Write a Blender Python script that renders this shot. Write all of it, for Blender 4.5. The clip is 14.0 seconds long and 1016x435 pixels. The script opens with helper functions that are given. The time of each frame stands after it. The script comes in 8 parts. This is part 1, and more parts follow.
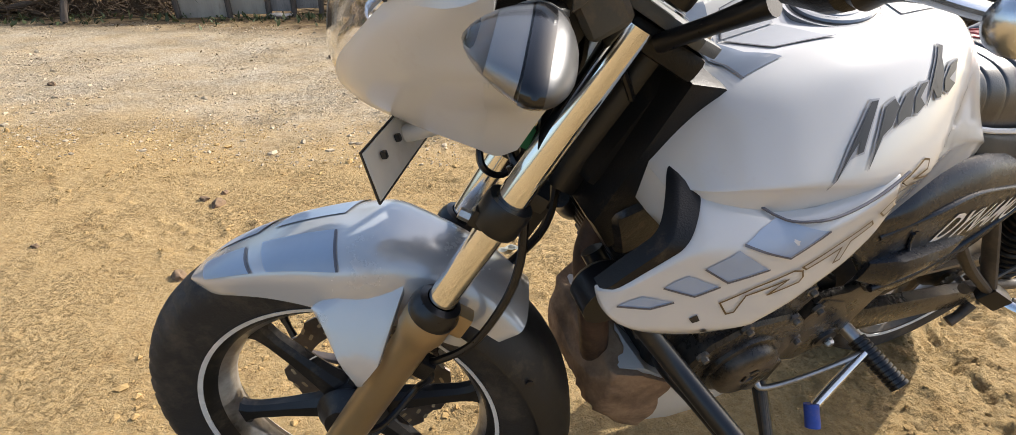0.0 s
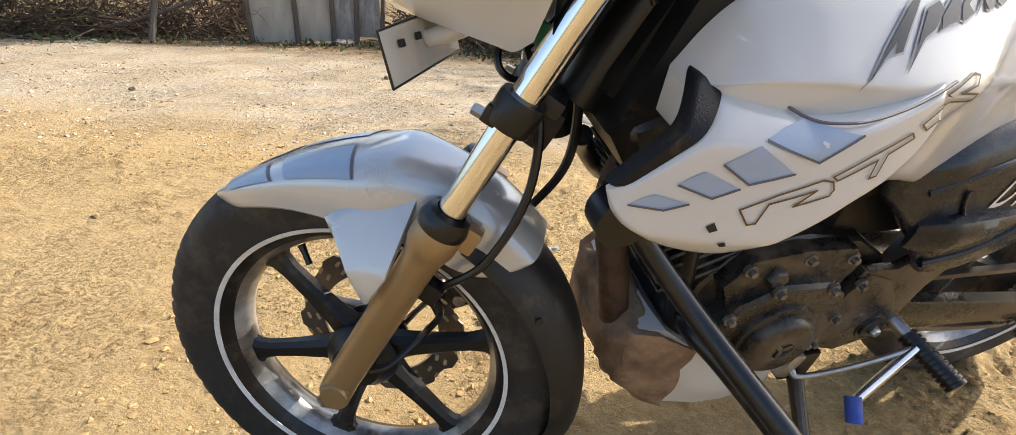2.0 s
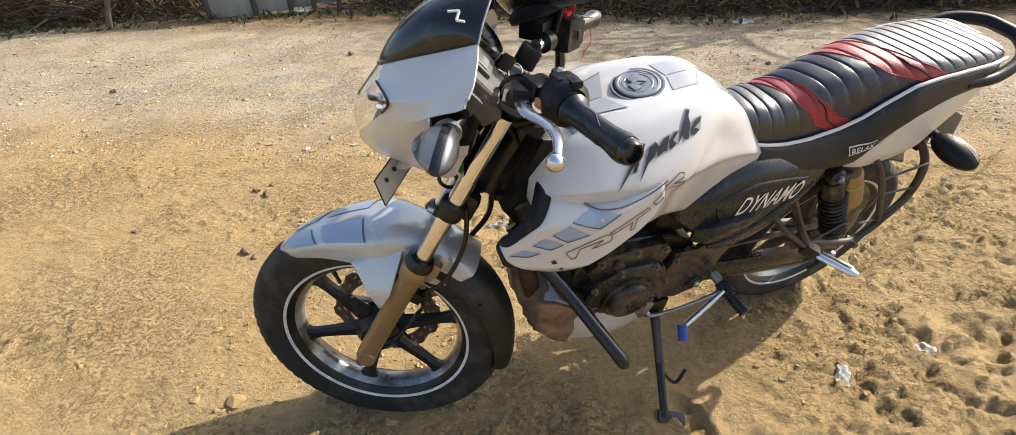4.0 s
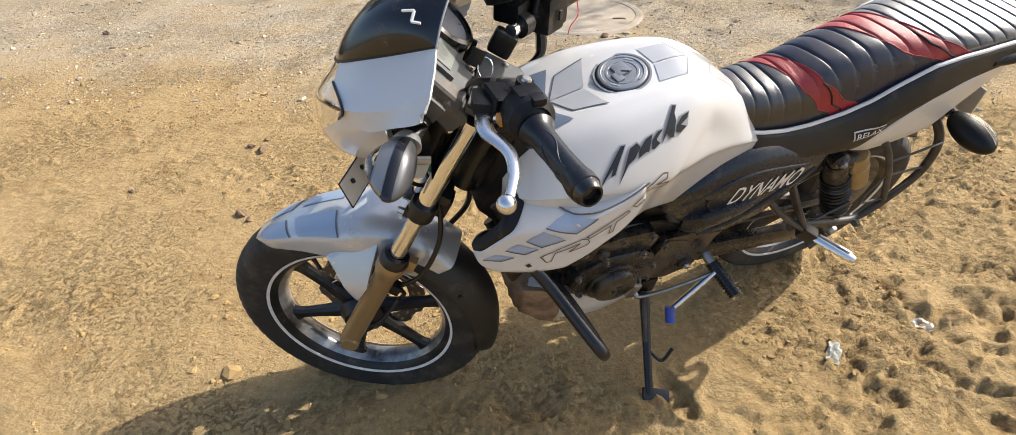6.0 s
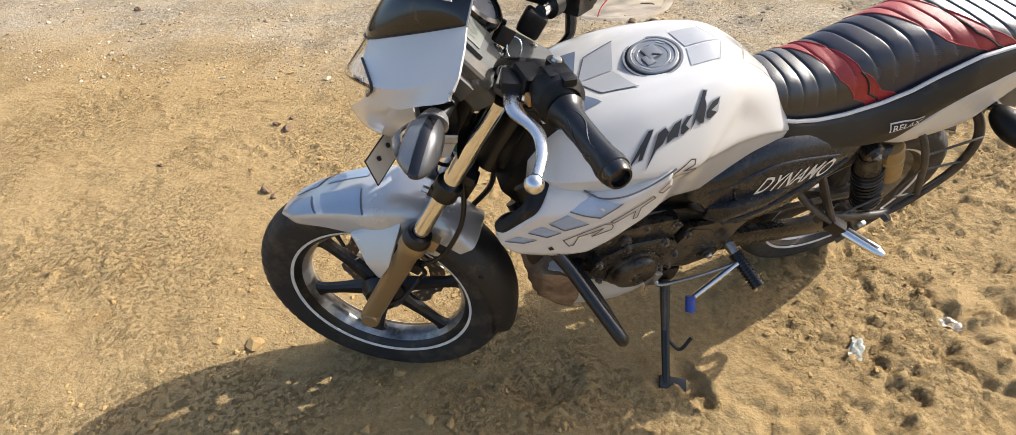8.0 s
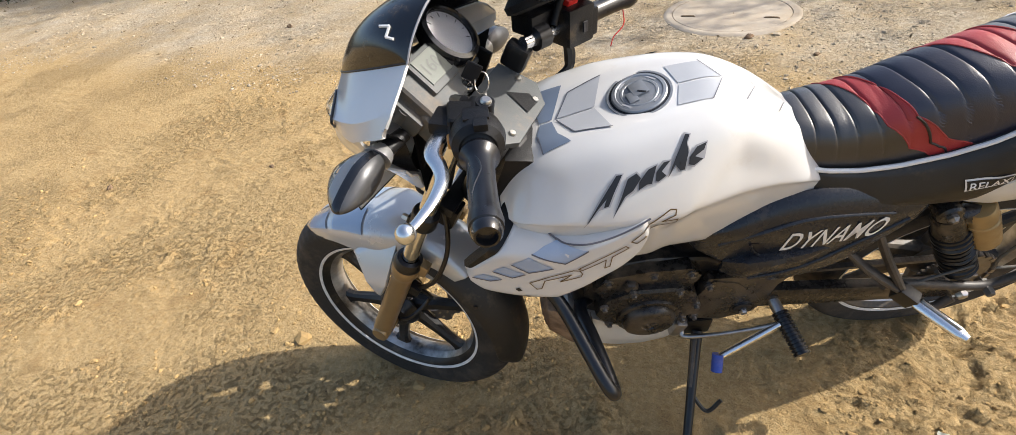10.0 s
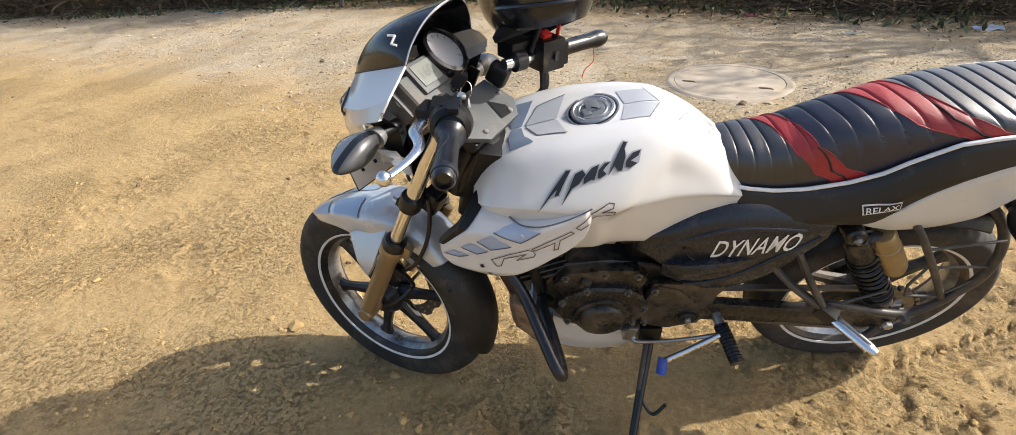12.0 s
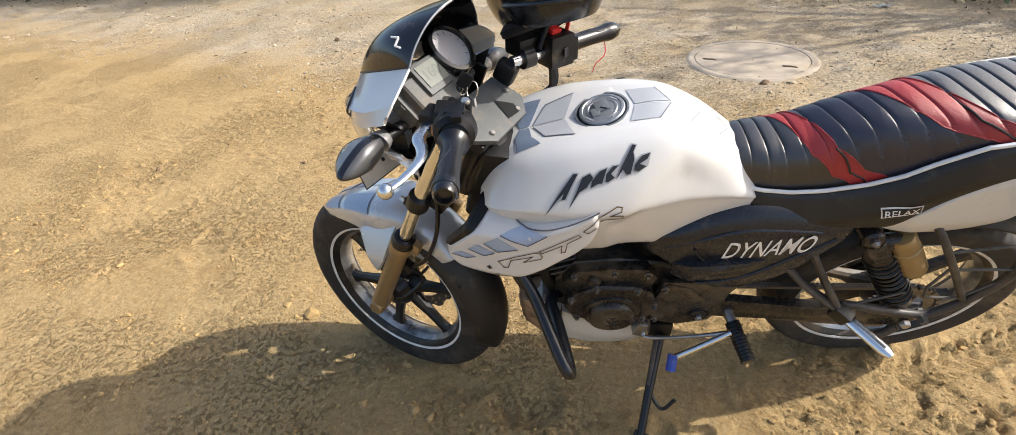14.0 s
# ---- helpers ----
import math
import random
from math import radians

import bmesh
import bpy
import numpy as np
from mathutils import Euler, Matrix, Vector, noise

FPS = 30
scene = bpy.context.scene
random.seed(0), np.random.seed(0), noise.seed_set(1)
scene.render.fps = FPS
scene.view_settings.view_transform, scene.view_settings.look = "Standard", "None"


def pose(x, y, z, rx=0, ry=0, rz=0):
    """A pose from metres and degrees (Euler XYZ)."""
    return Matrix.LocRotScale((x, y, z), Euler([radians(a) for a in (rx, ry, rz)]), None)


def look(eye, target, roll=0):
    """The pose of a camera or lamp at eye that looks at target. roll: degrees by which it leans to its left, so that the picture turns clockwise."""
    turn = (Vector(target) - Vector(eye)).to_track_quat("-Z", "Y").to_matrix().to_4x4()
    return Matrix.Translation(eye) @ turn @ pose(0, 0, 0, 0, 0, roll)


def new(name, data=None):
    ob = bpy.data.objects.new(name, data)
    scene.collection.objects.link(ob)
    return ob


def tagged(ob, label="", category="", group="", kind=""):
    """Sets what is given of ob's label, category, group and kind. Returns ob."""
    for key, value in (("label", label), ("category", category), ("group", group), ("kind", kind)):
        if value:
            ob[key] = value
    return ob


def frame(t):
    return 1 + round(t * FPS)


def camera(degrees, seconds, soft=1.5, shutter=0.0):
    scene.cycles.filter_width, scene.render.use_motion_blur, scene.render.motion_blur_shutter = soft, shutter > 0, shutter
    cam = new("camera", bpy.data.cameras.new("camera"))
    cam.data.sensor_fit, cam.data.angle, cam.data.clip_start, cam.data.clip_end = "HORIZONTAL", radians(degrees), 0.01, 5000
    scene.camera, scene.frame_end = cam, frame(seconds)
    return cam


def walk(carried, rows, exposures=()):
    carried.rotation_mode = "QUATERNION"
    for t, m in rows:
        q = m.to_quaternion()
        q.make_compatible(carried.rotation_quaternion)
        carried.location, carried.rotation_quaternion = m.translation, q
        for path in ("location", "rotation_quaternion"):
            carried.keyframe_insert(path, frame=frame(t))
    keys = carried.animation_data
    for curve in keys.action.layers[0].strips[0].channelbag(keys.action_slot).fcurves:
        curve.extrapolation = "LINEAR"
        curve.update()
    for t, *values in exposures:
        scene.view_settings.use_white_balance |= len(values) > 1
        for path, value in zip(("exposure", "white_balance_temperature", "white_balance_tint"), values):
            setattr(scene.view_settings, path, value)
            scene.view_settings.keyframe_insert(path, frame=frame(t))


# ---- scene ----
cam = camera(87.8, 14.0, soft=0.7)
PATH = [
    (0, (0.053, 0.028, 0.936), (-0.003, 1.791, -0.007), 1.4),
    (0.5, (0.05, 0.07, 0.838), (-0.052, 1.872, -0.025), 1.0),
    (1, (0.038, 0.069, 0.747), (-0.096, 1.886, -0.078), 2.5),
    (1.5, (0.053, 0.044, 0.754), (-0.139, 1.87, -0.04), 3.8),
    (2, (0.095, -0.019, 0.805), (-0.136, 1.795, -0.005), 2.6),
    (2.5, (0.141, -0.167, 0.891), (-0.07, 1.635, 0.049), 1.5),
    (3, (0.156, -0.358, 1.01), (-0.005, 1.428, 0.124), 0.7),
    (5.5, (0.277, -0.285, 1.261), (0.111, 1.292, 0.041), -3.7),
    (6, (0.275, -0.235, 1.262), (0.088, 1.319, 0.017), -2.7),
    (6.5, (0.332, -0.178, 1.253), (0.085, 1.356, -0.007), -3.0),
    (7, (0.31, -0.217, 1.276), (0.027, 1.306, 0.012), -3.1),
    (7.5, (0.249, -0.247, 1.257), (0.025, 1.271, -0.026), -2.0),
    (10, (0.519, -0.121, 1.255), (-0.206, 1.289, 0.036), -8.8),
    (10.5, (0.58, -0.095, 1.273), (-0.253, 1.332, 0.147), -8.0),
    (11, (0.613, -0.111, 1.27), (-0.212, 1.356, 0.189), -6.5),
    (11.5, (0.652, -0.202, 1.257), (-0.134, 1.302, 0.199), -4.8),
    (12, (0.676, -0.284, 1.244), (-0.116, 1.224, 0.195), -3.8),
    (12.5, (0.692, -0.236, 1.331), (-0.152, 1.257, 0.303), -3.7),
    (13, (0.757, -0.228, 1.327), (-0.125, 1.245, 0.301), -3.7),
    (13.5, (0.737, -0.196, 1.276), (-0.129, 1.252, 0.202), -4.5),
    (14, (0.681, -0.24, 1.283), (-0.153, 1.188, 0.156), -5.1),
]
walk(cam, [(t, look(eye, target, roll)) for t, eye, target, roll in PATH], [(0.0, 1.16), (0.5, 1.28), (1.0, 1.50), (1.5, 1.52), (2.0, 1.45), (2.5, 1.36), (3.0, 1.26), (5.5, 1.12), (14.0, 1.14)])


# ---- world, sun ----
SUN_AZ, SUN_EL = 33.0, 37.0      # degrees: where the sun stands, counted from +x towards +y
wd = bpy.data.worlds.new("sky")
scene.world = wd
wd.use_nodes = True
wn = wd.node_tree.nodes
sky = wn.new("ShaderNodeTexSky")
sky.sky_type, sky.sun_disc = "NISHITA", False
sky.sun_elevation, sky.sun_rotation = radians(SUN_EL), radians(90 - SUN_AZ)
sky.air_density, sky.dust_density, sky.ozone_density = 1.0, 3.5, 1.0
wn["Background"].inputs["Strength"].default_value = 0.115
wd.node_tree.links.new(sky.outputs[0], wn["Background"].inputs["Color"])
sun_data = bpy.data.lights.new("sun", "SUN")
sun_data.energy, sun_data.angle, sun_data.color = 2.85, radians(0.55), (1.0, 0.955, 0.88)
sun = new("sun", sun_data)
sun.rotation_euler = Euler((0, radians(90 - SUN_EL), radians(SUN_AZ)))
sun.location = (6, 4, 8)


# ---- materials ----
def mat(name, base, rough=0.5, metal=0.0, vary=0.15, scale=9.0, bump=0.0, bscale=300.0, coat=0.0,
        dust=0.0, dust_col=(0.36, 0.25, 0.14), dust_scale=14.0, rvary=0.08, spec=0.5, island=0.0, stretch=(1, 1, 1)):
    """A surface with broad and fine variation, a film of dust in patches and fine relief."""
    m = bpy.data.materials.new(name)
    m.use_nodes = True
    nt = m.node_tree
    n, ln = nt.nodes, nt.links.new
    b = n["Principled BSDF"]
    tc = n.new("ShaderNodeTexCoord")
    mp = n.new("ShaderNodeMapping")
    mp.inputs["Scale"].default_value = stretch
    ln(tc.outputs["Object"], mp.inputs["Vector"])

    def noisy(s, detail=6.0, rou=0.6):
        t = n.new("ShaderNodeTexNoise")
        t.inputs["Scale"].default_value, t.inputs["Detail"].default_value, t.inputs["Roughness"].default_value = s, detail, rou
        ln(mp.outputs[0], t.inputs["Vector"])
        return t.outputs["Fac"]

    def ramp(src, lo, hi):
        r = n.new("ShaderNodeMapRange")
        r.inputs["From Min"].default_value, r.inputs["From Max"].default_value = lo, hi
        ln(src, r.inputs["Value"])
        return r.outputs[0]

    def blend(fac, a, c):
        x = n.new("ShaderNodeMix")
        x.data_type = "RGBA"
        for sock, v in ((x.inputs["Factor"], fac), (x.inputs["A"], a), (x.inputs["B"], c)):
            if isinstance(v, (tuple, float, int)):
                sock.default_value = v if not isinstance(v, tuple) else (*v, 1)
            else:
                ln(v, sock)
        return x.outputs["Result"]

    dark = tuple(c * (1 - vary) for c in base)
    light = tuple(min(1, c * (1 + vary)) for c in base)
    broad = ramp(noisy(scale), 0.3, 0.7)
    col = blend(broad, dark, light)
    if island:
        g = n.new("ShaderNodeNewGeometry")
        col2 = blend(g.outputs["Random Per Island"], tuple(c * (1 - island) for c in base), tuple(min(1, c * (1 + island)) for c in base))
        col = blend(0.5, col, col2)
    rv = n.new("ShaderNodeMapRange")
    rv.inputs["To Min"].default_value, rv.inputs["To Max"].default_value = max(0.02, rough - rvary), min(1, rough + rvary)
    ln(noisy(scale * 6), rv.inputs["Value"])
    rgh = rv.outputs[0]
    if dust:
        film = ramp(noisy(dust_scale, 9.0, 0.7), 0.62 - 0.35 * dust, 0.9 - 0.25 * dust)
        k = n.new("ShaderNodeMath")
        k.operation = "MULTIPLY"
        k.inputs[1].default_value = min(1.0, 0.35 + dust * 0.6)
        ln(film, k.inputs[0])
        col = blend(k.outputs[0], col, dust_col)
        mx = n.new("ShaderNodeMix")
        ln(k.outputs[0], mx.inputs["Factor"])
        ln(rgh, mx.inputs["A"])
        mx.inputs["B"].default_value = 0.9
        rgh = mx.outputs["Result"]
        if coat:
            cw = n.new("ShaderNodeMapRange")
            cw.inputs["To Min"].default_value, cw.inputs["To Max"].default_value = coat, 0.1 * coat
            ln(k.outputs[0], cw.inputs["Value"])
            ln(cw.outputs[0], b.inputs["Coat Weight"])
    ln(col, b.inputs["Base Color"])
    ln(rgh, b.inputs["Roughness"])
    b.inputs["Metallic"].default_value = metal
    b.inputs["Specular IOR Level"].default_value = spec
    if coat:
        if not dust:
            b.inputs["Coat Weight"].default_value = coat
        b.inputs["Coat Roughness"].default_value = 0.06
    if bump:
        bp = n.new("ShaderNodeBump")
        bp.inputs["Strength"].default_value, bp.inputs["Distance"].default_value = bump, 0.002
        ln(noisy(bscale, 4.0), bp.inputs["Height"])
        ln(bp.outputs[0], b.inputs["Normal"])
    return m


def glass(name, tint=(1, 1, 1), rough=0.02, ior=1.45):
    m = bpy.data.materials.new(name)
    m.use_nodes = True
    b = m.node_tree.nodes["Principled BSDF"]
    b.inputs["Base Color"].default_value = (*tint, 1)
    b.inputs["Transmission Weight"].default_value, b.inputs["Roughness"].default_value, b.inputs["IOR"].default_value = 1.0, rough, ior
    return m


M_WHITE = mat("pearl_white_paint", (0.60, 0.59, 0.575), 0.30, 0.0, 0.03, 4, coat=1.0, dust=0.06, rvary=0.05, spec=0.4)
M_FENDER = mat("silver_white_paint", (0.53, 0.54, 0.55), 0.24, 0.30, 0.03, 5, coat=0.7, dust=0.10, rvary=0.05)
M_CREAM = mat("creamy_white_plastic", (0.62, 0.60, 0.56), 0.38, 0.0, 0.04, 5, coat=0.3, dust=0.15)
M_BLACKP = mat("black_plastic", (0.0070, 0.0070, 0.0078), 0.38, 0.0, 0.3, 12, 0.25, 500, dust=0.05, spec=0.28)
M_GLOSSB = mat("gloss_black_plastic", (0.006, 0.0065, 0.0085), 0.22, 0.0, 0.2, 9, coat=0.4, dust=0.12)
M_PANEL = mat("dark_grey_side_plastic", (0.012, 0.014, 0.0192), 0.27, 0.0, 0.2, 9, 0.12, 500, dust=0.088)
M_FLAP = mat("black_fender_plastic", (0.00728, 0.00728, 0.00776), 0.5, 0.0, 0.25, 9, 0.2, 400, dust=0.18, dust_scale=9)
M_TYRE = mat("tyre_rubber", (0.0182, 0.0168, 0.0161), 0.7, 0.0, 0.25, 14, 0.35, 260, dust=0.36, dust_col=(0.20, 0.155, 0.105), dust_scale=11)
M_RIM = mat("black_alloy", (0.0112, 0.0112, 0.0126), 0.38, 0.2, 0.25, 10, 0.1, 300, dust=0.28, dust_col=(0.27, 0.21, 0.14))
M_RIMIN = mat("scuffed_rim_metal", (0.30, 0.30, 0.30), 0.34, 0.7, 0.8, 13, 0.2, 200, dust=0.35)
M_STRIPE = mat("white_rim_tape", (0.72, 0.71, 0.68), 0.5, 0.0, 0.15, 30, dust=0.25)
M_DISC = mat("brake_disc_steel", (0.20, 0.17, 0.15), 0.38, 0.9, 0.25, 25, 0.1, 500, dust=0.3, dust_col=(0.2, 0.13, 0.08))
M_GOLD = mat("bronze_fork_paint", (0.32, 0.215, 0.10), 0.36, 0.45, 0.10, 6, coat=0.2, dust=0.26, dust_col=(0.38, 0.28, 0.17))
M_CHROME = mat("fork_chrome", (0.78, 0.77, 0.75), 0.10, 1.0, 0.03, 8, rvary=0.05)
M_ALU = mat("polished_aluminium", (0.74, 0.74, 0.74), 0.24, 1.0, 0.05, 20, 0.05, 400)
M_STEEL = mat("zinc_steel", (0.42, 0.41, 0.40), 0.38, 1.0, 0.2, 40, dust=0.2)
M_BOLTD = mat("dull_bolt_steel", (0.22, 0.21, 0.20), 0.42, 0.9, 0.3, 60, dust=0.35, dust_col=(0.22, 0.17, 0.12))
M_WIRE = mat("dusty_guard_wire", (0.10, 0.095, 0.085), 0.6, 0.3, 0.3, 30, dust=0.4, dust_col=(0.22, 0.18, 0.13))
M_DUSTY = mat("dusty_black_tube", (0.045, 0.040, 0.036), 0.5, 0.1, 0.3, 16, 0.1, 300, dust=0.5, dust_col=(0.22, 0.17, 0.12))
M_CAP = mat("dull_cap_metal", (0.30, 0.315, 0.335), 0.36, 0.6, 0.1, 20, 0.05, 300)
M_SHELL = mat("satin_grey_shell", (0.075, 0.076, 0.08), 0.38, 0.5, 0.2, 12, dust=0.10)
M_DECAL_FEND = mat("fender_decal", (0.30, 0.38, 0.49), 0.4, 0.0, 0.08, 9, coat=0.4)
M_DECAL_FRONT = mat("blue_grey_tank_decal", (0.15, 0.19, 0.26), 0.4, 0.0, 0.08, 9, coat=0.4)
M_BOLT = mat("bolt_steel", (0.50, 0.49, 0.47), 0.35, 1.0, 0.2, 60, dust=0.15)
M_ENGINE = mat("engine_black_paint", (0.016, 0.015, 0.015), 0.30, 0.1, 0.3, 16, 0.3, 250, dust=0.32, dust_col=(0.34, 0.255, 0.17), dust_scale=18)
M_CASE = mat("engine_case_dusty", (0.021, 0.0182, 0.0161), 0.27, 0.2, 0.3, 14, 0.25, 250, dust=0.42, dust_col=(0.36, 0.275, 0.185), dust_scale=10)
M_FRAME = mat("frame_black_paint", (0.0091, 0.0091, 0.0097), 0.36, 0.1, 0.25, 14, 0.1, 300, dust=0.078, dust_col=(0.24, 0.18, 0.12))
M_GUARD = mat("crash_guard_black", (0.0098, 0.0112, 0.0147), 0.34, 0.2, 0.25, 12, dust=0.132, coat=0.2)
M_MUD = mat("caked_mud", (0.25, 0.165, 0.105), 0.95, 0.0, 0.55, 14, 1.0, 70, dust=0.4, dust_col=(0.42, 0.31, 0.19), spec=0.2)
M_RUST = mat("rusty_exhaust", (0.085, 0.052, 0.036), 0.7, 0.4, 0.45, 18, 0.4, 180, dust=0.25)
M_CHAIN = mat("chain_steel", (0.17, 0.155, 0.14), 0.36, 0.8, 0.3, 60, dust=0.25)
M_VINYL = mat("black_seat_vinyl", (0.014, 0.014, 0.017), 0.33, 0.0, 0.2, 9, 0.30, 600, dust=0.06, dust_col=(0.12, 0.11, 0.10), spec=0.9, coat=0.25)
M_NAVY = mat("navy_seat_vinyl", (0.010, 0.011, 0.026), 0.35, 0.0, 0.2, 9, 0.3, 600, dust=0.04, spec=0.8)
M_SKIRT = mat("black_skirt_vinyl", (0.0084, 0.0078, 0.0078), 0.42, 0.0, 0.2, 9, 0.3, 800, dust=0.036)
M_RED = mat("red_perforated_vinyl", (0.34, 0.026, 0.028), 0.38, 0.0, 0.15, 12, 0.45, 700)
M_PIPING = mat("white_piping", (0.76, 0.75, 0.74), 0.45, 0.0, 0.06, 20)
M_DECAL = mat("grey_blue_decal", (0.315, 0.39, 0.52), 0.4, 0.0, 0.08, 9, coat=0.4)
M_DECAL_EDGE = mat("dark_decal_edge", (0.10, 0.10, 0.12), 0.4, 0.0, 0.1, 20)
M_DECAL_PALE = mat("pale_grey_decal", (0.38, 0.39, 0.41), 0.4, 0.0, 0.06, 9, coat=0.4)
M_INK = mat("black_sticker", (0.006, 0.007, 0.011), 0.42, 0.0, 0.2, 20, coat=0.1)
M_INK_RIM = mat("grey_sticker_rim", (0.34, 0.34, 0.36), 0.4, 0.0, 0.1, 20)
M_GOLDLINE = mat("gold_black_sticker", (0.12, 0.075, 0.03), 0.35, 0.2, 0.2, 30)
M_LETTER = mat("white_lettering", (0.78, 0.77, 0.75), 0.5, 0.0, 0.08, 40)
M_DASH = mat("grey_dash_plastic", (0.066, 0.070, 0.071), 0.55, 0.0, 0.15, 12, 0.2, 500, dust=0.25)
M_LCD = mat("lcd_grey", (0.17, 0.18, 0.16), 0.6, 0.0, 0.08, 20, spec=0.3)
M_DIAL = mat("white_dial", (0.78, 0.76, 0.77), 0.5, 0.0, 0.08, 30)
M_REDBTN = mat("red_switch", (0.65, 0.03, 0.025), 0.4, 0.0, 0.1, 40)
M_AMBER = mat("amber_button", (0.55, 0.24, 0.05), 0.45, 0.0, 0.1, 40)
M_BLUE = mat("blue_rubber", (0.02, 0.06, 0.33), 0.5, 0.0, 0.2, 40, dust=0.1)
M_RUBBER = mat("grip_rubber", (0.0048, 0.0048, 0.0066), 0.30, 0.0, 0.2, 20, 0.05, 500)
M_SILVERP = mat("silver_indicator_shell", (0.34, 0.34, 0.34), 0.36, 0.6, 0.1, 15, dust=0.15)
M_DIGIT = mat("faint_lcd_digit", (0.115, 0.12, 0.11), 0.4)
M_GLASS = glass("clear_lens")
M_VISOR = glass("smoked_clear_visor", (0.93, 0.93, 0.92), 0.03)
M_REFL = mat("lamp_reflector", (0.72, 0.74, 0.78), 0.14, 1.0, 0.08, 20)
M_MIRROR = mat("mirror_glass", (0.9, 0.9, 0.9), 0.02, 1.0, 0.0, 5, rvary=0.01)
M_HELMET = mat("satin_black_helmet", (0.0084, 0.0096, 0.0114), 0.24, 0.0, 0.2, 8, coat=0.3, dust=0.08)
M_LINING = mat("black_foam_lining", (0.010, 0.010, 0.010), 0.95, 0.0, 0.3, 40, 0.6, 400)
M_CANISTER = mat("gold_canister", (0.34, 0.24, 0.11), 0.4, 0.5, 0.15, 12, dust=0.3)
M_PLATE = mat("plate_back_white", (0.62, 0.60, 0.56), 0.5, 0.0, 0.06, 20, dust=0.15)


# ---- mesh tools ----
def spline(pts, n):
    """n points on a smooth curve through pts."""
    p = np.array([pts[0], *pts, pts[-1]], float)
    p[0], p[-1] = 2 * p[1] - p[2], 2 * p[-2] - p[-3]
    out = []
    for s in np.linspace(0, len(pts) - 1, n):
        i = min(int(s), len(pts) - 2)
        u, (a, b, c, d) = s - i, p[i:i + 4]
        out.append(0.5 * (2 * b + (c - a) * u + (2 * a - 5 * b + 4 * c - d) * u * u + (3 * b - a - 3 * c + d) * u ** 3))
    return np.array(out)


def resample(pts, n):
    """n points evenly spaced along the broken line pts."""
    p = np.array(pts, float)
    d = np.r_[0, np.cumsum(np.linalg.norm(np.diff(p, axis=0), axis=1))]
    return np.stack([np.interp(np.linspace(0, d[-1], n), d, p[:, k]) for k in range(p.shape[1])], 1)


def add_grid(bm, rows, loop=False, flip=False):
    """Faces between rows of points; loop closes each row."""
    vs = [[bm.verts.new(Vector(p)) for p in row] for row in rows]
    for a, b in zip(vs, vs[1:]):
        m = len(a)
        for j in range(m if loop else m - 1):
            q = (a[j], a[(j + 1) % m], b[(j + 1) % m], b[j])
            bm.faces.new(q[::-1] if flip else q)
    return vs


def loft(bm, rings, caps=True, flip=False):
    vs = add_grid(bm, rings, True, flip)
    if caps:
        bm.faces.new(vs[0] if flip else vs[0][::-1])
        bm.faces.new(vs[-1][::-1] if flip else vs[-1])
    return bm


def tube(bm, pts, r, seg=10, n=0, caps=True, flat=1.0):
    """A round rod along pts; r a number or one for each of pts; flat squeezes it across."""
    k = len(pts)
    rr = np.full(k, r) if np.isscalar(r) else np.array(r, float)
    if n:
        both = spline(np.c_[np.array(pts, float), rr], n)
        pts, rr = both[:, :3], both[:, 3]
    p = [Vector(q) for q in pts]
    t0 = (p[1] - p[0]).normalized()
    side = t0.cross(Vector((0, 1, 0)) if abs(t0.y) < 0.9 else Vector((1, 0, 0))).normalized()
    rings = []
    for i, q in enumerate(p):
        t = (p[min(i + 1, len(p) - 1)] - p[max(i - 1, 0)]).normalized()
        side = (side - t * side.dot(t)).normalized()
        up = t.cross(side)
        rings.append([q + float(rr[i]) * (side * math.cos(a) * flat + up * math.sin(a)) for a in (2 * math.pi * j / seg for j in range(seg))])
    return loft(bm, rings, caps)


def lathe(bm, prof, c, axis=(0, 1, 0), seg=32, closed=False, full=None):
    """Turns prof, rows of (radius, along), round the axis at c."""
    ax = Vector(axis).normalized()
    u = ax.cross(Vector((0, 0, 1)) if abs(ax.z) < 0.9 else Vector((1, 0, 0))).normalized()
    w = ax.cross(u)
    rings = [[Vector(c) + ax * h + (u * math.cos(a) + w * math.sin(a)) * max(r, 1e-5) for r, h in prof] for a in (2 * math.pi * i / seg for i in range(seg))]
    rings.append(rings[0])
    vs = [[bm.verts.new(q) for q in ring] for ring in rings[:-1]]
    vs.append(vs[0])
    m = len(prof)
    for a, b in zip(vs, vs[1:]):
        for j in range(m if closed else m - 1):
            bm.faces.new((a[j], a[(j + 1) % m], b[(j + 1) % m], b[j]))
    bmesh.ops.remove_doubles(bm, verts=bm.verts[:], dist=4e-5)
    bmesh.ops.recalc_face_normals(bm, faces=bm.faces[:])
    return bm


def box(bm, c, size, turn=(0, 0, 0), bev=0.004, segs=2):
    m = Matrix.Translation(c) @ Euler([radians(a) for a in turn]).to_matrix().to_4x4() @ Matrix.Diagonal((*size, 1))
    made = bmesh.ops.create_cube(bm, size=1.0, matrix=m)["verts"]
    if bev:
        es = list({e for v in made for e in v.link_edges})
        bmesh.ops.bevel(bm, geom=es, offset=bev, segments=segs, profile=0.7, affect="EDGES")
    return bm


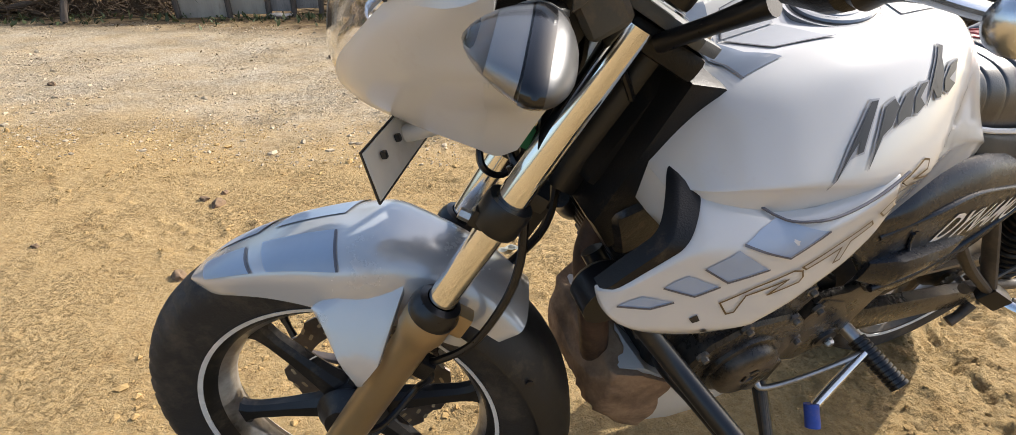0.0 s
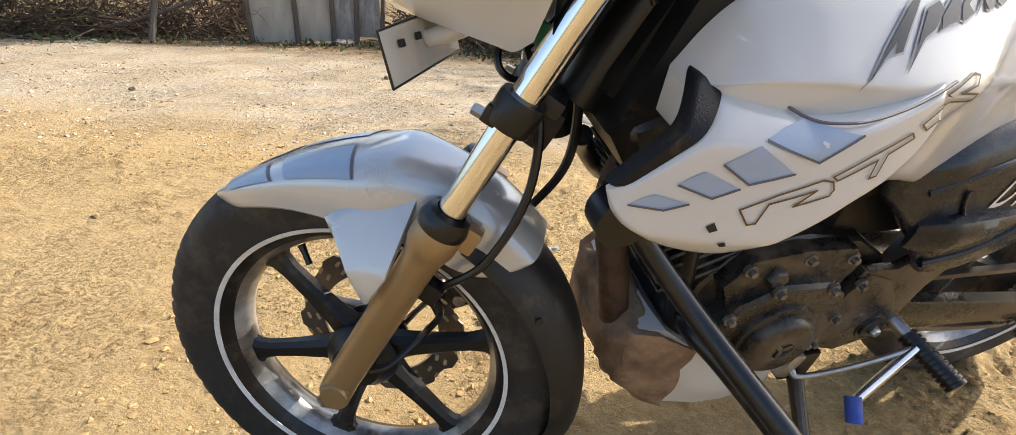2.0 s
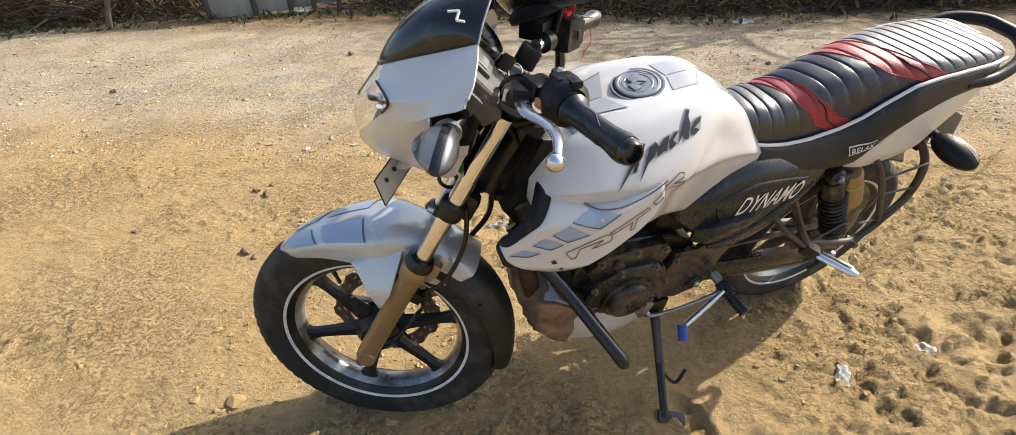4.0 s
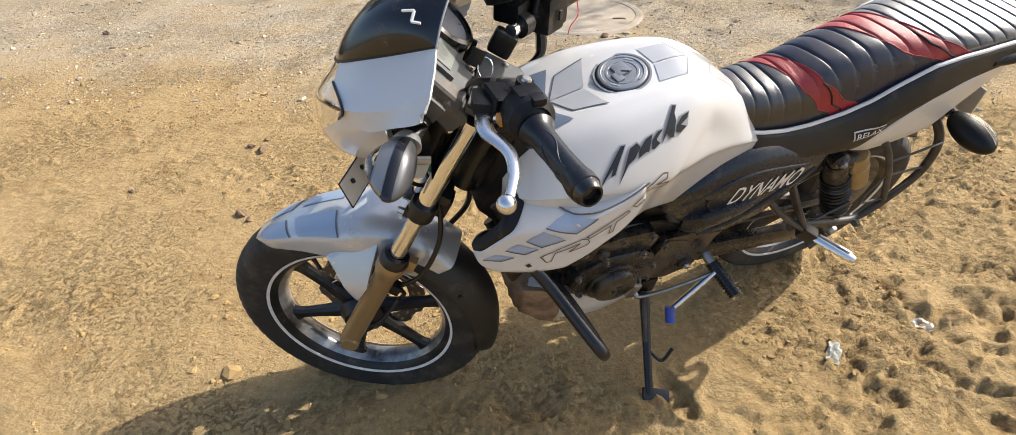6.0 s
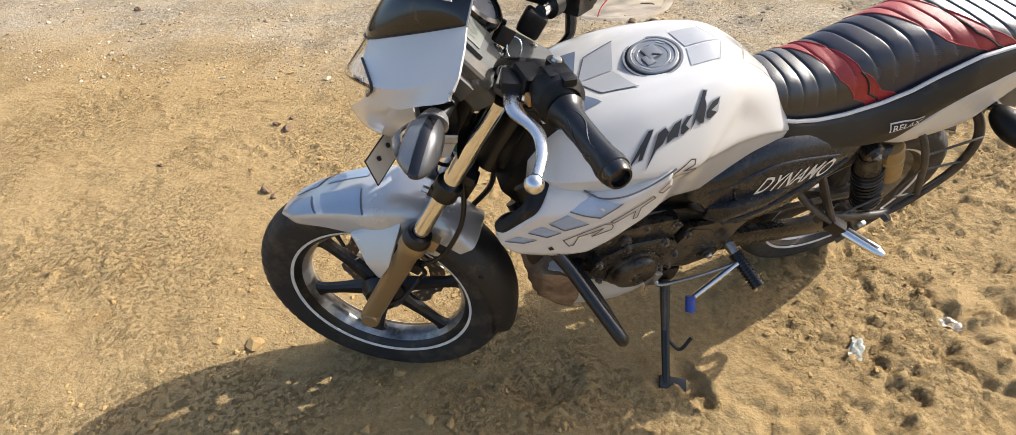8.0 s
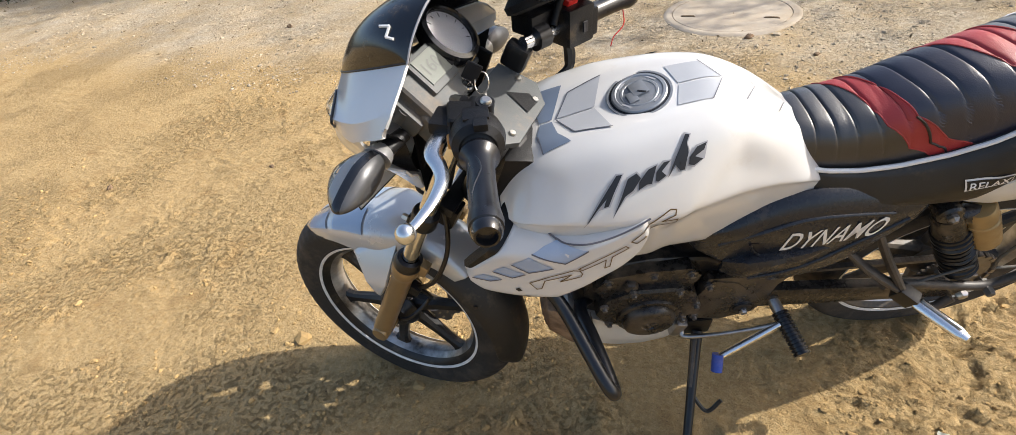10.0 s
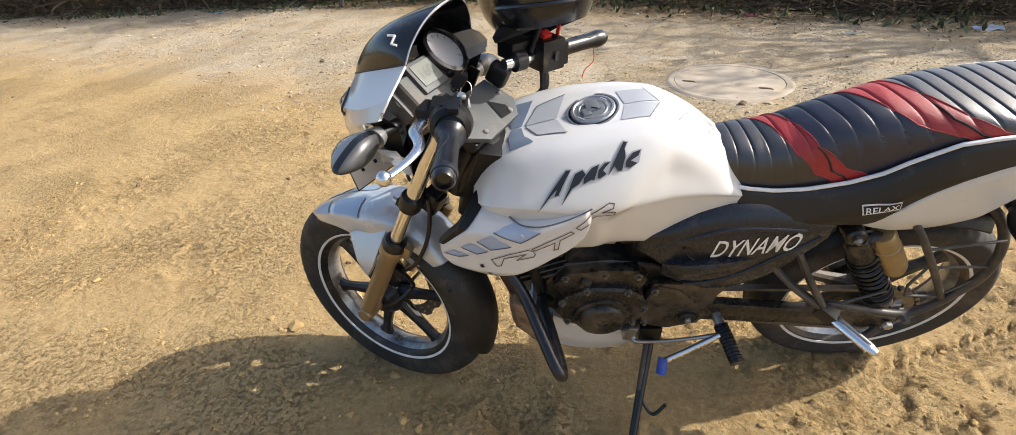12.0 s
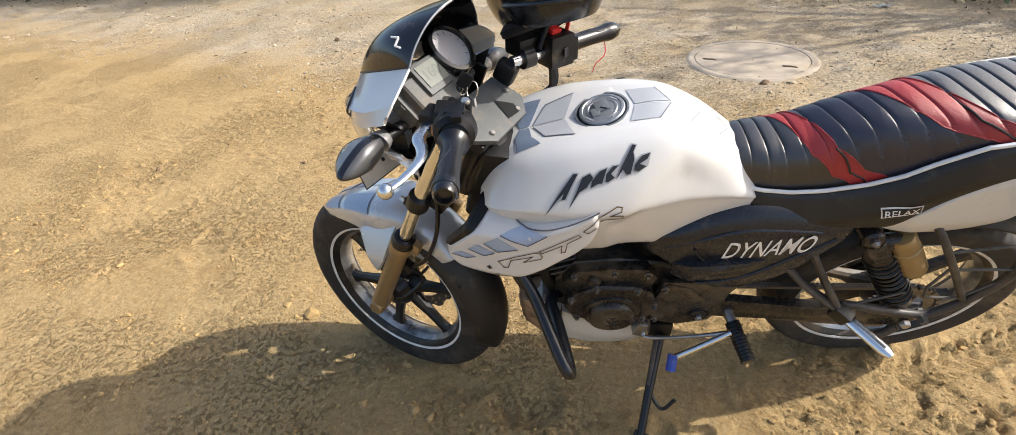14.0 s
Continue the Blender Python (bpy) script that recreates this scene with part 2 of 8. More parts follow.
def slab(bm, outline, y0, y1, bev=0.004, segs=2):
    """An outline in x and z, drawn out from y0 to y1, with rounded rims."""
    vs = [bm.verts.new((x, y0, z)) for x, z in outline]
    f = bm.faces.new(vs)
    ext = bmesh.ops.extrude_face_region(bm, geom=[f])["geom"]
    top = [g for g in ext if isinstance(g, bmesh.types.BMVert)]
    for v in top:
        v.co.y = y1
    bmesh.ops.recalc_face_normals(bm, faces=bm.faces[:])
    if bev:
        rim = [e for e in bm.edges if all(abs(v.co.y - y0) < 1e-6 for v in e.verts) or all(abs(v.co.y - y1) < 1e-6 for v in e.verts)]
        bmesh.ops.bevel(bm, geom=rim, offset=bev, segments=segs, profile=0.7, affect="EDGES")
    return bm


def panel(bm, top, bot, f, th=0.004, nu=36, nv=12, roll=0.008, smooth=True):
    """A bulged shell between two lines in x and z; f(x, z) is its outer y; its rims roll inwards."""
    a = spline(top, nu) if smooth else resample(top, nu)
    b = spline(bot, nu) if smooth else resample(bot, nu)
    outer, inner = [], []
    for i in range(nu):
        ro, ri = [], []
        for j in range(nv):
            v = j / (nv - 1)
            x, z = a[i] * (1 - v) + b[i] * v
            e = min(v, 1 - v, i / (nu - 1) * 1.6, (1 - i / (nu - 1)) * 1.6) / 0.10
            d = roll * (1 - min(1, e)) ** 2
            y = f(x, z)
            s = 1 if y < 0 else -1
            ro.append((x, y + s * d, z))
            ri.append((x, y + s * (d + th), z))
        outer.append(ro)
        inner.append(ri)
    o = add_grid(bm, outer)
    q = add_grid(bm, inner, flip=True)
    edge = lambda g: [r[0] for r in g] + g[-1][1:] + [r[-1] for r in g[-2::-1]] + g[0][-2:0:-1]
    eo, ei = edge(o), edge(q)
    for i in range(len(eo)):
        k = (i + 1) % len(eo)
        bm.faces.new((eo[i], ei[i], ei[k], eo[k]))
    bmesh.ops.remove_doubles(bm, verts=bm.verts[:], dist=1e-5)
    bmesh.ops.recalc_face_normals(bm, faces=bm.faces[:])
    return bm


def drape(bm, f, lift, step=0.014):
    """Cuts a flat drawing in x and z finely and lays it on the surface y = f(x, z)."""
    lo = [min(v.co[k] for v in bm.verts) for k in (0, 2)]
    hi = [max(v.co[k] for v in bm.verts) for k in (0, 2)]
    for k, axis in enumerate(((1, 0, 0), (0, 0, 1))):
        s = lo[k] + step
        while s < hi[k]:
            bmesh.ops.bisect_plane(bm, geom=bm.verts[:] + bm.edges[:] + bm.faces[:], plane_co=(s, 0, s), plane_no=axis)
            s += step
    for v in bm.verts:
        y = f(v.co.x, v.co.z)
        v.co.y = y + (-lift if y < 0 else lift)
    return bm


def flat(polys):
    bm = bmesh.new()
    for poly in polys:
        bm.faces.new([bm.verts.new((x, 0, z)) for x, z in poly])
    bmesh.ops.triangulate(bm, faces=bm.faces[:])
    return bm


def outline_strip(path, w, closed=True):
    """Quads of width w along a broken line in x and z."""
    p = [np.array(q, float) for q in path]
    n, out = len(p), []
    for i in range(n if closed else n - 1):
        a, b = p[i], p[(i + 1) % n]
        t = (b - a) / np.linalg.norm(b - a)
        s = np.array([-t[1], t[0]]) * w / 2
        a, b = a - t * w * 0.45, b + t * w * 0.45
        out.append([tuple(a + s), tuple(b + s), tuple(b - s), tuple(a - s)])
    return out


def words(text, o, ux, uz, shear=0.0, bold=0.0):
    """Letters of Blender's own font laid into x and z: o the lower left end, ux and uz the sides of the box they fill."""
    cu = bpy.data.curves.new("letters", "FONT")
    cu.body, cu.offset, cu.resolution_u = text, bold, 3
    ob = new("letters", cu)
    bpy.context.view_layer.update()
    me = bpy.data.meshes.new_from_object(ob.evaluated_get(bpy.context.evaluated_depsgraph_get()))
    bpy.data.objects.remove(ob)
    bm = bmesh.new()
    bm.from_mesh(me)
    xs, ys = [v.co.x for v in bm.verts], [v.co.y for v in bm.verts]
    w, h, x0, y0 = max(xs) - min(xs), max(ys) - min(ys), min(xs), min(ys)
    for v in bm.verts:
        s, t = (v.co.x - x0) / w, (v.co.y - y0) / h
        s += shear * (t - 0.5)
        v.co = Vector((o[0] + ux[0] * s + uz[0] * t, 0, o[1] + ux[1] * s + uz[1] * t))
    bpy.data.meshes.remove(me)
    return bm


def mirrored(bm):
    c = bm.copy()
    for v in c.verts:
        v.co.y = -v.co.y
    bmesh.ops.reverse_faces(c, faces=c.faces[:])
    return c


def part(name, bm, material, parent=None, label="", st=False, sharp=38.0, keep=False):
    """Links a bmesh as one mesh object; st: it turns with the steering."""
    if st:
        bm.transform(STEER)
    me = bpy.data.meshes.new(name)
    bm.to_mesh(me)
    if not keep:
        bm.free()
    me.materials.append(material)
    me.polygons.foreach_set("use_smooth", [True] * len(me.polygons))
    me.set_sharp_from_angle(angle=radians(sharp))
    ob = new(name, me)
    if parent:
        ob.parent = parent
    if label:
        ob["label"] = label
    return ob


def pair(name, bm, material, parent, label="", st=False, sharp=38.0):
    """The same part on both sides of the machine."""
    twin = mirrored(bm)
    return part(name, bm, material, parent, label, st, sharp), part(name, twin, material, parent, label, st, sharp)


B = bmesh.new


# ---- the ground ----
def value_noise(x, y, seed):
    """Smooth random numbers from 0 to 1 on the plane."""
    xi, yi = np.floor(x).astype(np.int64), np.floor(y).astype(np.int64)
    u, v = x - xi, y - yi
    u, v = u * u * (3 - 2 * u), v * v * (3 - 2 * v)

    def h(a, b):
        k = (a * 374761393 + b * 668265263 + seed * 974634541) & 0xFFFFFFFF
        k = ((k ^ (k >> 13)) * 1274126177) & 0xFFFFFFFF
        return ((k ^ (k >> 16)) & 0xFFFF) / 65535.0
    return (h(xi, yi) * (1 - u) + h(xi + 1, yi) * u) * (1 - v) + (h(xi, yi + 1) * (1 - u) + h(xi + 1, yi + 1) * u) * v


def fractal(x, y, freq, octaves, seed, gain=0.5):
    total, amp, norm = 0, 1.0, 0.0
    for o in range(octaves):
        total = total + amp * value_noise(x * freq + 17.3 * o, y * freq - 9.1 * o, seed + o)
        norm += amp
        amp, freq = amp * gain, freq * 2.03
    return total / norm


def axis_lines(lo, hi, step, far, grow):
    mid = np.arange(lo, hi, step)
    out, s = [], step
    edge = hi
    while edge < far:
        s *= grow
        edge += s
        out.append(edge)
    back, s, edge = [], step, lo
    while edge > -far:
        s *= grow
        edge -= s
        back.append(edge)
    return np.r_[back[::-1], mid, out]


def bump_at(x, y, cx, cy, turn, la, lb):
    c, s = math.cos(radians(turn)), math.sin(radians(turn))
    a, b = ((x - cx) * c + (y - cy) * s) / la, (-(x - cx) * s + (y - cy) * c) / lb
    return np.exp(-(a * a + b * b) ** 2), a, b


def ground_height(x, y):
    near = np.exp(-(np.maximum(0, np.hypot(x - 0.3, y - 0.8) - 2.2) / 2.5) ** 2)
    z = 0.022 * (fractal(x, y, 0.55, 2, 3) - 0.5) * near
    z += 0.014 * (fractal(x, y, 3.1, 4, 11) - 0.5)
    fine = np.clip((2.9 - np.abs(x)) / 0.6, 0, 1) * np.clip((2.8 - y) / 0.7, 0, 1) * np.clip((y + 0.95) / 0.5, 0, 1)
    z += 0.007 * (fractal(x, y, 17.0, 3, 23) - 0.5) * fine
    # churned sand on the stand's side, with crumbly hollows
    churn = np.clip((x * 0.85 - y * 0.35 - 0.15) / 0.5, 0, 1) * np.clip((1.75 - y + 0.55 * x) / 0.5, 0, 1) * np.exp(-(np.maximum(0, np.hypot(x - 1.2, y - 0.6) - 1.4) / 0.8) ** 2)
    pits = fractal(x * 0.8, y * 1.35, 5.2, 3, 41)
    pits = pits + 0.30 * (fractal(x, y, 24.0, 3, 43) - 0.5)
    ridge = 1 - np.abs(2 * fractal(x * 0.8 + 0.04 * value_noise(x * 9, y * 9, 45), y * 1.3, 6.0, 4, 47) - 1)
    z += churn * (0.025 * (pits - 0.5) - 0.022 * np.clip((ridge - 0.84) / 0.14, 0, 1) * np.clip((pits - 0.42) / 0.12, 0, 1) * (0.4 + 1.2 * fractal(x, y, 40, 3, 57)))
    z += churn * 0.014 * np.clip((fractal(x, y, 26, 2, 71) - 0.62) / 0.1, 0, 1)
    # scattered crumbs and small hollows everywhere near
    crumbs = fractal(x, y, 33, 2, 83)
    rough = np.clip((fractal(x, y, 1.3, 2, 91) - 0.45) / 0.2, 0, 1)
    z += fine * 0.011 * np.clip((crumbs - 0.70) / 0.08, 0, 1) * (0.30 + rough)
    hol = fractal(x, y, 7.5, 2, 97)
    z -= fine * 0.009 * np.clip((hol + 0.2 * (fractal(x, y, 30, 2, 99) - 0.5) - 0.70) / 0.06, 0, 1) * rough
    # footprints
    for cx, cy, turn, la, lb, deep in ((0.21, 0.555, 20, 0.10, 0.06, 0.016), (0.60, 0.60, -60, 0.075, 0.035, 0.028), (1.36, 0.60, 30, 0.11, 0.06, 0.02),
                                       (1.05, 0.50, 60, 0.10, 0.05, 0.018), (1.62, 0.95, 10, 0.12, 0.06, 0.02), (-1.62, 0.42, 80, 0.07, 0.03, 0.010),
                                       (1.0, 0.24, -20, 0.12, 0.06, 0.02), (0.42, 0.36, 40, 0.09, 0.05, 0.012)):
        g, a, b = bump_at(x, y, cx, cy, turn, la, lb)
        z += -deep * g * (1 + 0.25 * np.sin(a * 9)) + 0.35 * deep * np.exp(-((np.hypot(a, b) - 1.25) / 0.22) ** 2)
    # the tracks of the tyres: a chevron band behind the rear wheel, a faint one at the front
    for cx, cy, turn, start, end, half, deep in ((1.0, 0.98, 43.0, 0.10, 3.6, 0.062, 0.011), (-0.16, 0.52, 5.0, 0.10, 0.9, 0.045, 0.005), (0.4, 0.30, 12.0, 0.1, 1.6, 0.05, 0.007)):
        c, s = math.cos(radians(turn)), math.sin(radians(turn))
        a, b = (x - cx) * c + (y - cy) * s, -(x - cx) * s + (y - cy) * c
        b = b + 0.02 * np.sin(a * 1.3)
        on = np.clip((a - start) / 0.08, 0, 1) * np.clip((end - a) / 0.5, 0, 1) * np.clip((half - np.abs(b)) / 0.012, 0, 1)
        tread = (np.sin((a - 1.4 * np.abs(b)) * 2 * np.pi / 0.050) > 0.35)
        z += on * (-deep * 0.7 - deep * 0.9 * tread * (0.6 + 0.8 * fractal(x, y, 3, 1, 7)))
        z += deep * 0.5 * np.exp(-((np.abs(b) - half - 0.012) / 0.012) ** 2) * np.clip((a - start) / 0.1, 0, 1) * np.clip((end - a) / 0.5, 0, 1)
    z = z - 0.016 * np.exp(-(np.hypot(x + 0.22, y - 0.62) / 0.32) ** 2)
    # sand pressed down under the tyres and the stand
    for cx, cy, r in ((-0.225, 0.60, 0.075), (0.985, 1.17, 0.085), (0.53, 0.60, 0.04)):
        z = z * (1 - 0.6 * np.exp(-(np.hypot(x - cx, y - cy) / r) ** 2)) + 0.008 * np.exp(-((np.hypot(x - cx, y - cy) - r * 1.3) / 0.03) ** 2)
    # gravel of the lane
    lane = np.clip((y - 2.4) / 0.6, 0, 1) * np.clip((5.6 - y) / 0.5, 0, 1)
    z += lane * 0.006 * np.clip((fractal(x, y, 5, 2, 131) - 0.6) / 0.1, 0, 1)
    return z - 0.004 * lane


gx = axis_lines(-2.4, 2.4, 0.0105, 900, 1.10)
gy = axis_lines(-0.55, 2.2, 0.0105, 900, 1.075)
GX, GY = np.meshgrid(gx, gy)
GZ = ground_height(GX, GY)
GZ[np.hypot(GX, GY) > 40] = 0
nx, ny = len(gx), len(gy)
idx = np.arange(nx * ny).reshape(ny, nx)
quads = np.stack([idx[:-1, :-1], idx[:-1, 1:], idx[1:, 1:], idx[1:, :-1]], -1).reshape(-1, 4)
gm = bpy.data.meshes.new("ground")
gm.vertices.add(nx * ny)
gm.vertices.foreach_set("co", np.stack([GX, GY, GZ], -1).ravel())
gm.loops.add(quads.size)
gm.loops.foreach_set("vertex_index", quads.ravel().astype(np.int32))
gm.polygons.add(len(quads))
gm.polygons.foreach_set("loop_start", np.arange(0, quads.size, 4, dtype=np.int32))
gm.update(calc_edges=True)
gm.polygons.foreach_set("use_smooth", [True] * len(quads))


def sand_material():
    m = bpy.data.materials.new("dry_sand")
    m.use_nodes = True
    nt = m.node_tree
    n, ln = nt.nodes, nt.links.new
    b = n["Principled BSDF"]
    tc = n.new("ShaderNodeTexCoord")
    pos = tc.outputs["Object"]

    def noisy(s, detail=6.0, rou=0.6):
        t = n.new("ShaderNodeTexNoise")
        t.inputs["Scale"].default_value, t.inputs["Detail"].default_value, t.inputs["Roughness"].default_value = s, detail, rou
        ln(pos, t.inputs["Vector"])
        return t.outputs["Fac"]

    def ramp(src, lo, hi, a=0.0, c=1.0):
        r = n.new("ShaderNodeMapRange")
        for k, v in (("From Min", lo), ("From Max", hi), ("To Min", a), ("To Max", c)):
            r.inputs[k].default_value = v
        ln(src, r.inputs["Value"])
        return r.outputs[0]

    def blend(fac, a, c):
        x = n.new("ShaderNodeMix")
        x.data_type = "RGBA"
        for sock, v in ((x.inputs["Factor"], fac), (x.inputs["A"], a), (x.inputs["B"], c)):
            if isinstance(v, tuple):
                sock.default_value = (*v, 1)
            else:
                ln(v, sock)
        return x.outputs["Result"]

    def maths(op, a, c):
        x = n.new("ShaderNodeMath")
        x.operation = op
        for sock, v in zip(x.inputs, (a, c)):
            if isinstance(v, (int, float)):
                sock.default_value = v
            else:
                ln(v, sock)
        return x.outputs[0]

    sand = blend(ramp(noisy(1.6), 0.3, 0.7), SAND_A, SAND_B)
    sand = blend(ramp(noisy(60, 8), 0.35, 0.75), sand, SAND_C)
    sand = blend(ramp(noisy(7, 5), 0.56, 0.72), sand, SAND_D)
    # the packed lane behind, paler and greyer, with ragged edges
    sep = n.new("ShaderNodeSeparateXYZ")
    ln(pos, sep.inputs[0])
    yy = maths("ADD", sep.outputs["Y"], maths("MULTIPLY", noisy(1.1, 5), 1.6))
    lane = maths("MULTIPLY", ramp(yy, 3.1, 4.1), ramp(yy, 7.2, 6.2))
    lane = maths("MULTIPLY", lane, ramp(noisy(2.2, 6, 0.7), 0.3, 0.65, 0.35, 1.0))
    stones = blend(ramp(noisy(36, 4, 0.7), 0.4, 0.66), LANE_A, LANE_B)
    col = blend(lane, sand, stones)
    # litter of leaves and soil along the hedge
    verge = maths("MULTIPLY", ramp(yy, 6.1, 7.0), ramp(noisy(3.5, 7, 0.7), 0.36, 0.6, 0.2, 1.0))
    col = blend(verge, col, (0.15, 0.10, 0.055))
    specks = ramp(noisy(120, 4, 0.65), 0.635, 0.69)
    col = blend(maths("MULTIPLY", specks, 0.65), col, (0.10, 0.065, 0.035))
    grain = ramp(noisy(300, 3, 0.8), 0.30, 0.70, 0.80, 1.17)
    clump = ramp(noisy(70, 5, 0.75), 0.34, 0.66, 0.84, 1.12)
    tone = n.new("ShaderNodeVectorMath")
    tone.operation = "SCALE"
    ln(col, tone.inputs[0])
    ln(maths("MULTIPLY", grain, clump), tone.inputs["Scale"])
    ln(tone.outputs[0], b.inputs["Base Color"])
    b.inputs["Roughness"].default_value = 0.95
    b.inputs["Specular IOR Level"].default_value = 0.15
    bp = n.new("ShaderNodeBump")
    bp.inputs["Strength"].default_value, bp.inputs["Distance"].default_value = 1.0, 0.020
    # fine grain, with crumbly ridges where the sand is churned
    crumbly = maths("MULTIPLY", ramp(noisy(1.9, 4), 0.46, 0.60, 0.06, 1.0), ramp(noisy(62, 6, 0.72), 0.52, 0.64))
    h = maths("ADD", maths("ADD", maths("MULTIPLY", noisy(20, 9, 0.72), 1.1), maths("MULTIPLY", noisy(150, 4, 0.7), 0.26)), maths("MULTIPLY", crumbly, 0.95))
    ln(h, bp.inputs["Height"])
    ln(bp.outputs[0], b.inputs["Normal"])
    return m


SAND_A, SAND_B, SAND_C, SAND_D = (0.352, 0.230, 0.097), (0.428, 0.297, 0.140), (0.484, 0.354, 0.182), (0.346, 0.226, 0.100)
LANE_A, LANE_B = (0.375, 0.310, 0.222), (0.53, 0.46, 0.352)
gm.materials.append(sand_material())
ground = tagged(new("ground", gm), "dry churned yellow sand with footprints and tyre tracks", "ground", kind="structure")


def clods(count, area, size, seed, name, label, colour):
    """Crumbs and pebbles that lie loose on the sand, in one mesh."""
    rng = np.random.default_rng(seed)
    ico = B()
    bmesh.ops.create_icosphere(ico, subdivisions=1, radius=1.0)
    base = np.array([v.co[:] for v in ico.verts])
    tris = np.array([[v.index for v in f.verts] for f in ico.faces])
    ico.free()
    x = rng.uniform(area[0], area[1], count)
    y = rng.uniform(area[2], area[3], count)
    keep = fractal(x, y, 1.7, 3, 51) + 0.25 * fractal(x, y, 9, 2, 5) > 0.62
    x, y = x[keep], y[keep]
    k = len(x)
    r = size * rng.lognormal(0, 0.55, k)
    z = ground_height(x, y)
    sc = rng.uniform(0.6, 1.3, (k, 1, 3)) * np.array([1, 1, 0.65])
    verts = base[None] * (1 + 0.75 * (rng.random((k, len(base), 1)) - 0.5)) * sc * r[:, None, None]
    verts += np.stack([x, y, z + r * 0.12], -1)[:, None]
    faces = (tris[None] + (np.arange(k) * len(base))[:, None, None]).reshape(-1, 3)
    me = bpy.data.meshes.new(name)
    me.from_pydata(verts.reshape(-1, 3), [], faces.tolist())
    me.materials.append(colour)
    return tagged(new(name, me), label, "sand clods", kind="stuff")


M_CLOD = mat("sand_clods", (0.40, 0.268, 0.118), 0.95, 0.0, 0.25, 30, 0.6, 200, spec=0.15, island=0.35)
M_PEBBLE = mat("lane_pebbles", (0.42, 0.345, 0.245), 0.9, 0.0, 0.25, 30, 0.4, 200, spec=0.2, island=0.45)
clods(42000, (-2.6, 2.5, -0.4, 2.8), 0.0017, 5, "sand_clods", "small crumbs of sand scattered on the ground", M_CLOD)
clods(2600, (0.35, 2.2, -0.3, 1.9), 0.0028, 6, "sand_clods", "larger crumbly clods in the churned sand", M_CLOD)
clods(3200, (-2.8, 0.3, -0.2, 2.6), 0.0042, 7, "sand_clods", "scattered dark crumbs on the trodden sand", M_CLOD)
clods(44000, (-8, 4.5, 2.2, 6.0), 0.0036, 8, "lane_gravel", "pale gravel strewn over the packed lane", M_PEBBLE)


# ---- manhole cover in the lane ----
def manhole(c, r):
    root = tagged(new("manhole_cover"), "round pale concrete manhole cover in the lane", "manhole cover")
    root.location = c
    conc = mat("worn_concrete", (0.40, 0.34, 0.265), 0.92, 0.0, 0.2, 6, 0.6, 120, dust=0.45, dust_col=(0.46, 0.35, 0.22), dust_scale=4, spec=0.2)
    part("lid", lathe(B(), [(0, 0.004), (r * 0.5, 0.005), (r * 0.88, 0.003), (r * 0.888, -0.002)], (0, 0, 0), (0, 0, 1), 64), conc, root)
    part("rim", lathe(B(), [(r * 0.895, -0.02), (r * 0.895, 0.004), (r * 0.96, 0.006), (r * 1.0, 0.004), (r * 1.05, -0.012)], (0, 0, 0), (0, 0, 1), 64), conc, root)
    for a in (200, 335):
        p = (r * 0.66 * math.cos(radians(a)), r * 0.66 * math.sin(radians(a)), 0.0125)
        bm = B()
        tube(bm, [(p[0] - 0.045, p[1] + 0.01, 0.000), (p[0] - 0.03, p[1], 0.006), (p[0] + 0.03, p[1], 0.006), (p[0] + 0.045, p[1] - 0.01, 0.000)], 0.007, 8, 12)
        part("lift_ring", bm, M_RUSTY, root)


M_RUSTY = mat("rusty_lift_ring", (0.22, 0.15, 0.09), 0.9, 0.1, 0.3, 30, 0.4, 200)
manhole((0.42, 3.74, 0.0), 0.42)


# ---- litter and stones ----
def stone(name, c, size, seed, material, label, cat="stone", squash=0.6):
    rng = random.Random(seed)
    bm = B()
    bmesh.ops.create_icosphere(bm, subdivisions=3, radius=1.0)
    for v in bm.verts:
        q = v.co * 1.4 + Vector((seed, 2 * seed, 0))
        v.co *= 1 + 0.5 * (noise.fractal(q, 1.0, 2.0, 4) - 0.1)
        v.co = Vector((v.co.x * size, v.co.y * size * rng.uniform(0.6, 0.8), v.co.z * size * squash))
    ob = tagged(part(name, bm, material, None, "", sharp=60), label, cat)
    ob.matrix_world = pose(c[0], c[1], float(ground_height(np.array([c[0]]), np.array([c[1]]))[0]) + size * squash * 0.35, 0, 0, rng.uniform(0, 360))
    return ob


M_ROCK = mat("brown_stone", (0.20, 0.135, 0.085), 0.9, 0.0, 0.3, 12, 0.6, 90, spec=0.2)
for i, (c, s) in enumerate((((-1.12, 1.80), 0.030), ((-1.19, 1.83), 0.021), ((-1.15, 1.90), 0.018), ((-0.98, 1.31), 0.026), ((-0.93, 1.28), 0.018),
                            ((-0.72, 0.96), 0.012), ((-1.55, 1.45), 0.015), ((-0.6, 1.5), 0.014), ((-2.3, 1.1), 0.018), ((0.55, 3.3), 0.03),
                            ((0.9, 3.05), 0.02), ((-3.1, 3.4), 0.03), ((-1.6, 4.5), 0.035), ((2.0, 4.1), 0.03))):
    stone("stone", (*c, 0), s, 3 + i, M_ROCK, "small dark brown stone lying on the sand")


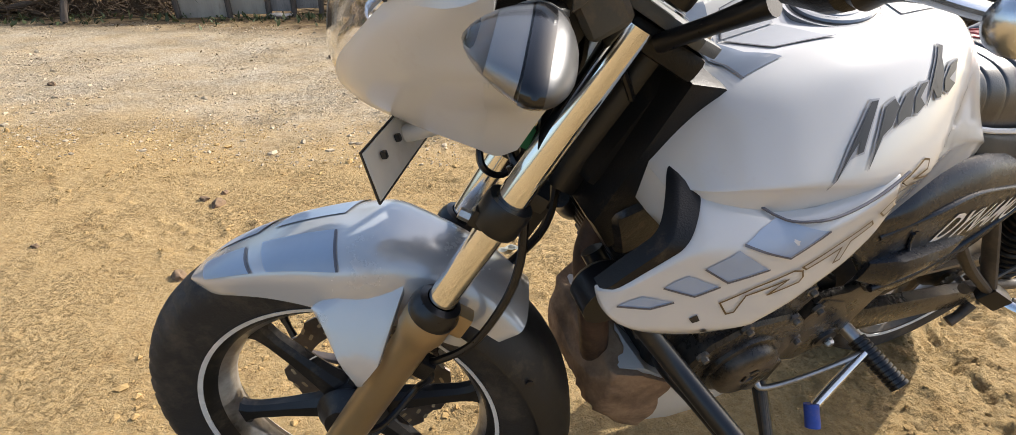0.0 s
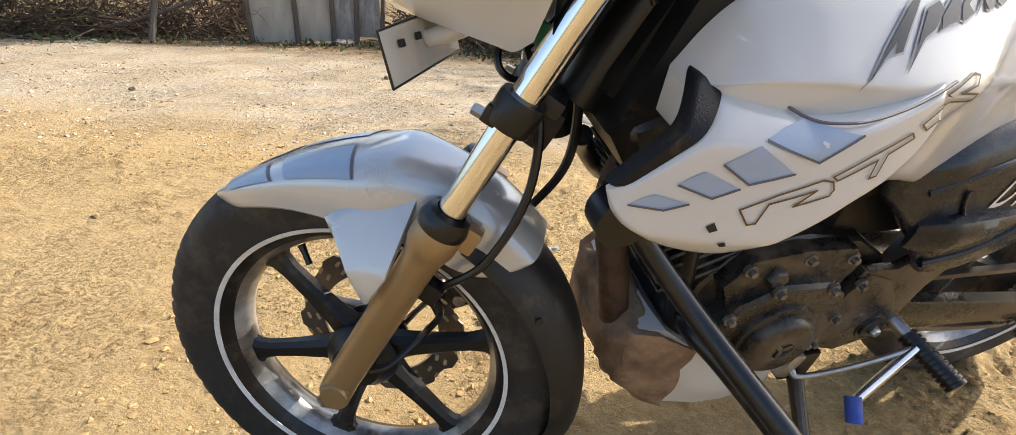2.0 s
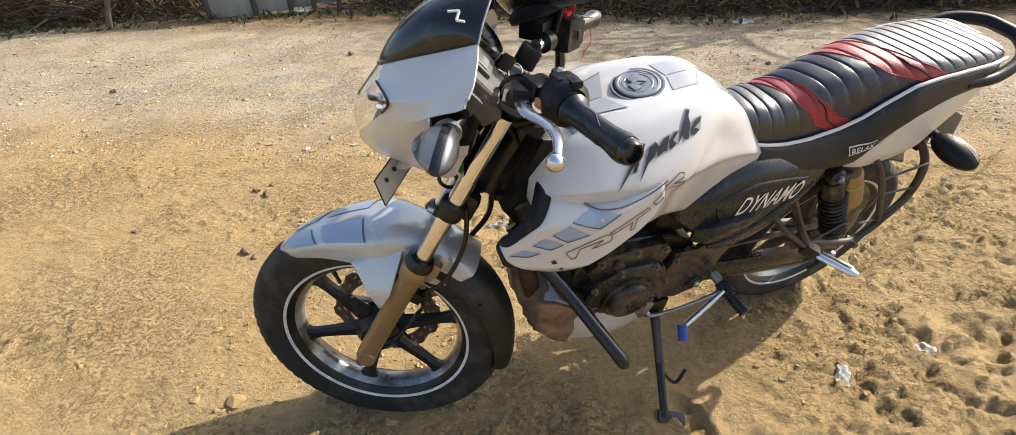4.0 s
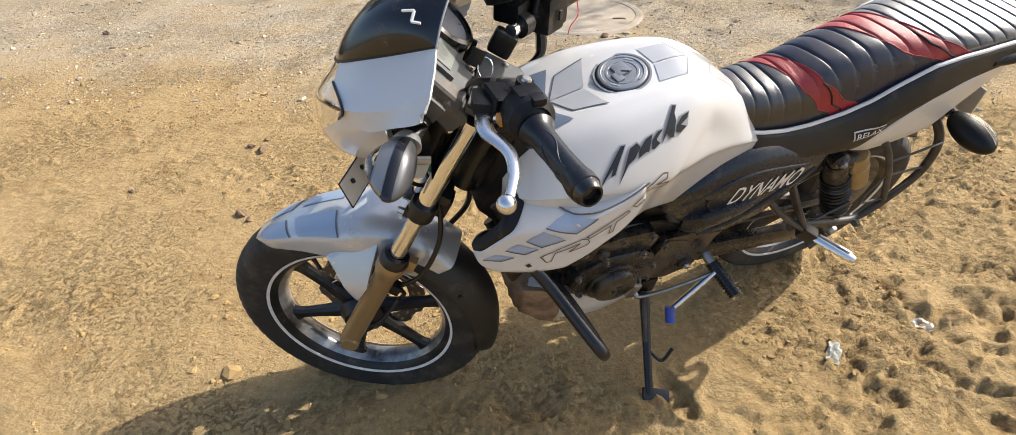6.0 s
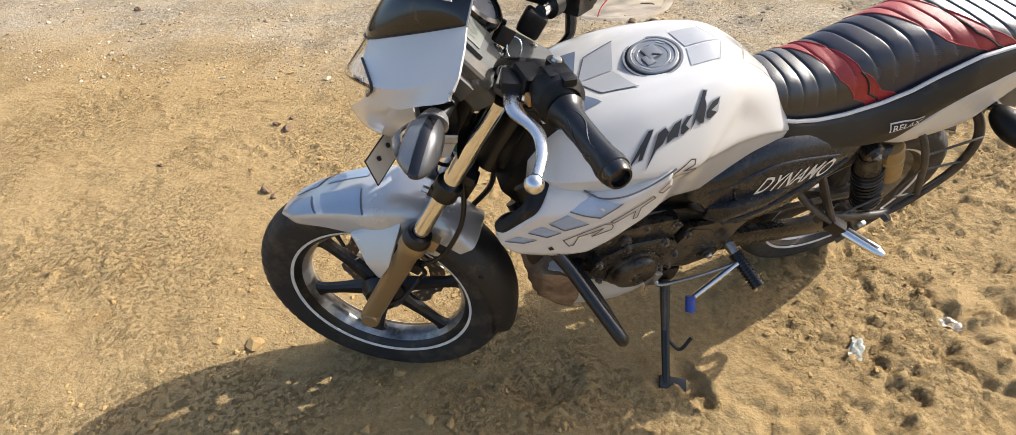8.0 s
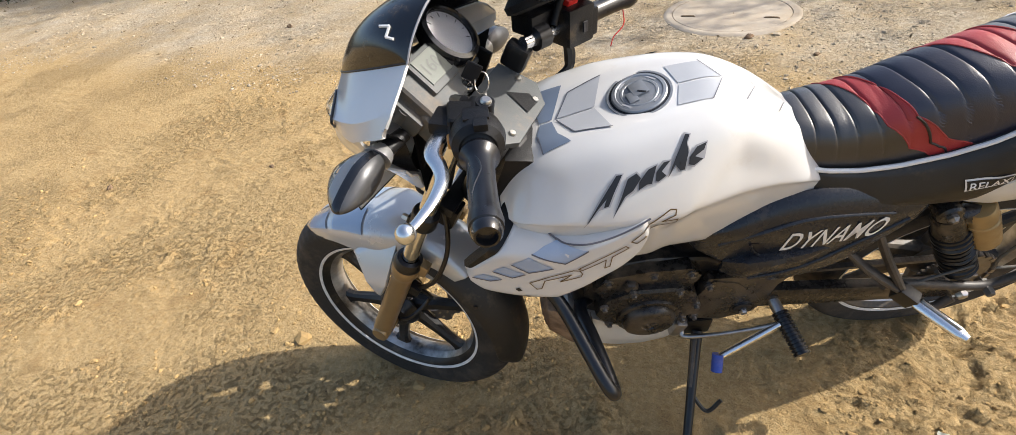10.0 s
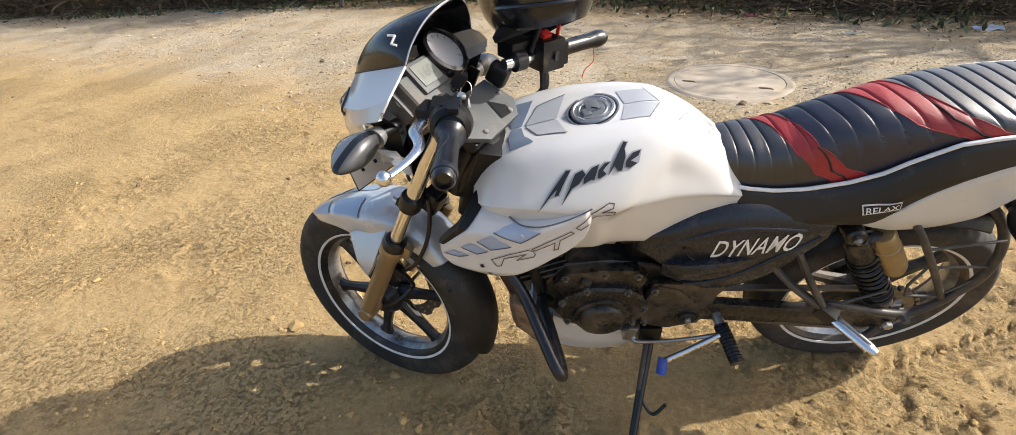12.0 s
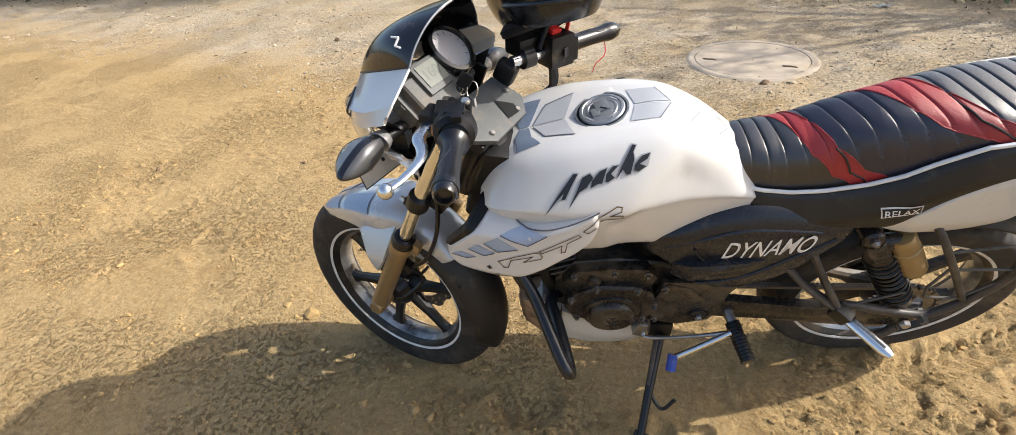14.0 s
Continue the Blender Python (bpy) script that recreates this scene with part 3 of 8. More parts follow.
def scrap(c, w, h, turn, colour, label, seed):
    """A crumpled bit of wrapper."""
    rng = random.Random(seed)
    bm = B()
    rows = [[((i / 8 - 0.5) * w, (j / 6 - 0.5) * h, 0.005 * rng.random() + 0.007 * math.sin(i * 1.3 + seed) * math.cos(j * 1.1)) for j in range(7)] for i in range(9)]
    add_grid(bm, rows)
    ext = bmesh.ops.solidify(bm, geom=bm.faces[:], thickness=0.0008)
    ob = tagged(part("litter", bm, colour, None), label, "litter")
    ob.matrix_world = pose(c[0], c[1], float(ground_height(np.array([c[0]]), np.array([c[1]]))[0]) + 0.008, 6, -5, turn)
    return ob


M_WRAP = mat("pale_wrapper", (0.55, 0.56, 0.50), 0.35, 0.0, 0.3, 60, coat=0.3)
M_WRAP2 = mat("silver_wrapper", (0.60, 0.55, 0.47), 0.32, 0.3, 0.35, 50)
M_BAGB = mat("blue_white_bag", (0.50, 0.58, 0.68), 0.4, 0.0, 0.3, 12)
M_PINK = mat("pink_wrapper", (0.55, 0.16, 0.2), 0.5, 0.0, 0.2, 30)
scrap((1.06, 0.766), 0.075, 0.035, 62, M_WRAP, "crumpled pale green plastic wrapper on the sand", 1)
scrap((1.348, 0.894), 0.07, 0.035, -20, M_WRAP2, "torn silvery wrapper lying in the sand", 2)
scrap((-5.80, 5.70), 0.14, 0.09, 10, M_BAGB, "white plastic bag lying by the hedge", 3)
scrap((-6.60, 5.05), 0.22, 0.10, 5, M_BAGB, "pale blue plastic bag lying by the hedge", 4)
scrap((-5.4, 5.45), 0.10, 0.08, 40, M_WRAP, "white paper scrap lying by the hedge", 5)
scrap((0.38, 6.0), 0.12, 0.08, 15, M_PINK, "pink wrapper lying by the hedge", 6)
scrap((2.3, 5.75), 0.2, 0.12, 15, M_BAGB, "pale blue plastic bag caught in the hedge", 7)
scrap((1.25, 5.35), 0.12, 0.06, 5, M_WRAP, "white paper scrap lying on the lane", 8)
scrap((0.02, 1.55), 0.10, 0.025, 5, M_WRAP, "pale straw-coloured strip of litter on the sand", 9)


# ---- brushwood hedge and fence ----
M_TWIG = mat("dry_twigs", (0.105, 0.076, 0.052), 0.9, 0.0, 0.3, 20, 0.3, 150, island=0.6, spec=0.2)
M_LEAF = mat("hedge_leaves", (0.060, 0.075, 0.028), 0.6, 0.0, 0.35, 8, island=0.6, spec=0.3)
M_DRYLEAF = mat("dry_leaves", (0.17, 0.12, 0.065), 0.85, 0.0, 0.3, 8, island=0.5, spec=0.2)


def brushwood(name, line, height, depth, twigs, leaves, seed, label, green=0.4):
    """Tangled thorn branches heaped along a line: a thing with its twigs, green leaves and dry leaves."""
    rng = np.random.default_rng(seed)
    root = tagged(new(name), label, "hedge")
    line = np.array(line, float)
    d = np.r_[0, np.cumsum(np.linalg.norm(np.diff(line, axis=0), axis=1))]
    at = lambda s: np.stack([np.interp(s, d, line[:, k]) for k in (0, 1)], -1)
    V, F = [], []
    n0 = 0
    for i in range(twigs):
        s = rng.uniform(0, d[-1])
        base = np.r_[at(np.array([s]))[0], 0]
        top = height * (0.75 + 0.35 * value_noise(np.array([s * 0.9]), np.array([seed * 1.0]), 5)[0])
        p = base + [rng.normal(0, 0.1), rng.uniform(-0.25, depth), abs(rng.normal(0, 0.4)) * top * rng.random()]
        up = rng.uniform(-0.5, 1.0)
        v = np.array([rng.normal(0, 1.0), rng.normal(0, 0.5), up])
        v /= np.linalg.norm(v)
        k = rng.integers(4, 7)
        length = rng.uniform(0.25, 1.1)
        r0 = rng.uniform(0.003, 0.009) if rng.random() < 0.9 else rng.uniform(0.012, 0.028)
        pts = []
        for j in range(k):
            pts.append(p.copy())
            v += rng.normal(0, 0.28, 3)
            v /= np.linalg.norm(v)
            p = p + v * length / k
            p[2] = np.clip(p[2], 0.01, top)
        pts = np.array(pts)
        for j, q in enumerate(pts):
            t = pts[min(j + 1, k - 1)] - pts[max(j - 1, 0)]
            t /= np.linalg.norm(t) + 1e-9
            sd = np.cross(t, [0.3, 0.1, 1.0])
            sd /= np.linalg.norm(sd) + 1e-9
            w = np.cross(t, sd)
            r = r0 * (1 - 0.75 * j / (k - 1))
            for a in (0, 2.1, 4.2):
                V.append(q + r * (math.cos(a) * sd + math.sin(a) * w))
        for j in range(k - 1):
            for a in range(3):
                b = (a + 1) % 3
                F.append((n0 + 3 * j + a, n0 + 3 * j + b, n0 + 3 * j + 3 + b, n0 + 3 * j + 3 + a))
        n0 += 3 * k
    me = bpy.data.meshes.new("twig_tangle")
    me.from_pydata(V, [], F)
    me.materials.append(M_TWIG)
    tw = new("twig_tangle", me)
    tw.parent = root
    tw["kind"] = "stuff"
    for nm, cnt, mt, lo, hi in (("green_foliage", int(leaves * green), M_LEAF, 0.05, 1.0), ("dry_foliage", int(leaves * (1 - green)), M_DRYLEAF, 0.0, 0.9)):
        s = rng.uniform(0, d[-1], cnt)
        clump = value_noise(s * 1.6, np.full(cnt, seed * 3.0 + (0 if nm == "green_foliage" else 40)), 9)
        s = s[clump > (0.5 if nm == "green_foliage" else 0.25)]
        cnt = len(s)
        c = np.c_[at(s), np.zeros(cnt)] + np.c_[rng.normal(0, 0.08, cnt), rng.uniform(-0.3, depth * 0.8, cnt), height * rng.uniform(lo, hi, cnt) ** 1.3]
        size = rng.uniform(0.012, 0.032, cnt)
        a = rng.normal(0, 1, (cnt, 3))
        a /= np.linalg.norm(a, axis=1)[:, None]
        b = np.cross(a, rng.normal(0, 1, (cnt, 3)))
        b /= np.linalg.norm(b, axis=1)[:, None] + 1e-9
        a, b = a * size[:, None], b * size[:, None] * 0.45
        quad = np.stack([c - a, c - b, c + a, c + b], 1).reshape(-1, 3)
        me = bpy.data.meshes.new(nm)
        me.from_pydata(quad, [], np.arange(4 * cnt).reshape(-1, 4).tolist())
        me.materials.append(mt)
        ob = new(nm, me)
        ob.parent = root
        ob["kind"] = "stuff"
    return root


brushwood("brushwood_hedge", [(-14, 3.4), (-9, 4.7), (-6.5, 5.7), (-4.1, 6.75)], 1.7, 1.2, 6500, 34000, 21, "tangled hedge of dry thorn branches with some green leaves", 0.55)
brushwood("brushwood_hedge", [(-2.4, 7.15), (-0.6, 6.75), (1.3, 6.35), (4.0, 6.5), (9, 7.0)], 1.9, 1.3, 7500, 26000, 22, "tall heap of grey-brown dry thorn branches along the lane", 0.25)

def leaf_litter(count, line, spread, size, seed, name, label, material, lift):
    """Small fallen leaves or grass blades strewn beside a line, in one mesh."""
    rng = np.random.default_rng(seed)
    line = np.array(line, float)
    t = rng.uniform(line[0, 0], line[-1, 0], count)
    y = np.interp(t, line[:, 0], line[:, 1]) + rng.normal(0, spread, count)
    keep = fractal(t, y, 1.4, 3, seed) > 0.42
    t, y = t[keep], y[keep]
    k = len(t)
    c = np.stack([t, y, ground_height(t, y) + rng.uniform(0.003, lift, k)], -1)
    s = size * rng.uniform(0.5, 1.4, k)
    a = rng.normal(0, 1, (k, 3)) * [1, 1, 0.35 if lift < 0.03 else 1.6]
    a /= np.linalg.norm(a, axis=1)[:, None]
    b = np.cross(a, rng.normal(0, 0.4, (k, 3)) + [0, 0, 1])
    b /= np.linalg.norm(b, axis=1)[:, None] + 1e-9
    a, b = a * s[:, None], b * s[:, None] * 0.38
    me = bpy.data.meshes.new(name)
    me.from_pydata(np.stack([c - a, c - b, c + a, c + b], 1).reshape(-1, 3), [], np.arange(4 * k).reshape(-1, 4).tolist())
    me.materials.append(material)
    return tagged(new(name, me), label, "leaf litter", kind="stuff")


VERGE = [(-12, 3.7), (-8.5, 4.5), (-6.2, 5.4), (-4.0, 6.2), (-2.4, 6.6), (-0.6, 6.3), (1.3, 5.95), (4.0, 6.1)]
leaf_litter(5200, VERGE, 0.34, 0.018, 71, "fallen_leaf_litter", "dry brown leaves strewn along the foot of the hedge", M_DRYLEAF, 0.012)
leaf_litter(1500, VERGE, 0.20, 0.045, 72, "verge_grass", "thin green and straw tufts at the foot of the hedge", M_LEAF, 0.06)
leaf_litter(500, [(-6, 3.6), (0, 4.0), (4, 4.2)], 0.8, 0.016, 73, "lane_leaf_litter", "few dry leaves and bits of straw on the lane", M_DRYLEAF, 0.008)

M_BOARD = mat("weathered_sheet", (0.40, 0.36, 0.30), 0.85, 0.0, 0.35, 3, 0.5, 60, dust=0.5, dust_col=(0.12, 0.10, 0.085), dust_scale=6, spec=0.2, stretch=(3, 3, 0.7))
M_BOARD2 = mat("stained_sheet", (0.30, 0.28, 0.26), 0.85, 0.0, 0.4, 4, 0.5, 60, dust=0.6, dust_col=(0.05, 0.045, 0.055), dust_scale=7, spec=0.2, stretch=(3, 3, 0.6))
M_POST = mat("grey_post_wood", (0.10, 0.08, 0.065), 0.9, 0.0, 0.3, 14, 0.5, 90, stretch=(4, 4, 0.5))


def fence():
    root = tagged(new("sheet_fence"), "patched fence of weathered stained sheets between wooden posts", "fence")
    a, b = Vector((-4.05, 6.42, 0)), Vector((-2.55, 6.92, 0))
    d = (b - a).normalized()
    yaw = math.degrees(math.atan2(d.y, d.x))
    cuts = (0.0, 0.34, 0.62, 0.80, 1.0)
    for i in range(4):
        s, e = cuts[i], cuts[i + 1]
        w = (b - a).length * (e - s) - 0.02
        c = a.lerp(b, (s + e) / 2)
        bm = B()
        box(bm, (0, 0, 0.72 + 0.03 * i), (w, 0.03, 1.44), bev=0.004)
        bmesh.ops.subdivide_edges(bm, edges=[e2 for e2 in bm.edges if e2.calc_length() > 0.2], cuts=5, use_grid_fill=True)
        for v in bm.verts:
            v.co.y += 0.03 * (noise.noise(v.co * 2.3 + Vector((i * 7, 0, 0))))
        ob = part("sheet", bm, M_BOARD2 if i in (2, 3) else M_BOARD, root, "dark-stained sheet" if i in (2, 3) else "")
        ob.matrix_local = pose(c.x, c.y, 0, 1.5 * (i - 1.5), 0, yaw)
    for i, s in enumerate((0.0, 0.345, 0.62, 0.8, 1.0)):
        c = a.lerp(b, s)
        bm = B()
        tube(bm, [(0, -0.045, -0.1), (0.01, -0.045, 0.7), (0.0, -0.04, 1.65)], [0.034, 0.03, 0.026], 9, 8)
        part("post", bm, M_POST, root).matrix_local = pose(c.x, c.y, 0, 0, 1.5 * (i - 2), yaw)
    return root


fence()
stone("rubble_block", (-2.95, 6.62, 0), 0.13, 31, mat("grey_rubble", (0.26, 0.24, 0.22), 0.9, 0.0, 0.2, 8, 0.5, 60), "grey lump of rubble at the foot of the fence", "rubble", 0.4)


def leaning_branch(pts, r, label):
    bm = B()
    tube(bm, pts, [r, r * 0.85, r * 0.6, r * 0.35], 8, 20)
    return tagged(part("fallen_branch", bm, M_POST, None), label, "branch")


leaning_branch([(-6.0, 5.95, 0.03), (-5.2, 6.1, 0.25), (-4.6, 6.3, 0.5), (-4.2, 6.5, 0.8)], 0.030, "thick dead branch leaning against the hedge")
leaning_branch([(-8.6, 4.9, 0.02), (-8.3, 5.0, 0.3), (-8.0, 5.1, 0.6), (-7.8, 5.3, 1.0)], 0.05, "dead branch lying in the hedge")
leaning_branch([(-4.9, 5.75, 0.02), (-4.85, 5.9, 0.5), (-4.8, 6.0, 0.9), (-4.8, 6.05, 1.3)], 0.035, "upright dead stake in the hedge")


def tree(c, h, crown_r, leaves, seed, label):
    """A trunk with limbs and a crown of many small leaves in clumps."""
    rng = np.random.default_rng(seed)
    root = tagged(new("tree"), label, "tree")
    root.location = c
    bm = B()
    tube(bm, [(0, 0, -0.1), (0.1, 0.05, h * 0.25), (0.02, 0.1, h * 0.5), (0.1, 0.0, h * 0.8)], [0.16, 0.13, 0.10, 0.04], 10, 14)
    tips = []
    for i in range(12):
        a, s = rng.uniform(0, 6.28), rng.uniform(0.35, 0.75)
        st_ = np.array([0.06, 0.05, h * s])
        e = st_ + np.array([math.cos(a), math.sin(a), 0.0]) * crown_r * rng.uniform(0.5, 1.0) + [0, 0, h * rng.uniform(0.1, 0.3)]
        tube(bm, [st_, (st_ + e) / 2 + [0, 0, 0.1], e], [0.05, 0.03, 0.01], 6, 8)
        tips += [e, (st_ + 2 * e) / 3]
    part("trunk", bm, M_POST, root)
    tips = np.array(tips)
    ctr = tips[rng.integers(0, len(tips), leaves)] + rng.normal(0, 0.32, (leaves, 3))
    size = rng.uniform(0.03, 0.06, leaves)
    a = rng.normal(0, 1, (leaves, 3))
    a /= np.linalg.norm(a, axis=1)[:, None]
    b = np.cross(a, rng.normal(0, 1, (leaves, 3)))
    b /= np.linalg.norm(b, axis=1)[:, None]
    a, b = a * size[:, None], b * size[:, None] * 0.5
    me = bpy.data.meshes.new("crown")
    me.from_pydata(np.stack([ctr - a, ctr - b, ctr + a, ctr + b], 1).reshape(-1, 3), [], np.arange(4 * leaves).reshape(-1, 4).tolist())
    me.materials.append(M_LEAF)
    ob = new("crown", me)
    ob.parent = root


tree((5.9, 7.7, 0), 4.8, 2.1, 5200, 61, "leafy roadside tree behind the hedge")
tree((-5.0, 7.6, 0), 4.6, 1.9, 15000, 62, "dense leafy tree behind the hedge")


# ---- the motorcycle: x to its tail, y to its right, z up along its leaning plane ----
BIKE = Matrix.Translation((-0.225, 0.671, -0.004)) @ pose(0, 0, 0, 0, 0, 23.3) @ pose(0, 0, 0, 15.8, 0, 0)
RAKE = radians(26.0)
STEER = Matrix.Translation((-0.09, 0, 0)) @ Matrix.Rotation(radians(-26.7), 4, Vector((math.sin(RAKE), 0, math.cos(RAKE)))) @ Matrix.Translation((0.09, 0, 0))
moto = tagged(new("motorcycle"), "dusty white motorcycle with black-and-red seat leaning on its stand", "motorcycle")
moto.matrix_world = BIKE
lerp = lambda v, xs, ys: float(np.interp(v, xs, ys))


# wheels
def tyre(bm, c, R, w, rim_r, sipes=58, seg=232):
    """A tyre round the y axis with angled grooves cut into its shoulders."""
    prof = []
    for k in range(27):
        a = radians(-118 + 236 * k / 26)
        prof.append((math.sin(a) * w / 2 * (1.0 if abs(a) < 1.6 else 0.97), math.cos(a)))
    h = R - rim_r
    rows = []
    for i in range(seg):
        t = 2 * math.pi * i / seg
        row = []
        for k, (y, cz) in enumerate(prof):
            rr = R - h * 0.46 * (1 - cz) if cz > 0 else R - h * (0.46 + 0.60 * -cz / 0.47)
            rr = max(rr, rim_r - 0.006)
            s = abs(y) / (w / 2)
            if 0.25 < s < 0.93 and cz > -0.05:
                ph = (i / seg * sipes + (0.5 if y > 0 else 0) + s * 0.75) % 1.0
                if ph < 0.22:
                    rr -= 0.0042
            if s < 0.05:
                rr -= 0.003
            row.append((c[0] + rr * math.cos(t), c[1] + y, c[2] + rr * math.sin(t)))
        rows.append(row)
    rows.append(rows[0])
    vs = [[bm.verts.new(q) for q in row] for row in rows[:-1]]
    vs.append(vs[0])
    for a, b in zip(vs, vs[1:]):
        for j in range(len(prof) - 1):
            bm.faces.new((a[j], a[j + 1], b[j + 1], b[j]))
    bmesh.ops.recalc_face_normals(bm, faces=bm.faces[:])
    return bm


def wheel(name, c, R, w, st, first, label, disc_side):
    rim_r = 0.226
    rw = w * 0.36
    prof = [(rim_r + 0.006, -rw - 0.0086), (rim_r + 0.009, -rw), (rim_r - 0.004, -rw + 0.004), (rim_r - 0.016, -rw * 0.55), (rim_r - 0.020, 0), (rim_r - 0.016, rw * 0.55),
            (rim_r - 0.004, rw - 0.004), (rim_r + 0.009, rw), (rim_r + 0.006, rw + 0.0086), (rim_r - 0.010, rw + 0.0042), (rim_r - 0.026, rw * 0.5), (rim_r - 0.032, 0),
            (rim_r - 0.026, -rw * 0.5), (rim_r - 0.010, -rw - 0.0042)]
    rim = part(name, lathe(B(), prof, c, seg=96, closed=True), M_RIM, moto, label, st)
    part("tyre", tyre(B(), c, R, w, rim_r), M_TYRE, rim, "", st, 50)
    for s in (-1, 1):
        p = [(rim_r - 0.0060, s * (rw + 0.0075)), (rim_r + 0.0005, s * (rw + 0.0098)), (rim_r + 0.0005, s * (rw + 0.0088)), (rim_r - 0.0060, s * (rw + 0.0062))]
        part("rim_stripe", lathe(B(), p, c, seg=96, closed=True), M_STRIPE, rim, "worn white reflective rim tape", st)
    # scuffed inner band between the spokes
    p = [(rim_r - 0.0125, -rw * 0.97), (rim_r - 0.0300, -rw * 0.42), (rim_r - 0.0340, 0), (rim_r - 0.0300, rw * 0.42), (rim_r - 0.0125, rw * 0.97), (rim_r - 0.0115, rw * 0.95), (rim_r - 0.0315, 0), (rim_r - 0.0115, -rw * 0.95)]
    part("inner_band", lathe(B(), p, c, seg=96, closed=True), M_RIMIN, rim, "scuffed bare metal band", st)
    hub = [(0.0, -0.062), (0.018, -0.062), (0.019, -0.056), (0.036, -0.052), (0.040, -0.044), (0.052, -0.034), (0.056, -0.026), (0.050, -0.02), (0.048, 0.02), (0.056, 0.026), (0.054, 0.034), (0.034, 0.05), (0, 0.052)]
    part("hub", lathe(B(), hub, c, seg=40), M_RIM, rim, "", st)
    for k in range(6):
        a = radians(first + 60 * k)
        bm = B()
        rings = []
        for d, half, th in ((0.040, 0.024, 0.020), (0.07, 0.0185, 0.0165), (0.12, 0.0145, 0.0135), (0.165, 0.0135, 0.0125), (0.185, 0.017, 0.0125), (0.199, 0.030, 0.013)):
            o = Vector((c[0] + d * math.cos(a), c[1], c[2] + d * math.sin(a)))
            tv = Vector((-math.sin(a), 0, math.cos(a)))
            y = Vector((0, 1, 0))
            rings.append([o + tv * half * u + y * th * v for u, v in ((-1, -0.45), (-0.55, -1), (0.55, -1), (1, -0.45), (1, 0.45), (0.55, 1), (-0.55, 1), (-1, 0.45))])
        part("spoke", loft(bm, rings), M_RIM, rim, "", st)
    # valve
    a = radians(first + 104)
    v0 = Vector((c[0] + 0.192 * math.cos(a), c[1] - 0.006, c[2] + 0.192 * math.sin(a)))
    v1 = Vector((c[0] + 0.162 * math.cos(a), c[1] - 0.014, c[2] + 0.162 * math.sin(a)))
    part("valve", tube(B(), [v0, v0.lerp(v1, 0.5), v1], [0.006, 0.0045, 0.005], 8), M_RUBBER, rim, "", st)
    return rim


def disc(c, R, r, y, rim, st, petals=12):
    """A wavy slotted brake disc with its carrier."""
    bm = B()
    seg = petals * 12
    ring_o, ring_i = [], []
    for i in range(seg):
        t = 2 * math.pi * i / seg
        w = math.sin(t * petals)
        ro = R + 0.005 * (1 if w > 0 else -0.8) * min(1, abs(w) * 2.2)
        ring_o.append((ro, t))
        ring_i.append((r, t))
    P = lambda rr, t, yy: (c[0] + rr * math.cos(t), yy, c[2] + rr * math.sin(t))
    rings = [[P(rr, t, y - 0.002) for rr, t in ring_i], [P(rr, t, y - 0.002) for rr, t in ring_o], [P(rr, t, y + 0.002) for rr, t in ring_o], [P(rr, t, y + 0.002) for rr, t in ring_i]]
    rings.append(rings[0])
    vs = [[bm.verts.new(q) for q in ring] for ring in rings[:-1]]
    vs.append(vs[0])
    for a, b in zip(vs, vs[1:]):
        for j in range(seg):
            k = (j + 1) % seg
            bm.faces.new((a[j], a[k], b[k], b[j]))
    bmesh.ops.recalc_face_normals(bm, faces=bm.faces[:])
    d = part("brake_disc", bm, M_DISC, rim, "petal-edged slotted brake disc", st)
    slots = mat("disc_slots", (0.50, 0.38, 0.22), 0.9, 0.0, 0.2, 30)
    bm = B()
    for i in range(petals * 2):
        t = 2 * math.pi * (i + 0.25) / (petals * 2)
        for rr in ((r + R) / 2 - 0.006, (r + R) / 2 + 0.010):
            o = Vector(P(rr + (0.004 if i % 2 else -0.002), t, y))
            tv = Vector((-math.sin(t + 0.35), 0, math.cos(t + 0.35)))
            nv = Vector((math.cos(t + 0.35), 0, math.sin(t + 0.35)))
            for s in (-1, 1):
                yy = Vector((0, s * 0.0026, 0))
                q = [bm.verts.new(o + yy + tv * u * 0.0065 + nv * v * 0.0028) for u, v in ((-1, -0.6), (-0.7, -1), (0.7, -1), (1, -0.6), (1, 0.6), (0.7, 1), (-0.7, 1), (-1, 0.6))]
                bm.faces.new(q)
    part("disc_slot", bm, slots, rim, "rows of small slots filled with dust", st)
    for k in range(6):
        t = radians(60 * k + 20)
        o, e = Vector(P(0.045, t, y)), Vector(P(r + 0.004, t + 0.35, y))
        part("carrier_arm", tube(B(), [o, o.lerp(e, 0.5), e], [0.012, 0.009, 0.010], 8, flat=0.5), M_DISC, rim, "", st)
    return d


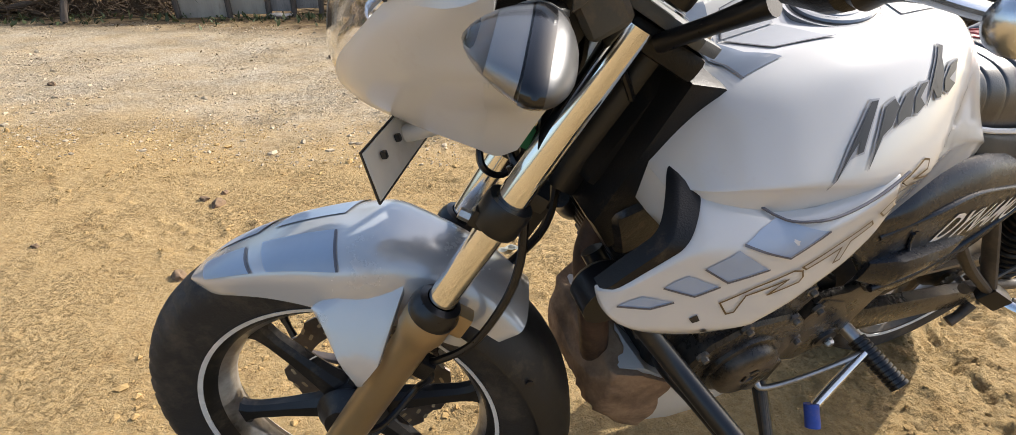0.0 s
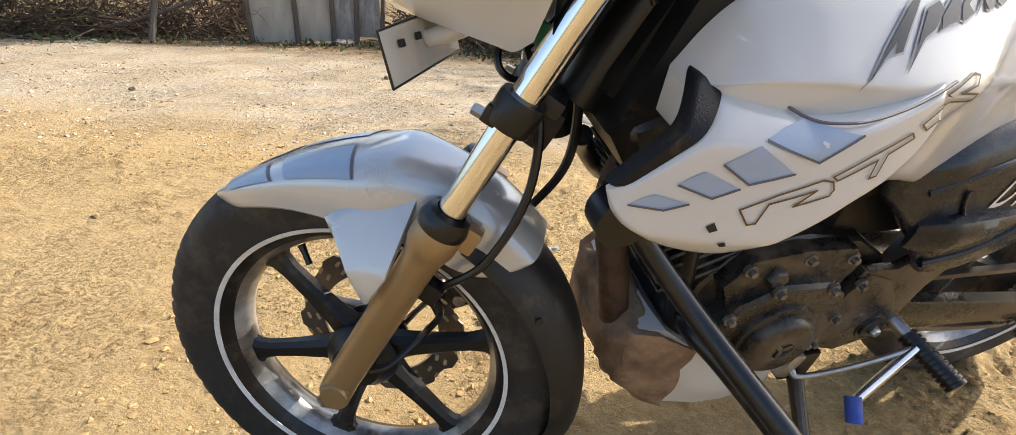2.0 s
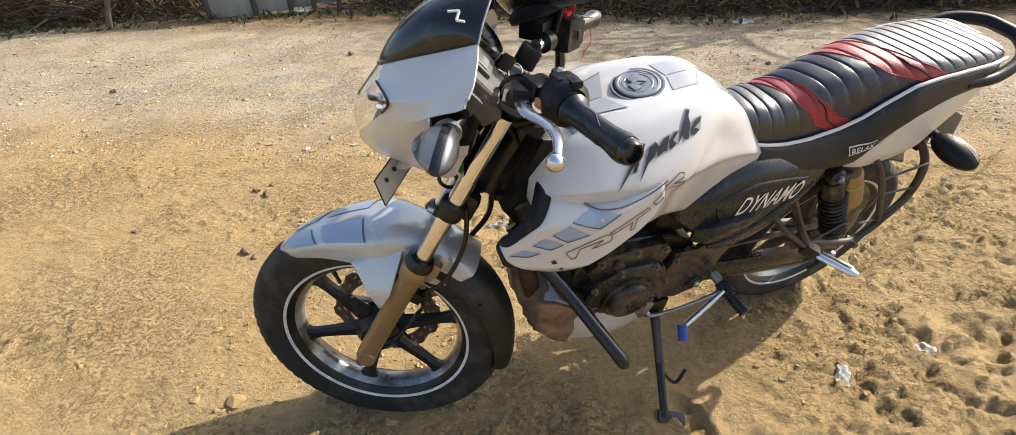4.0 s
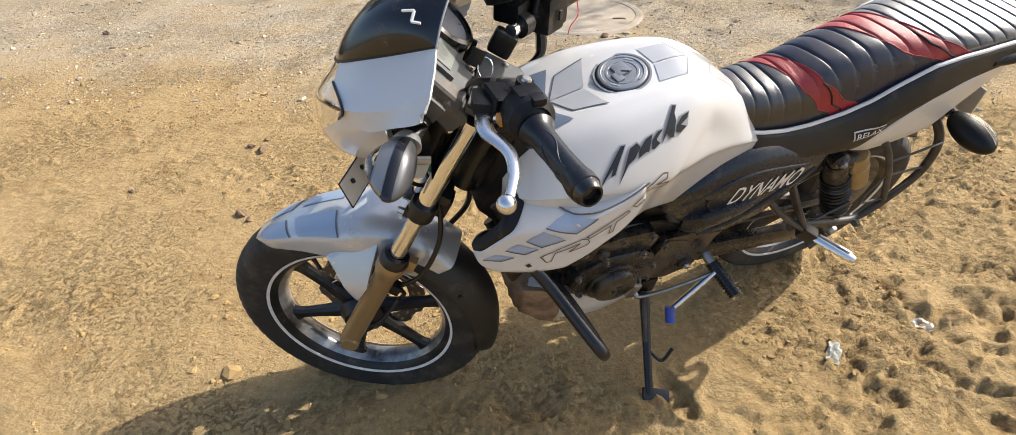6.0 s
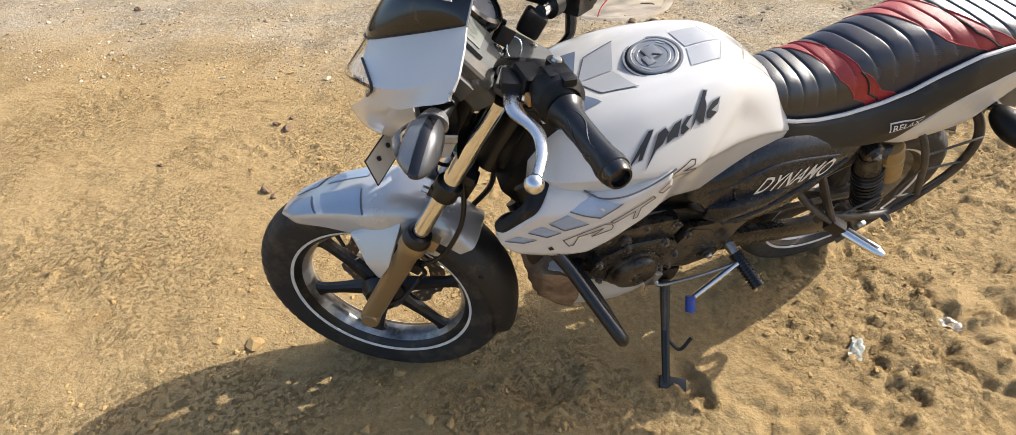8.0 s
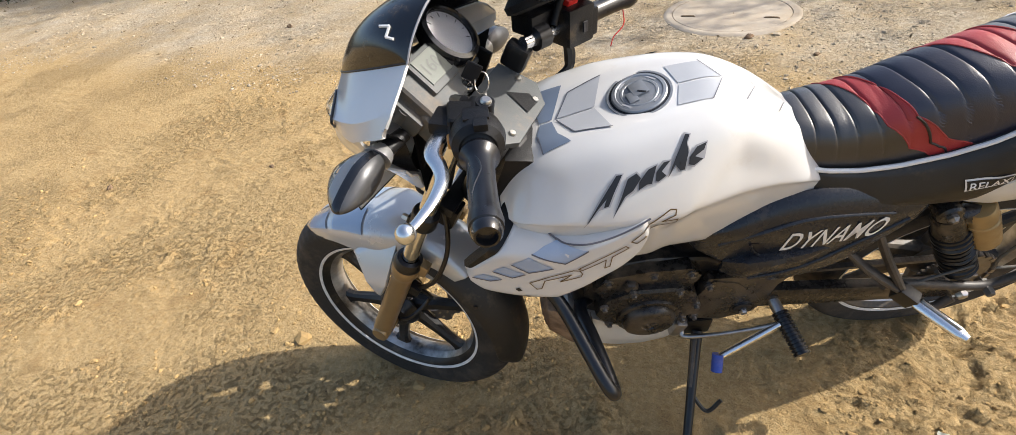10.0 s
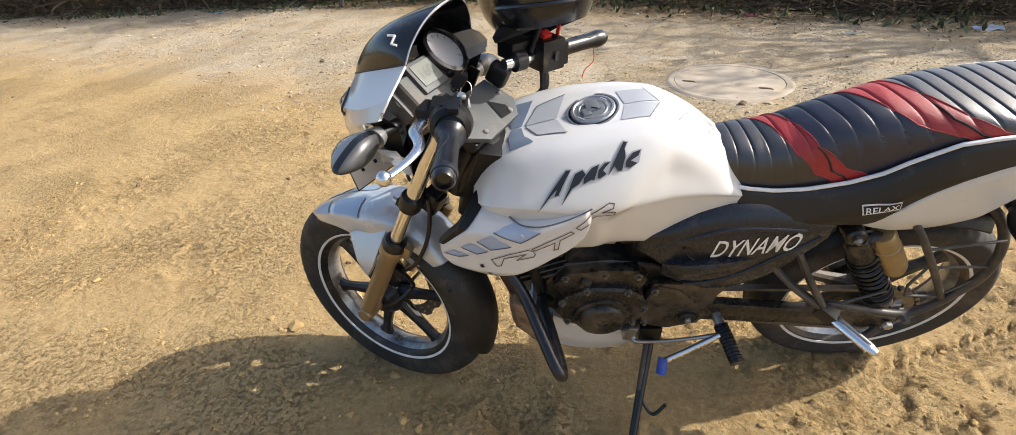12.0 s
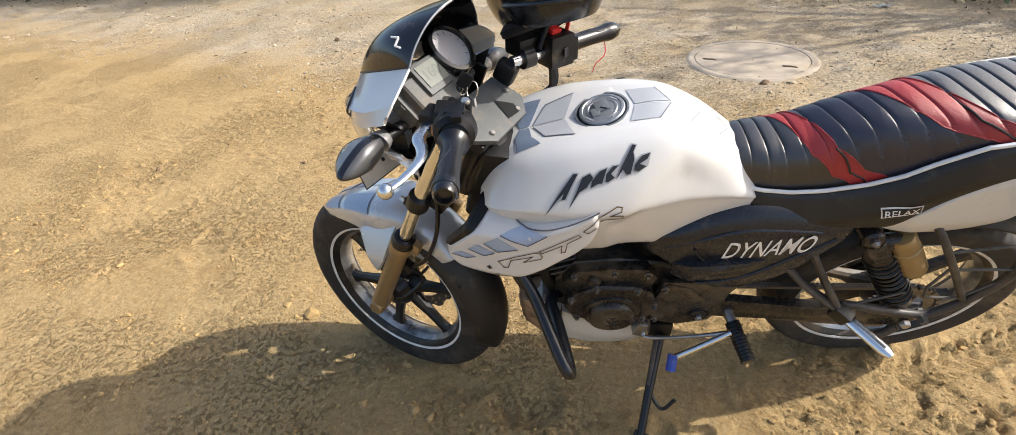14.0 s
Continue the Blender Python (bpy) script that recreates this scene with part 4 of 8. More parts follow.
FW, RW = (0.002, 0.0, 0.293), (1.300, 0.0, 0.308)
fwheel = wheel("front_wheel", FW, 0.313, 0.096, True, 15.5, "black six-spoke alloy front wheel with a white rim stripe", 1)
disc(FW, 0.135, 0.098, 0.052, fwheel, True)
M_TYRE = mat("dusty_rear_rubber", (0.0315, 0.028, 0.0252), 0.8, 0.0, 0.25, 14, 0.35, 260, dust=0.33, dust_col=(0.27, 0.205, 0.135), dust_scale=9)
M_RIM = mat("dusty_black_alloy", (0.030, 0.028, 0.026), 0.5, 0.1, 0.25, 10, 0.1, 300, dust=0.6, dust_col=(0.26, 0.19, 0.12))
rwheel = wheel("rear_wheel", RW, 0.299, 0.112, False, 40, "black six-spoke alloy rear wheel", -1)
part("brake_drum", lathe(B(), [(0, 0.03), (0.075, 0.03), (0.08, 0.036), (0.08, 0.066), (0.07, 0.072), (0.03, 0.074), (0, 0.074)], RW, seg=40), M_CASE, rwheel)

# fork
fdir = Vector((math.sin(RAKE), 0, math.cos(RAKE)))


def fork_leg(s):
    y = s * 0.096
    base = Vector((-0.013, y, 0.280))
    low = [(0.0, 0.0), (0.017, 0.001), (0.022, 0.008), (0.0235, 0.03), (0.0235, 0.28), (0.0275, 0.298), (0.030, 0.305), (0.030, 0.332), (0.027, 0.337), (0.018, 0.337)]
    leg = part("fork_leg", lathe(B(), low, base, fdir, 32), M_GOLD, moto, "dusty bronze lower fork leg", True)
    part("axle_lug", lathe(B(), [(0, -0.03), (0.019, -0.03), (0.021, -0.026), (0.021, 0.026), (0.019, 0.03), (0, 0.03)], base + fdir * 0.022 + Vector((0.004, -s * 0.004, 0)), (0, 1, 0), 24), M_GOLD, leg, "", True)
    part("axle_bolt", lathe(B(), [(0, -0.016), (0.008, -0.016), (0.009, -0.012), (0.009, 0.0), (0.013, 0.001), (0.013, 0.006), (0, 0.006)], base - fdir * 0.004 + Vector((-0.004, s * 0.006, 0)), -fdir, 6), M_BOLT, leg, "", True)
    part("dust_seal", lathe(B(), [(0.016, 0.331), (0.030, 0.331), (0.031, 0.338), (0.029, 0.346), (0.0255, 0.354), (0.018, 0.357)], base, fdir, 32), M_RUBBER, leg, "black rubber dust seal", True)
    part("fork_tube", lathe(B(), [(0.0168, 0.32), (0.0168, 0.705), (0, 0.705)], base, fdir, 28), M_CHROME, leg, "bright chrome fork tube", True)
    bm = B()
    lathe(bm, [(0.017, 0.473), (0.0245, 0.473), (0.026, 0.477), (0.026, 0.504), (0.0245, 0.508), (0.017, 0.508)], base, fdir, 28)
    box(bm, base + fdir * 0.49 + Vector((-0.023, s * 0.006, -0.004)), (0.018, 0.015, 0.020), (0, 26, 0), 0.004)
    part("lower_clamp", bm, M_FRAME, leg, "", True)
    bm = B()
    box(bm, base + fdir * 0.318 + Vector((0.036, -s * 0.006, 0.0)), (0.026, 0.022, 0.034), (0, 26, 0), 0.006)
    part("fender_lug", bm, M_GOLD, leg, "", True)
    bm = B()
    lathe(bm, [(0, 0.012), (0.006, 0.012), (0.0065, 0.008), (0.0065, -0.006), (0, -0.006)], base + fdir * 0.49 + Vector((-0.032, s * 0.006, -0.004)), Vector((-1, 0, 0.4)), 6)
    part("clamp_bolt", bm, M_BOLT, leg, "", True)


fork_leg(-1)
fork_leg(1)
bm = B()
box(bm, Vector((-0.013, 0, 0.280)) + fdir * 0.49 + Vector((0.03, 0, 0.005)), (0.034, 0.15, 0.022), (0, 26, 0), 0.009)
part("lower_yoke", bm, M_FRAME, moto, "", True)
part("steering_stem", tube(B(), [Vector((-0.09, 0, 0)) + fdir * s for s in (0.80, 0.90, 0.985)], 0.03, 18), M_FRAME, moto, "", True)
# brake caliper and hoses
bm = B()
box(bm, (0.115, 0.075, 0.375), (0.075, 0.05, 0.055), (0, -30, 0), 0.012, 3)
cal = part("brake_caliper", bm, M_CASE, moto, "dusty dark grey brake caliper", True)
for k in range(2):
    part("pin", lathe(B(), [(0, -0.03), (0.010, -0.03), (0.011, -0.02), (0, -0.018)], (0.10 + 0.03 * k, 0.075, 0.39 - 0.02 * k), seg=12), M_BOLT, cal, "", True)
hose = [(0.205, -0.055, 0.755), (0.225, -0.065, 0.70), (0.222, -0.08, 0.62), (0.185, -0.088, 0.535), (0.140, -0.085, 0.492), (0.118, -0.07, 0.47), (0.125, -0.05, 0.42), (0.10, -0.02, 0.36), (0.06, -0.055, 0.318), (0.03, -0.065, 0.305)]
part("speedometer_cable", tube(B(), hose, 0.0052, 8, 60), M_RUBBER, moto, "thin black cable", True)
part("brake_hose", tube(B(), [(0.235, 0.03, 0.80), (0.26, 0.04, 0.72), (0.26, 0.06, 0.62), (0.22, 0.075, 0.54), (0.16, 0.085, 0.46), (0.12, 0.08, 0.40)], 0.0065, 8, 40), M_RUBBER, moto, "black brake hose", True)
bm = B()
box(bm, (0.118, -0.082, 0.478), (0.03, 0.022, 0.028), (0, 30, 0), 0.004)
part("cable_clip", bm, M_BLACKP, moto, "", True)

# front fender
FS = [  # crest x, z; side foot x, z; half width at the foot
    (-0.196, 0.536, -0.190, 0.528, 0.030), (-0.168, 0.556, -0.155, 0.532, 0.050), (-0.130, 0.578, -0.118, 0.543, 0.062), (-0.080, 0.601, -0.075, 0.552, 0.071),
    (-0.030, 0.619, -0.030, 0.554, 0.078), (0.015, 0.631, 0.005, 0.552, 0.084), (0.060, 0.640, 0.045, 0.545, 0.084), (0.105, 0.631, 0.090, 0.530, 0.074),
    (0.150, 0.614, 0.125, 0.512, 0.068), (0.195, 0.588, 0.165, 0.498, 0.065), (0.230, 0.556, 0.200, 0.505, 0.064), (0.247, 0.536, 0.226, 0.520, 0.062)]
fs = spline(FS, 46)


def fender_ring(row, off=0.0):
    cx, cz, sx, sz, w = row
    pts = []
    for k in range(25):
        t = -1 + 2 * k / 24
        a = abs(t)
        v = a ** 2.6                      # how far down the side
        y = w * math.sin(min(1, a * 1.25) * math.pi / 2) ** 0.9 * (1 if t > 0 else -1)
        pts.append((cx + (sx - cx) * v, y * (1 - off / 0.07), cz + (sz - cz) * v - off))
    return pts


bm = B()
o = add_grid(bm, [fender_ring(r) for r in fs])
i_ = add_grid(bm, [fender_ring(r, 0.004) for r in fs], flip=True)
edge = lambda g: [r[0] for r in g] + g[-1][1:] + [r[-1] for r in g[-2::-1]] + g[0][-2:0:-1]
eo, ei = edge(o), edge(i_)
for i in range(len(eo)):
    bm.faces.new((eo[i], ei[i], ei[(i + 1) % len(eo)], eo[(i + 1) % len(eo)]))
bmesh.ops.recalc_face_normals(bm, faces=bm.faces[:])
fender = part("front_fender", bm, M_FENDER, moto, "silver-white front fender with grey decals", True)
# the lobes that cover the fork's foot
lobe_y = lambda x, z: -lerp(z, [0.47, 0.51, 0.545, 0.57, 0.60, 0.625], [0.124, 0.121, 0.103, 0.089, 0.070, 0.052])
lobe_l, lobe_r = panel(B(), [(-0.012, 0.560), (0.03, 0.590), (0.075, 0.612), (0.106, 0.622)], [(0.026, 0.512), (0.038, 0.482), (0.050, 0.467), (0.074, 0.505)], lobe_y, 0.005, 24, 16, 0.006), None
twin = mirrored(lobe_l)
part("fender_lobe", lobe_l, M_FENDER, fender, "", True)
part("fender_lobe", twin, M_FENDER, fender, "", True)


def on_fender(s0, s1, a0, a1, shift, side):
    """A strip of the fender's skin between two stations and two heights across, slightly lifted."""
    bm = B()
    rows = []
    for s in np.linspace(s0, s1, 14):
        row = []
        for a in np.linspace(a0, a1, 8):
            st_ = s + shift * (a - a0)
            k = min(max(st_, 0), 44.99)
            r = fs[int(k)] * (1 - k % 1) + fs[int(k) + 1] * (k % 1)
            cx, cz, sx, sz, w = r
            v = a ** 2.6
            y = w * math.sin(min(1, a * 1.25) * math.pi / 2) ** 0.9
            row.append((cx + (sx - cx) * v - 0.0006, side * (y + 0.0012), cz + (sz - cz) * v + 0.0014))
        rows.append(row)
    add_grid(bm, rows, flip=side < 0)
    return bm


for side in (-1, 1):
    for s0, s1 in ((2.5, 9.0), (11, 19)):
        part("decal", on_fender(s0, s1, 0.10, 0.62, 4.0, side), M_DECAL_FEND, fender, "grey-blue decal", True)
        part("decal_edge", on_fender(s1, s1 + 0.30, 0.10, 0.62, 4.0, side), M_DECAL_EDGE, fender, "", True)
# the black flap behind the wheel
bm = B()
rows, rin = [], []
for k in range(30):
    t = radians(58 - 75 * k / 29)
    R = 0.325 + 0.012 * k / 29
    w = 0.073 + 0.005 * math.sin(k / 29 * 3.14) - (0.036 * max(0, (k - 22) / 7) ** 1.6)
    row, rowi = [], []
    for j in range(15):
        u = -1 + 2 * j / 14
        drop = 0.040 * abs(u) ** 3.2
        for rr, out in ((R - drop, row), (R - drop - 0.004, rowi)):
            out.append((FW[0] + rr * math.cos(t), u * w, FW[2] + rr * math.sin(t)))
    rows.append(row)
    rin.append(rowi)
o, i_ = add_grid(bm, rows), add_grid(bm, rin, flip=True)
eo, ei = edge(o), edge(i_)
for i in range(len(eo)):
    bm.faces.new((eo[i], ei[i], ei[(i + 1) % len(eo)], eo[(i + 1) % len(eo)]))
bmesh.ops.recalc_face_normals(bm, faces=bm.faces[:])
flap = part("fender_flap", bm, M_FLAP, moto, "long black plastic fender extension, dusty and scuffed", True)
part("flap_hole", lathe(B(), [(0, 0), (0.0055, 0), (0.0055, 0.002), (0, 0.002)], (0.259, -0.0735, 0.452), (-0.3, 1, 0), 14), M_INK, flap, "small dark hole", True)

# ---- tank ----
TS = [  # x, top z, ridge y z, shoulder y z, widest y z, foot y z
    (0.312, 0.798, 0.040, 0.798, 0.072, 0.796, 0.112, 0.788, 0.112, 0.755), (0.335, 0.836, 0.045, 0.836, 0.082, 0.831, 0.142, 0.800, 0.138, 0.735),
    (0.360, 0.858, 0.050, 0.861, 0.093, 0.854, 0.156, 0.806, 0.150, 0.715), (0.390, 0.871, 0.057, 0.878, 0.104, 0.868, 0.165, 0.808, 0.156, 0.704),
    (0.430, 0.881, 0.064, 0.892, 0.112, 0.880, 0.172, 0.808, 0.160, 0.698), (0.490, 0.897, 0.070, 0.907, 0.116, 0.893, 0.178, 0.802, 0.163, 0.694),
    (0.550, 0.911, 0.073, 0.917, 0.114, 0.899, 0.176, 0.796, 0.160, 0.692), (0.610, 0.923, 0.071, 0.924, 0.107, 0.902, 0.168, 0.790, 0.154, 0.688),
    (0.660, 0.929, 0.065, 0.925, 0.099, 0.897, 0.152, 0.786, 0.142, 0.674), (0.700, 0.918, 0.059, 0.912, 0.092, 0.882, 0.138, 0.782, 0.132, 0.666),
    (0.745, 0.893, 0.053, 0.887, 0.084, 0.860, 0.126, 0.776, 0.122, 0.668), (0.790, 0.860, 0.047, 0.853, 0.074, 0.832, 0.113, 0.770, 0.110, 0.690),
    (0.825, 0.830, 0.042, 0.822, 0.066, 0.806, 0.102, 0.764, 0.100, 0.712), (0.850, 0.800, 0.038, 0.793, 0.060, 0.782, 0.092, 0.756, 0.092, 0.735),
    (0.863, 0.775, 0.030, 0.770, 0.045, 0.765, 0.070, 0.752, 0.072, 0.742)]
ts = spline(TS, 80)


def tank_half(r):
    x, zt, y1, z1, y2, z2, y3, z3, y4, z4 = r
    h = spline([(0, zt), (y1 * 0.6, zt * 0.4 + z1 * 0.6), (y1, z1), (y2, z2), (y3 * 0.93 + y2 * 0.07, z3 * 0.72 + z2 * 0.28), (y3, z3), (y3 * 0.45 + y4 * 0.55 + 0.002, z3 * 0.42 + z4 * 0.58), (y4, z4), (y4 * 0.9, z4 - 0.008)], 44)
    # the knee recess behind the lettering
    soft_step = lambda v: (lambda u: u * u * (3 - 2 * u))(np.clip(v, 0, 1))
    dent = soft_step((x - 0.612 - 1.25 * np.maximum(h[:, 1] - 0.83, -0.05)) / 0.045) * soft_step((0.894 - 0.58 * max(0.0, x - 0.69) - h[:, 1]) / 0.055) * soft_step((0.850 - x) / 0.10)
    h[:, 0] -= 0.010 * dent * min(1.0, y3 / 0.13)
    return h


bm = B()
rings = []
for r in ts:
    h = tank_half(r)
    rings.append([(r[0], -y, z) for y, z in h[::-1]] + [(r[0], y, z) for y, z in h[1:]])
loft(bm, rings, True, True)
bmesh.ops.recalc_face_normals(bm, faces=bm.faces[:])
tank = part("fuel_tank", bm, M_WHITE, moto, "pearl white fuel tank with black lettering stickers", sharp=50)


def tank_y(x, z):
    """The tank's left skin at x and z."""
    k = float(np.interp(x, ts[:, 0], np.arange(len(ts))))
    a, b = tank_half(ts[int(k)]), tank_half(ts[min(int(k) + 1, len(ts) - 1)])
    h = a * (1 - k % 1) + b * (k % 1)
    return -float(np.interp(-z, -h[:, 1], h[:, 0]))


def tank_z(x, y):
    k = float(np.interp(x, ts[:, 0], np.arange(len(ts))))
    a, b = tank_half(ts[int(k)]), tank_half(ts[min(int(k) + 1, len(ts) - 1)])
    h = a * (1 - k % 1) + b * (k % 1)
    top = h[:26]
    return float(np.interp(abs(y), top[:, 0], top[:, 1]))


def top_decal(polys, material, label, lift=0.0012):
    """Flat drawings in x and y laid on the tank's top."""
    bm = flat(polys)
    drape(bm, lambda x, z: 1.0, 0.0, 0.012)
    for v in bm.verts:
        y = v.co.z
        v.co = Vector((v.co.x, y, tank_z(v.co.x, y) + lift))
    bmesh.ops.recalc_face_normals(bm, faces=bm.faces[:])
    return part("decal", bm, material, tank, label)


# filler cap, tilted with the deck
CAPM = Matrix.Translation((0.552, 0.0, tank_z(0.552, 0) + 0.003)) @ pose(0, 0, 0, 0, -11.5, 0)


def capped(bm):
    bm.transform(CAPM)
    return bm


cap = part("filler_cap", capped(lathe(B(), [(0.0436, -0.016), (0.0436, 0.002), (0.0418, 0.004), (0.0374, 0.0045), (0.036, 0.003), (0.0303, 0.003), (0.0294, 0.0038), (0.0258, 0.0038), (0.0249, 0.003), (0.0, 0.003)], (0, 0, 0), (0, 0, 1), 48)), M_CAP, tank, "dull grey round metal filler cap")
part("cap_ring", capped(lathe(B(), [(0.0441, -0.016), (0.0472, -0.014), (0.0476, 0.0005), (0.0441, 0.001)], (0, 0, 0), (0, 0, 1), 48, True)), M_INK, cap, "dark gasket ring")
part("cap_bezel", capped(lathe(B(), [(0.0476, -0.016), (0.0525, -0.014), (0.0512, 0.001), (0.0476, 0.0008)], (0, 0, 0), (0, 0, 1), 48, True)), M_CAP, cap)
for k in range(4):
    a = radians(45 + 90 * k)
    part("cap_text_bar", capped(box(B(), (0.0335 * math.cos(a), 0.0335 * math.sin(a), 0.0034), (0.003, 0.016, 0.0008), (0, 0, math.degrees(a)), 0)), M_INK_RIM, cap)
bm = B()
box(bm, (0.0, 0.006, 0.0045), (0.026, 0.030, 0.005), (0, 0, 12), 0.002)
box(bm, (-0.012, -0.010, 0.0045), (0.016, 0.022, 0.004), (0, 0, 12), 0.002)
part("lock_flap", capped(bm), M_CAP, cap, "brushed key flap")
bm = B()
box(bm, (0.004, -0.004, 0.0072), (0.003, 0.014, 0.0010), (0, 0, 60), 0)
part("key_slot", capped(bm), M_INK, cap)
for s in (-1, 1):
    front = [(0.392, s * 0.002), (0.384, s * 0.030), (0.390, s * 0.072), (0.436, s * 0.066), (0.418, s * 0.036), (0.412, s * 0.002)]
    mid = [(0.420, s * 0.002), (0.444, s * 0.046), (0.500, s * 0.060), (0.484, s * 0.020), (0.482, s * 0.002)]
    rear = [(0.612, s * 0.002), (0.600, s * 0.046), (0.652, s * 0.044), (0.678, s * 0.002)]
    for poly, mt, lb in ((front, M_DECAL_FRONT, "blue-grey tank decal"), (mid, M_DECAL_PALE, "pale grey tank decal"), (rear, M_DECAL_PALE, "pale grey tank decal")):
        top_decal([poly if s > 0 else poly[::-1]], mt, lb)
    for path in ([(0.420, s * 0.002), (0.444, s * 0.046), (0.500, s * 0.060)], [(0.386, s * 0.030), (0.391, s * 0.073)], [(0.652, s * 0.046), (0.678, s * 0.002)], [(0.708, s * 0.040), (0.734, s * 0.002)], [(0.768, s * 0.036), (0.792, s * 0.002)]):
        top_decal(outline_strip(path, 0.0016, False), M_DECAL_EDGE, "thin grey decal line", 0.0018)


def tank_skin(x, v, lift=0.0):
    """A point of the tank's left skin: v metres round the section from the crest."""
    def at(xx, vv):
        k = float(np.interp(xx, ts[:, 0], np.arange(len(ts))))
        a, b = tank_half(ts[int(k)]), tank_half(ts[min(int(k) + 1, len(ts) - 1)])
        h = a * (1 - k % 1) + b * (k % 1)
        arc = np.r_[0, np.cumsum(np.hypot(*np.diff(h, axis=0).T))]
        return np.array([xx, -np.interp(vv, arc, h[:, 0]), np.interp(vv, arc, h[:, 1])])
    p = at(x, v)
    n_ = np.cross(at(x + 0.004, v) - p, at(x, v + 0.004) - p)
    return p + n_ / np.linalg.norm(n_) * (lift if n_[1] < 0 else -lift)


def round_to(x, z):
    """How far round the section the height z lies, below the ridge."""
    vs_ = np.linspace(0.07, 0.26, 200)
    return float(np.interp(-z, [-tank_skin(x, v)[2] for v in vs_], vs_))


def brush_mark(name, side, a, e, up, material, rim):
    """A row of slanted brush strokes, standing in for a maker's word mark, from its lower left tip a to its upper right end e."""
    blades = [[(0.00, -0.28), (0.10, 0.25), (0.22, 0.86), (0.27, 0.80), (0.22, 0.30), (0.20, 0.02), (0.155, 0.05), (0.165, 0.28), (0.10, 0.10)],
              [(0.26, -0.45), (0.30, 0.05), (0.33, 0.58), (0.40, 0.62), (0.45, 0.40), (0.40, 0.12), (0.335, 0.05)],
              [(0.45, 0.05), (0.44, 0.30), (0.50, 0.56), (0.57, 0.58), (0.56, 0.05), (0.52, 0.10)],
              [(0.59, 0.08), (0.58, 0.36), (0.63, 0.56), (0.69, 0.52), (0.66, 0.42), (0.63, 0.30), (0.68, 0.10), (0.62, 0.02)],
              [(0.70, 0.00), (0.73, 0.50), (0.78, 1.12), (0.82, 1.05), (0.79, 0.55), (0.84, 0.52), (0.84, 0.02), (0.80, 0.05), (0.795, 0.36), (0.745, 0.30)],
              [(0.87, 0.12), (0.86, 0.34), (0.91, 0.58), (0.99, 0.60), (0.98, 0.40), (0.91, 0.30), (0.99, 0.12), (0.92, 0.02)]]
    a, e, up = (np.array(q) for q in (a, e, up))
    along = (e - a - 0.88 * up) / 0.99
    P = lambda q: tuple(a + along * q[0] + up * (q[1] + 0.28))
    polys = [[P(q) for q in b] for b in blades]
    wide = []
    for b in polys:
        area = sum(b[i][0] * b[(i + 1) % len(b)][1] - b[(i + 1) % len(b)][0] * b[i][1] for i in range(len(b)))
        grown = []
        for i in range(len(b)):
            p, q, r = (np.array(b[k % len(b)]) for k in (i - 1, i, i + 1))
            n1, n2 = np.array([(q - p)[1], -(q - p)[0]]), np.array([(r - q)[1], -(r - q)[0]])
            nn = n1 / np.linalg.norm(n1) + n2 / np.linalg.norm(n2)
            nn = nn / max(0.6, np.linalg.norm(nn)) * (1 if area > 0 else -1)
            grown.append(tuple(q + nn * 0.0030))
        wide.append(grown)
    for poly, mt, lift, nm in [(b, material, 0.0024, name) for b in polys] + [(b, rim, 0.0014, name + "_rim") for b in wide]:
        bm = drape(flat([poly]), lambda x, z: 1.0, 0.0, 0.010)
        for vtx in bm.verts:
            q = tank_skin(vtx.co.x, vtx.co.z, lift)
            vtx.co = Vector((q[0], q[1] * -side, q[2]))
        bmesh.ops.recalc_face_normals(bm, faces=bm.faces[:])
        part(nm, bm, mt, tank, "slanted black brush stroke of the tank's word mark" if mt is material else "")


for side in (-1, 1):
    brush_mark("word_mark", side, (0.440, round_to(0.440, 0.814)), (0.630, round_to(0.630, 0.900)), (0.013, -0.050), M_INK, M_INK_RIM)

# ---- shrouds ----
SH_T = [(0.236, 0.708), (0.264, 0.736), (0.293, 0.765), (0.315, 0.784), (0.328, 0.796), (0.347, 0.803), (0.364, 0.800), (0.381, 0.795), (0.403, 0.788), (0.430, 0.790), (0.456, 0.795), (0.490, 0.805), (0.518, 0.815), (0.541, 0.824)]
SH_B = [(0.237, 0.703), (0.245, 0.683), (0.265, 0.666), (0.293, 0.650), (0.345, 0.640), (0.376, 0.652), (0.405, 0.670), (0.440, 0.690), (0.470, 0.711), (0.498, 0.728), (0.515, 0.742), (0.530, 0.758), (0.538, 0.780), (0.543, 0.806)]


def shroud_y(x, z):
    """The shroud's left skin: full in the middle, folding in towards the head stock and below."""
    q = max(z, 0.675)
    return -0.1437 - 0.9026 * x + 0.1857 * q + 1.0141 * x * x + 40 * max(0.0, q - 0.765 - 0.35 * max(0.0, x - 0.40)) ** 2 + 0.45 * (q - z)


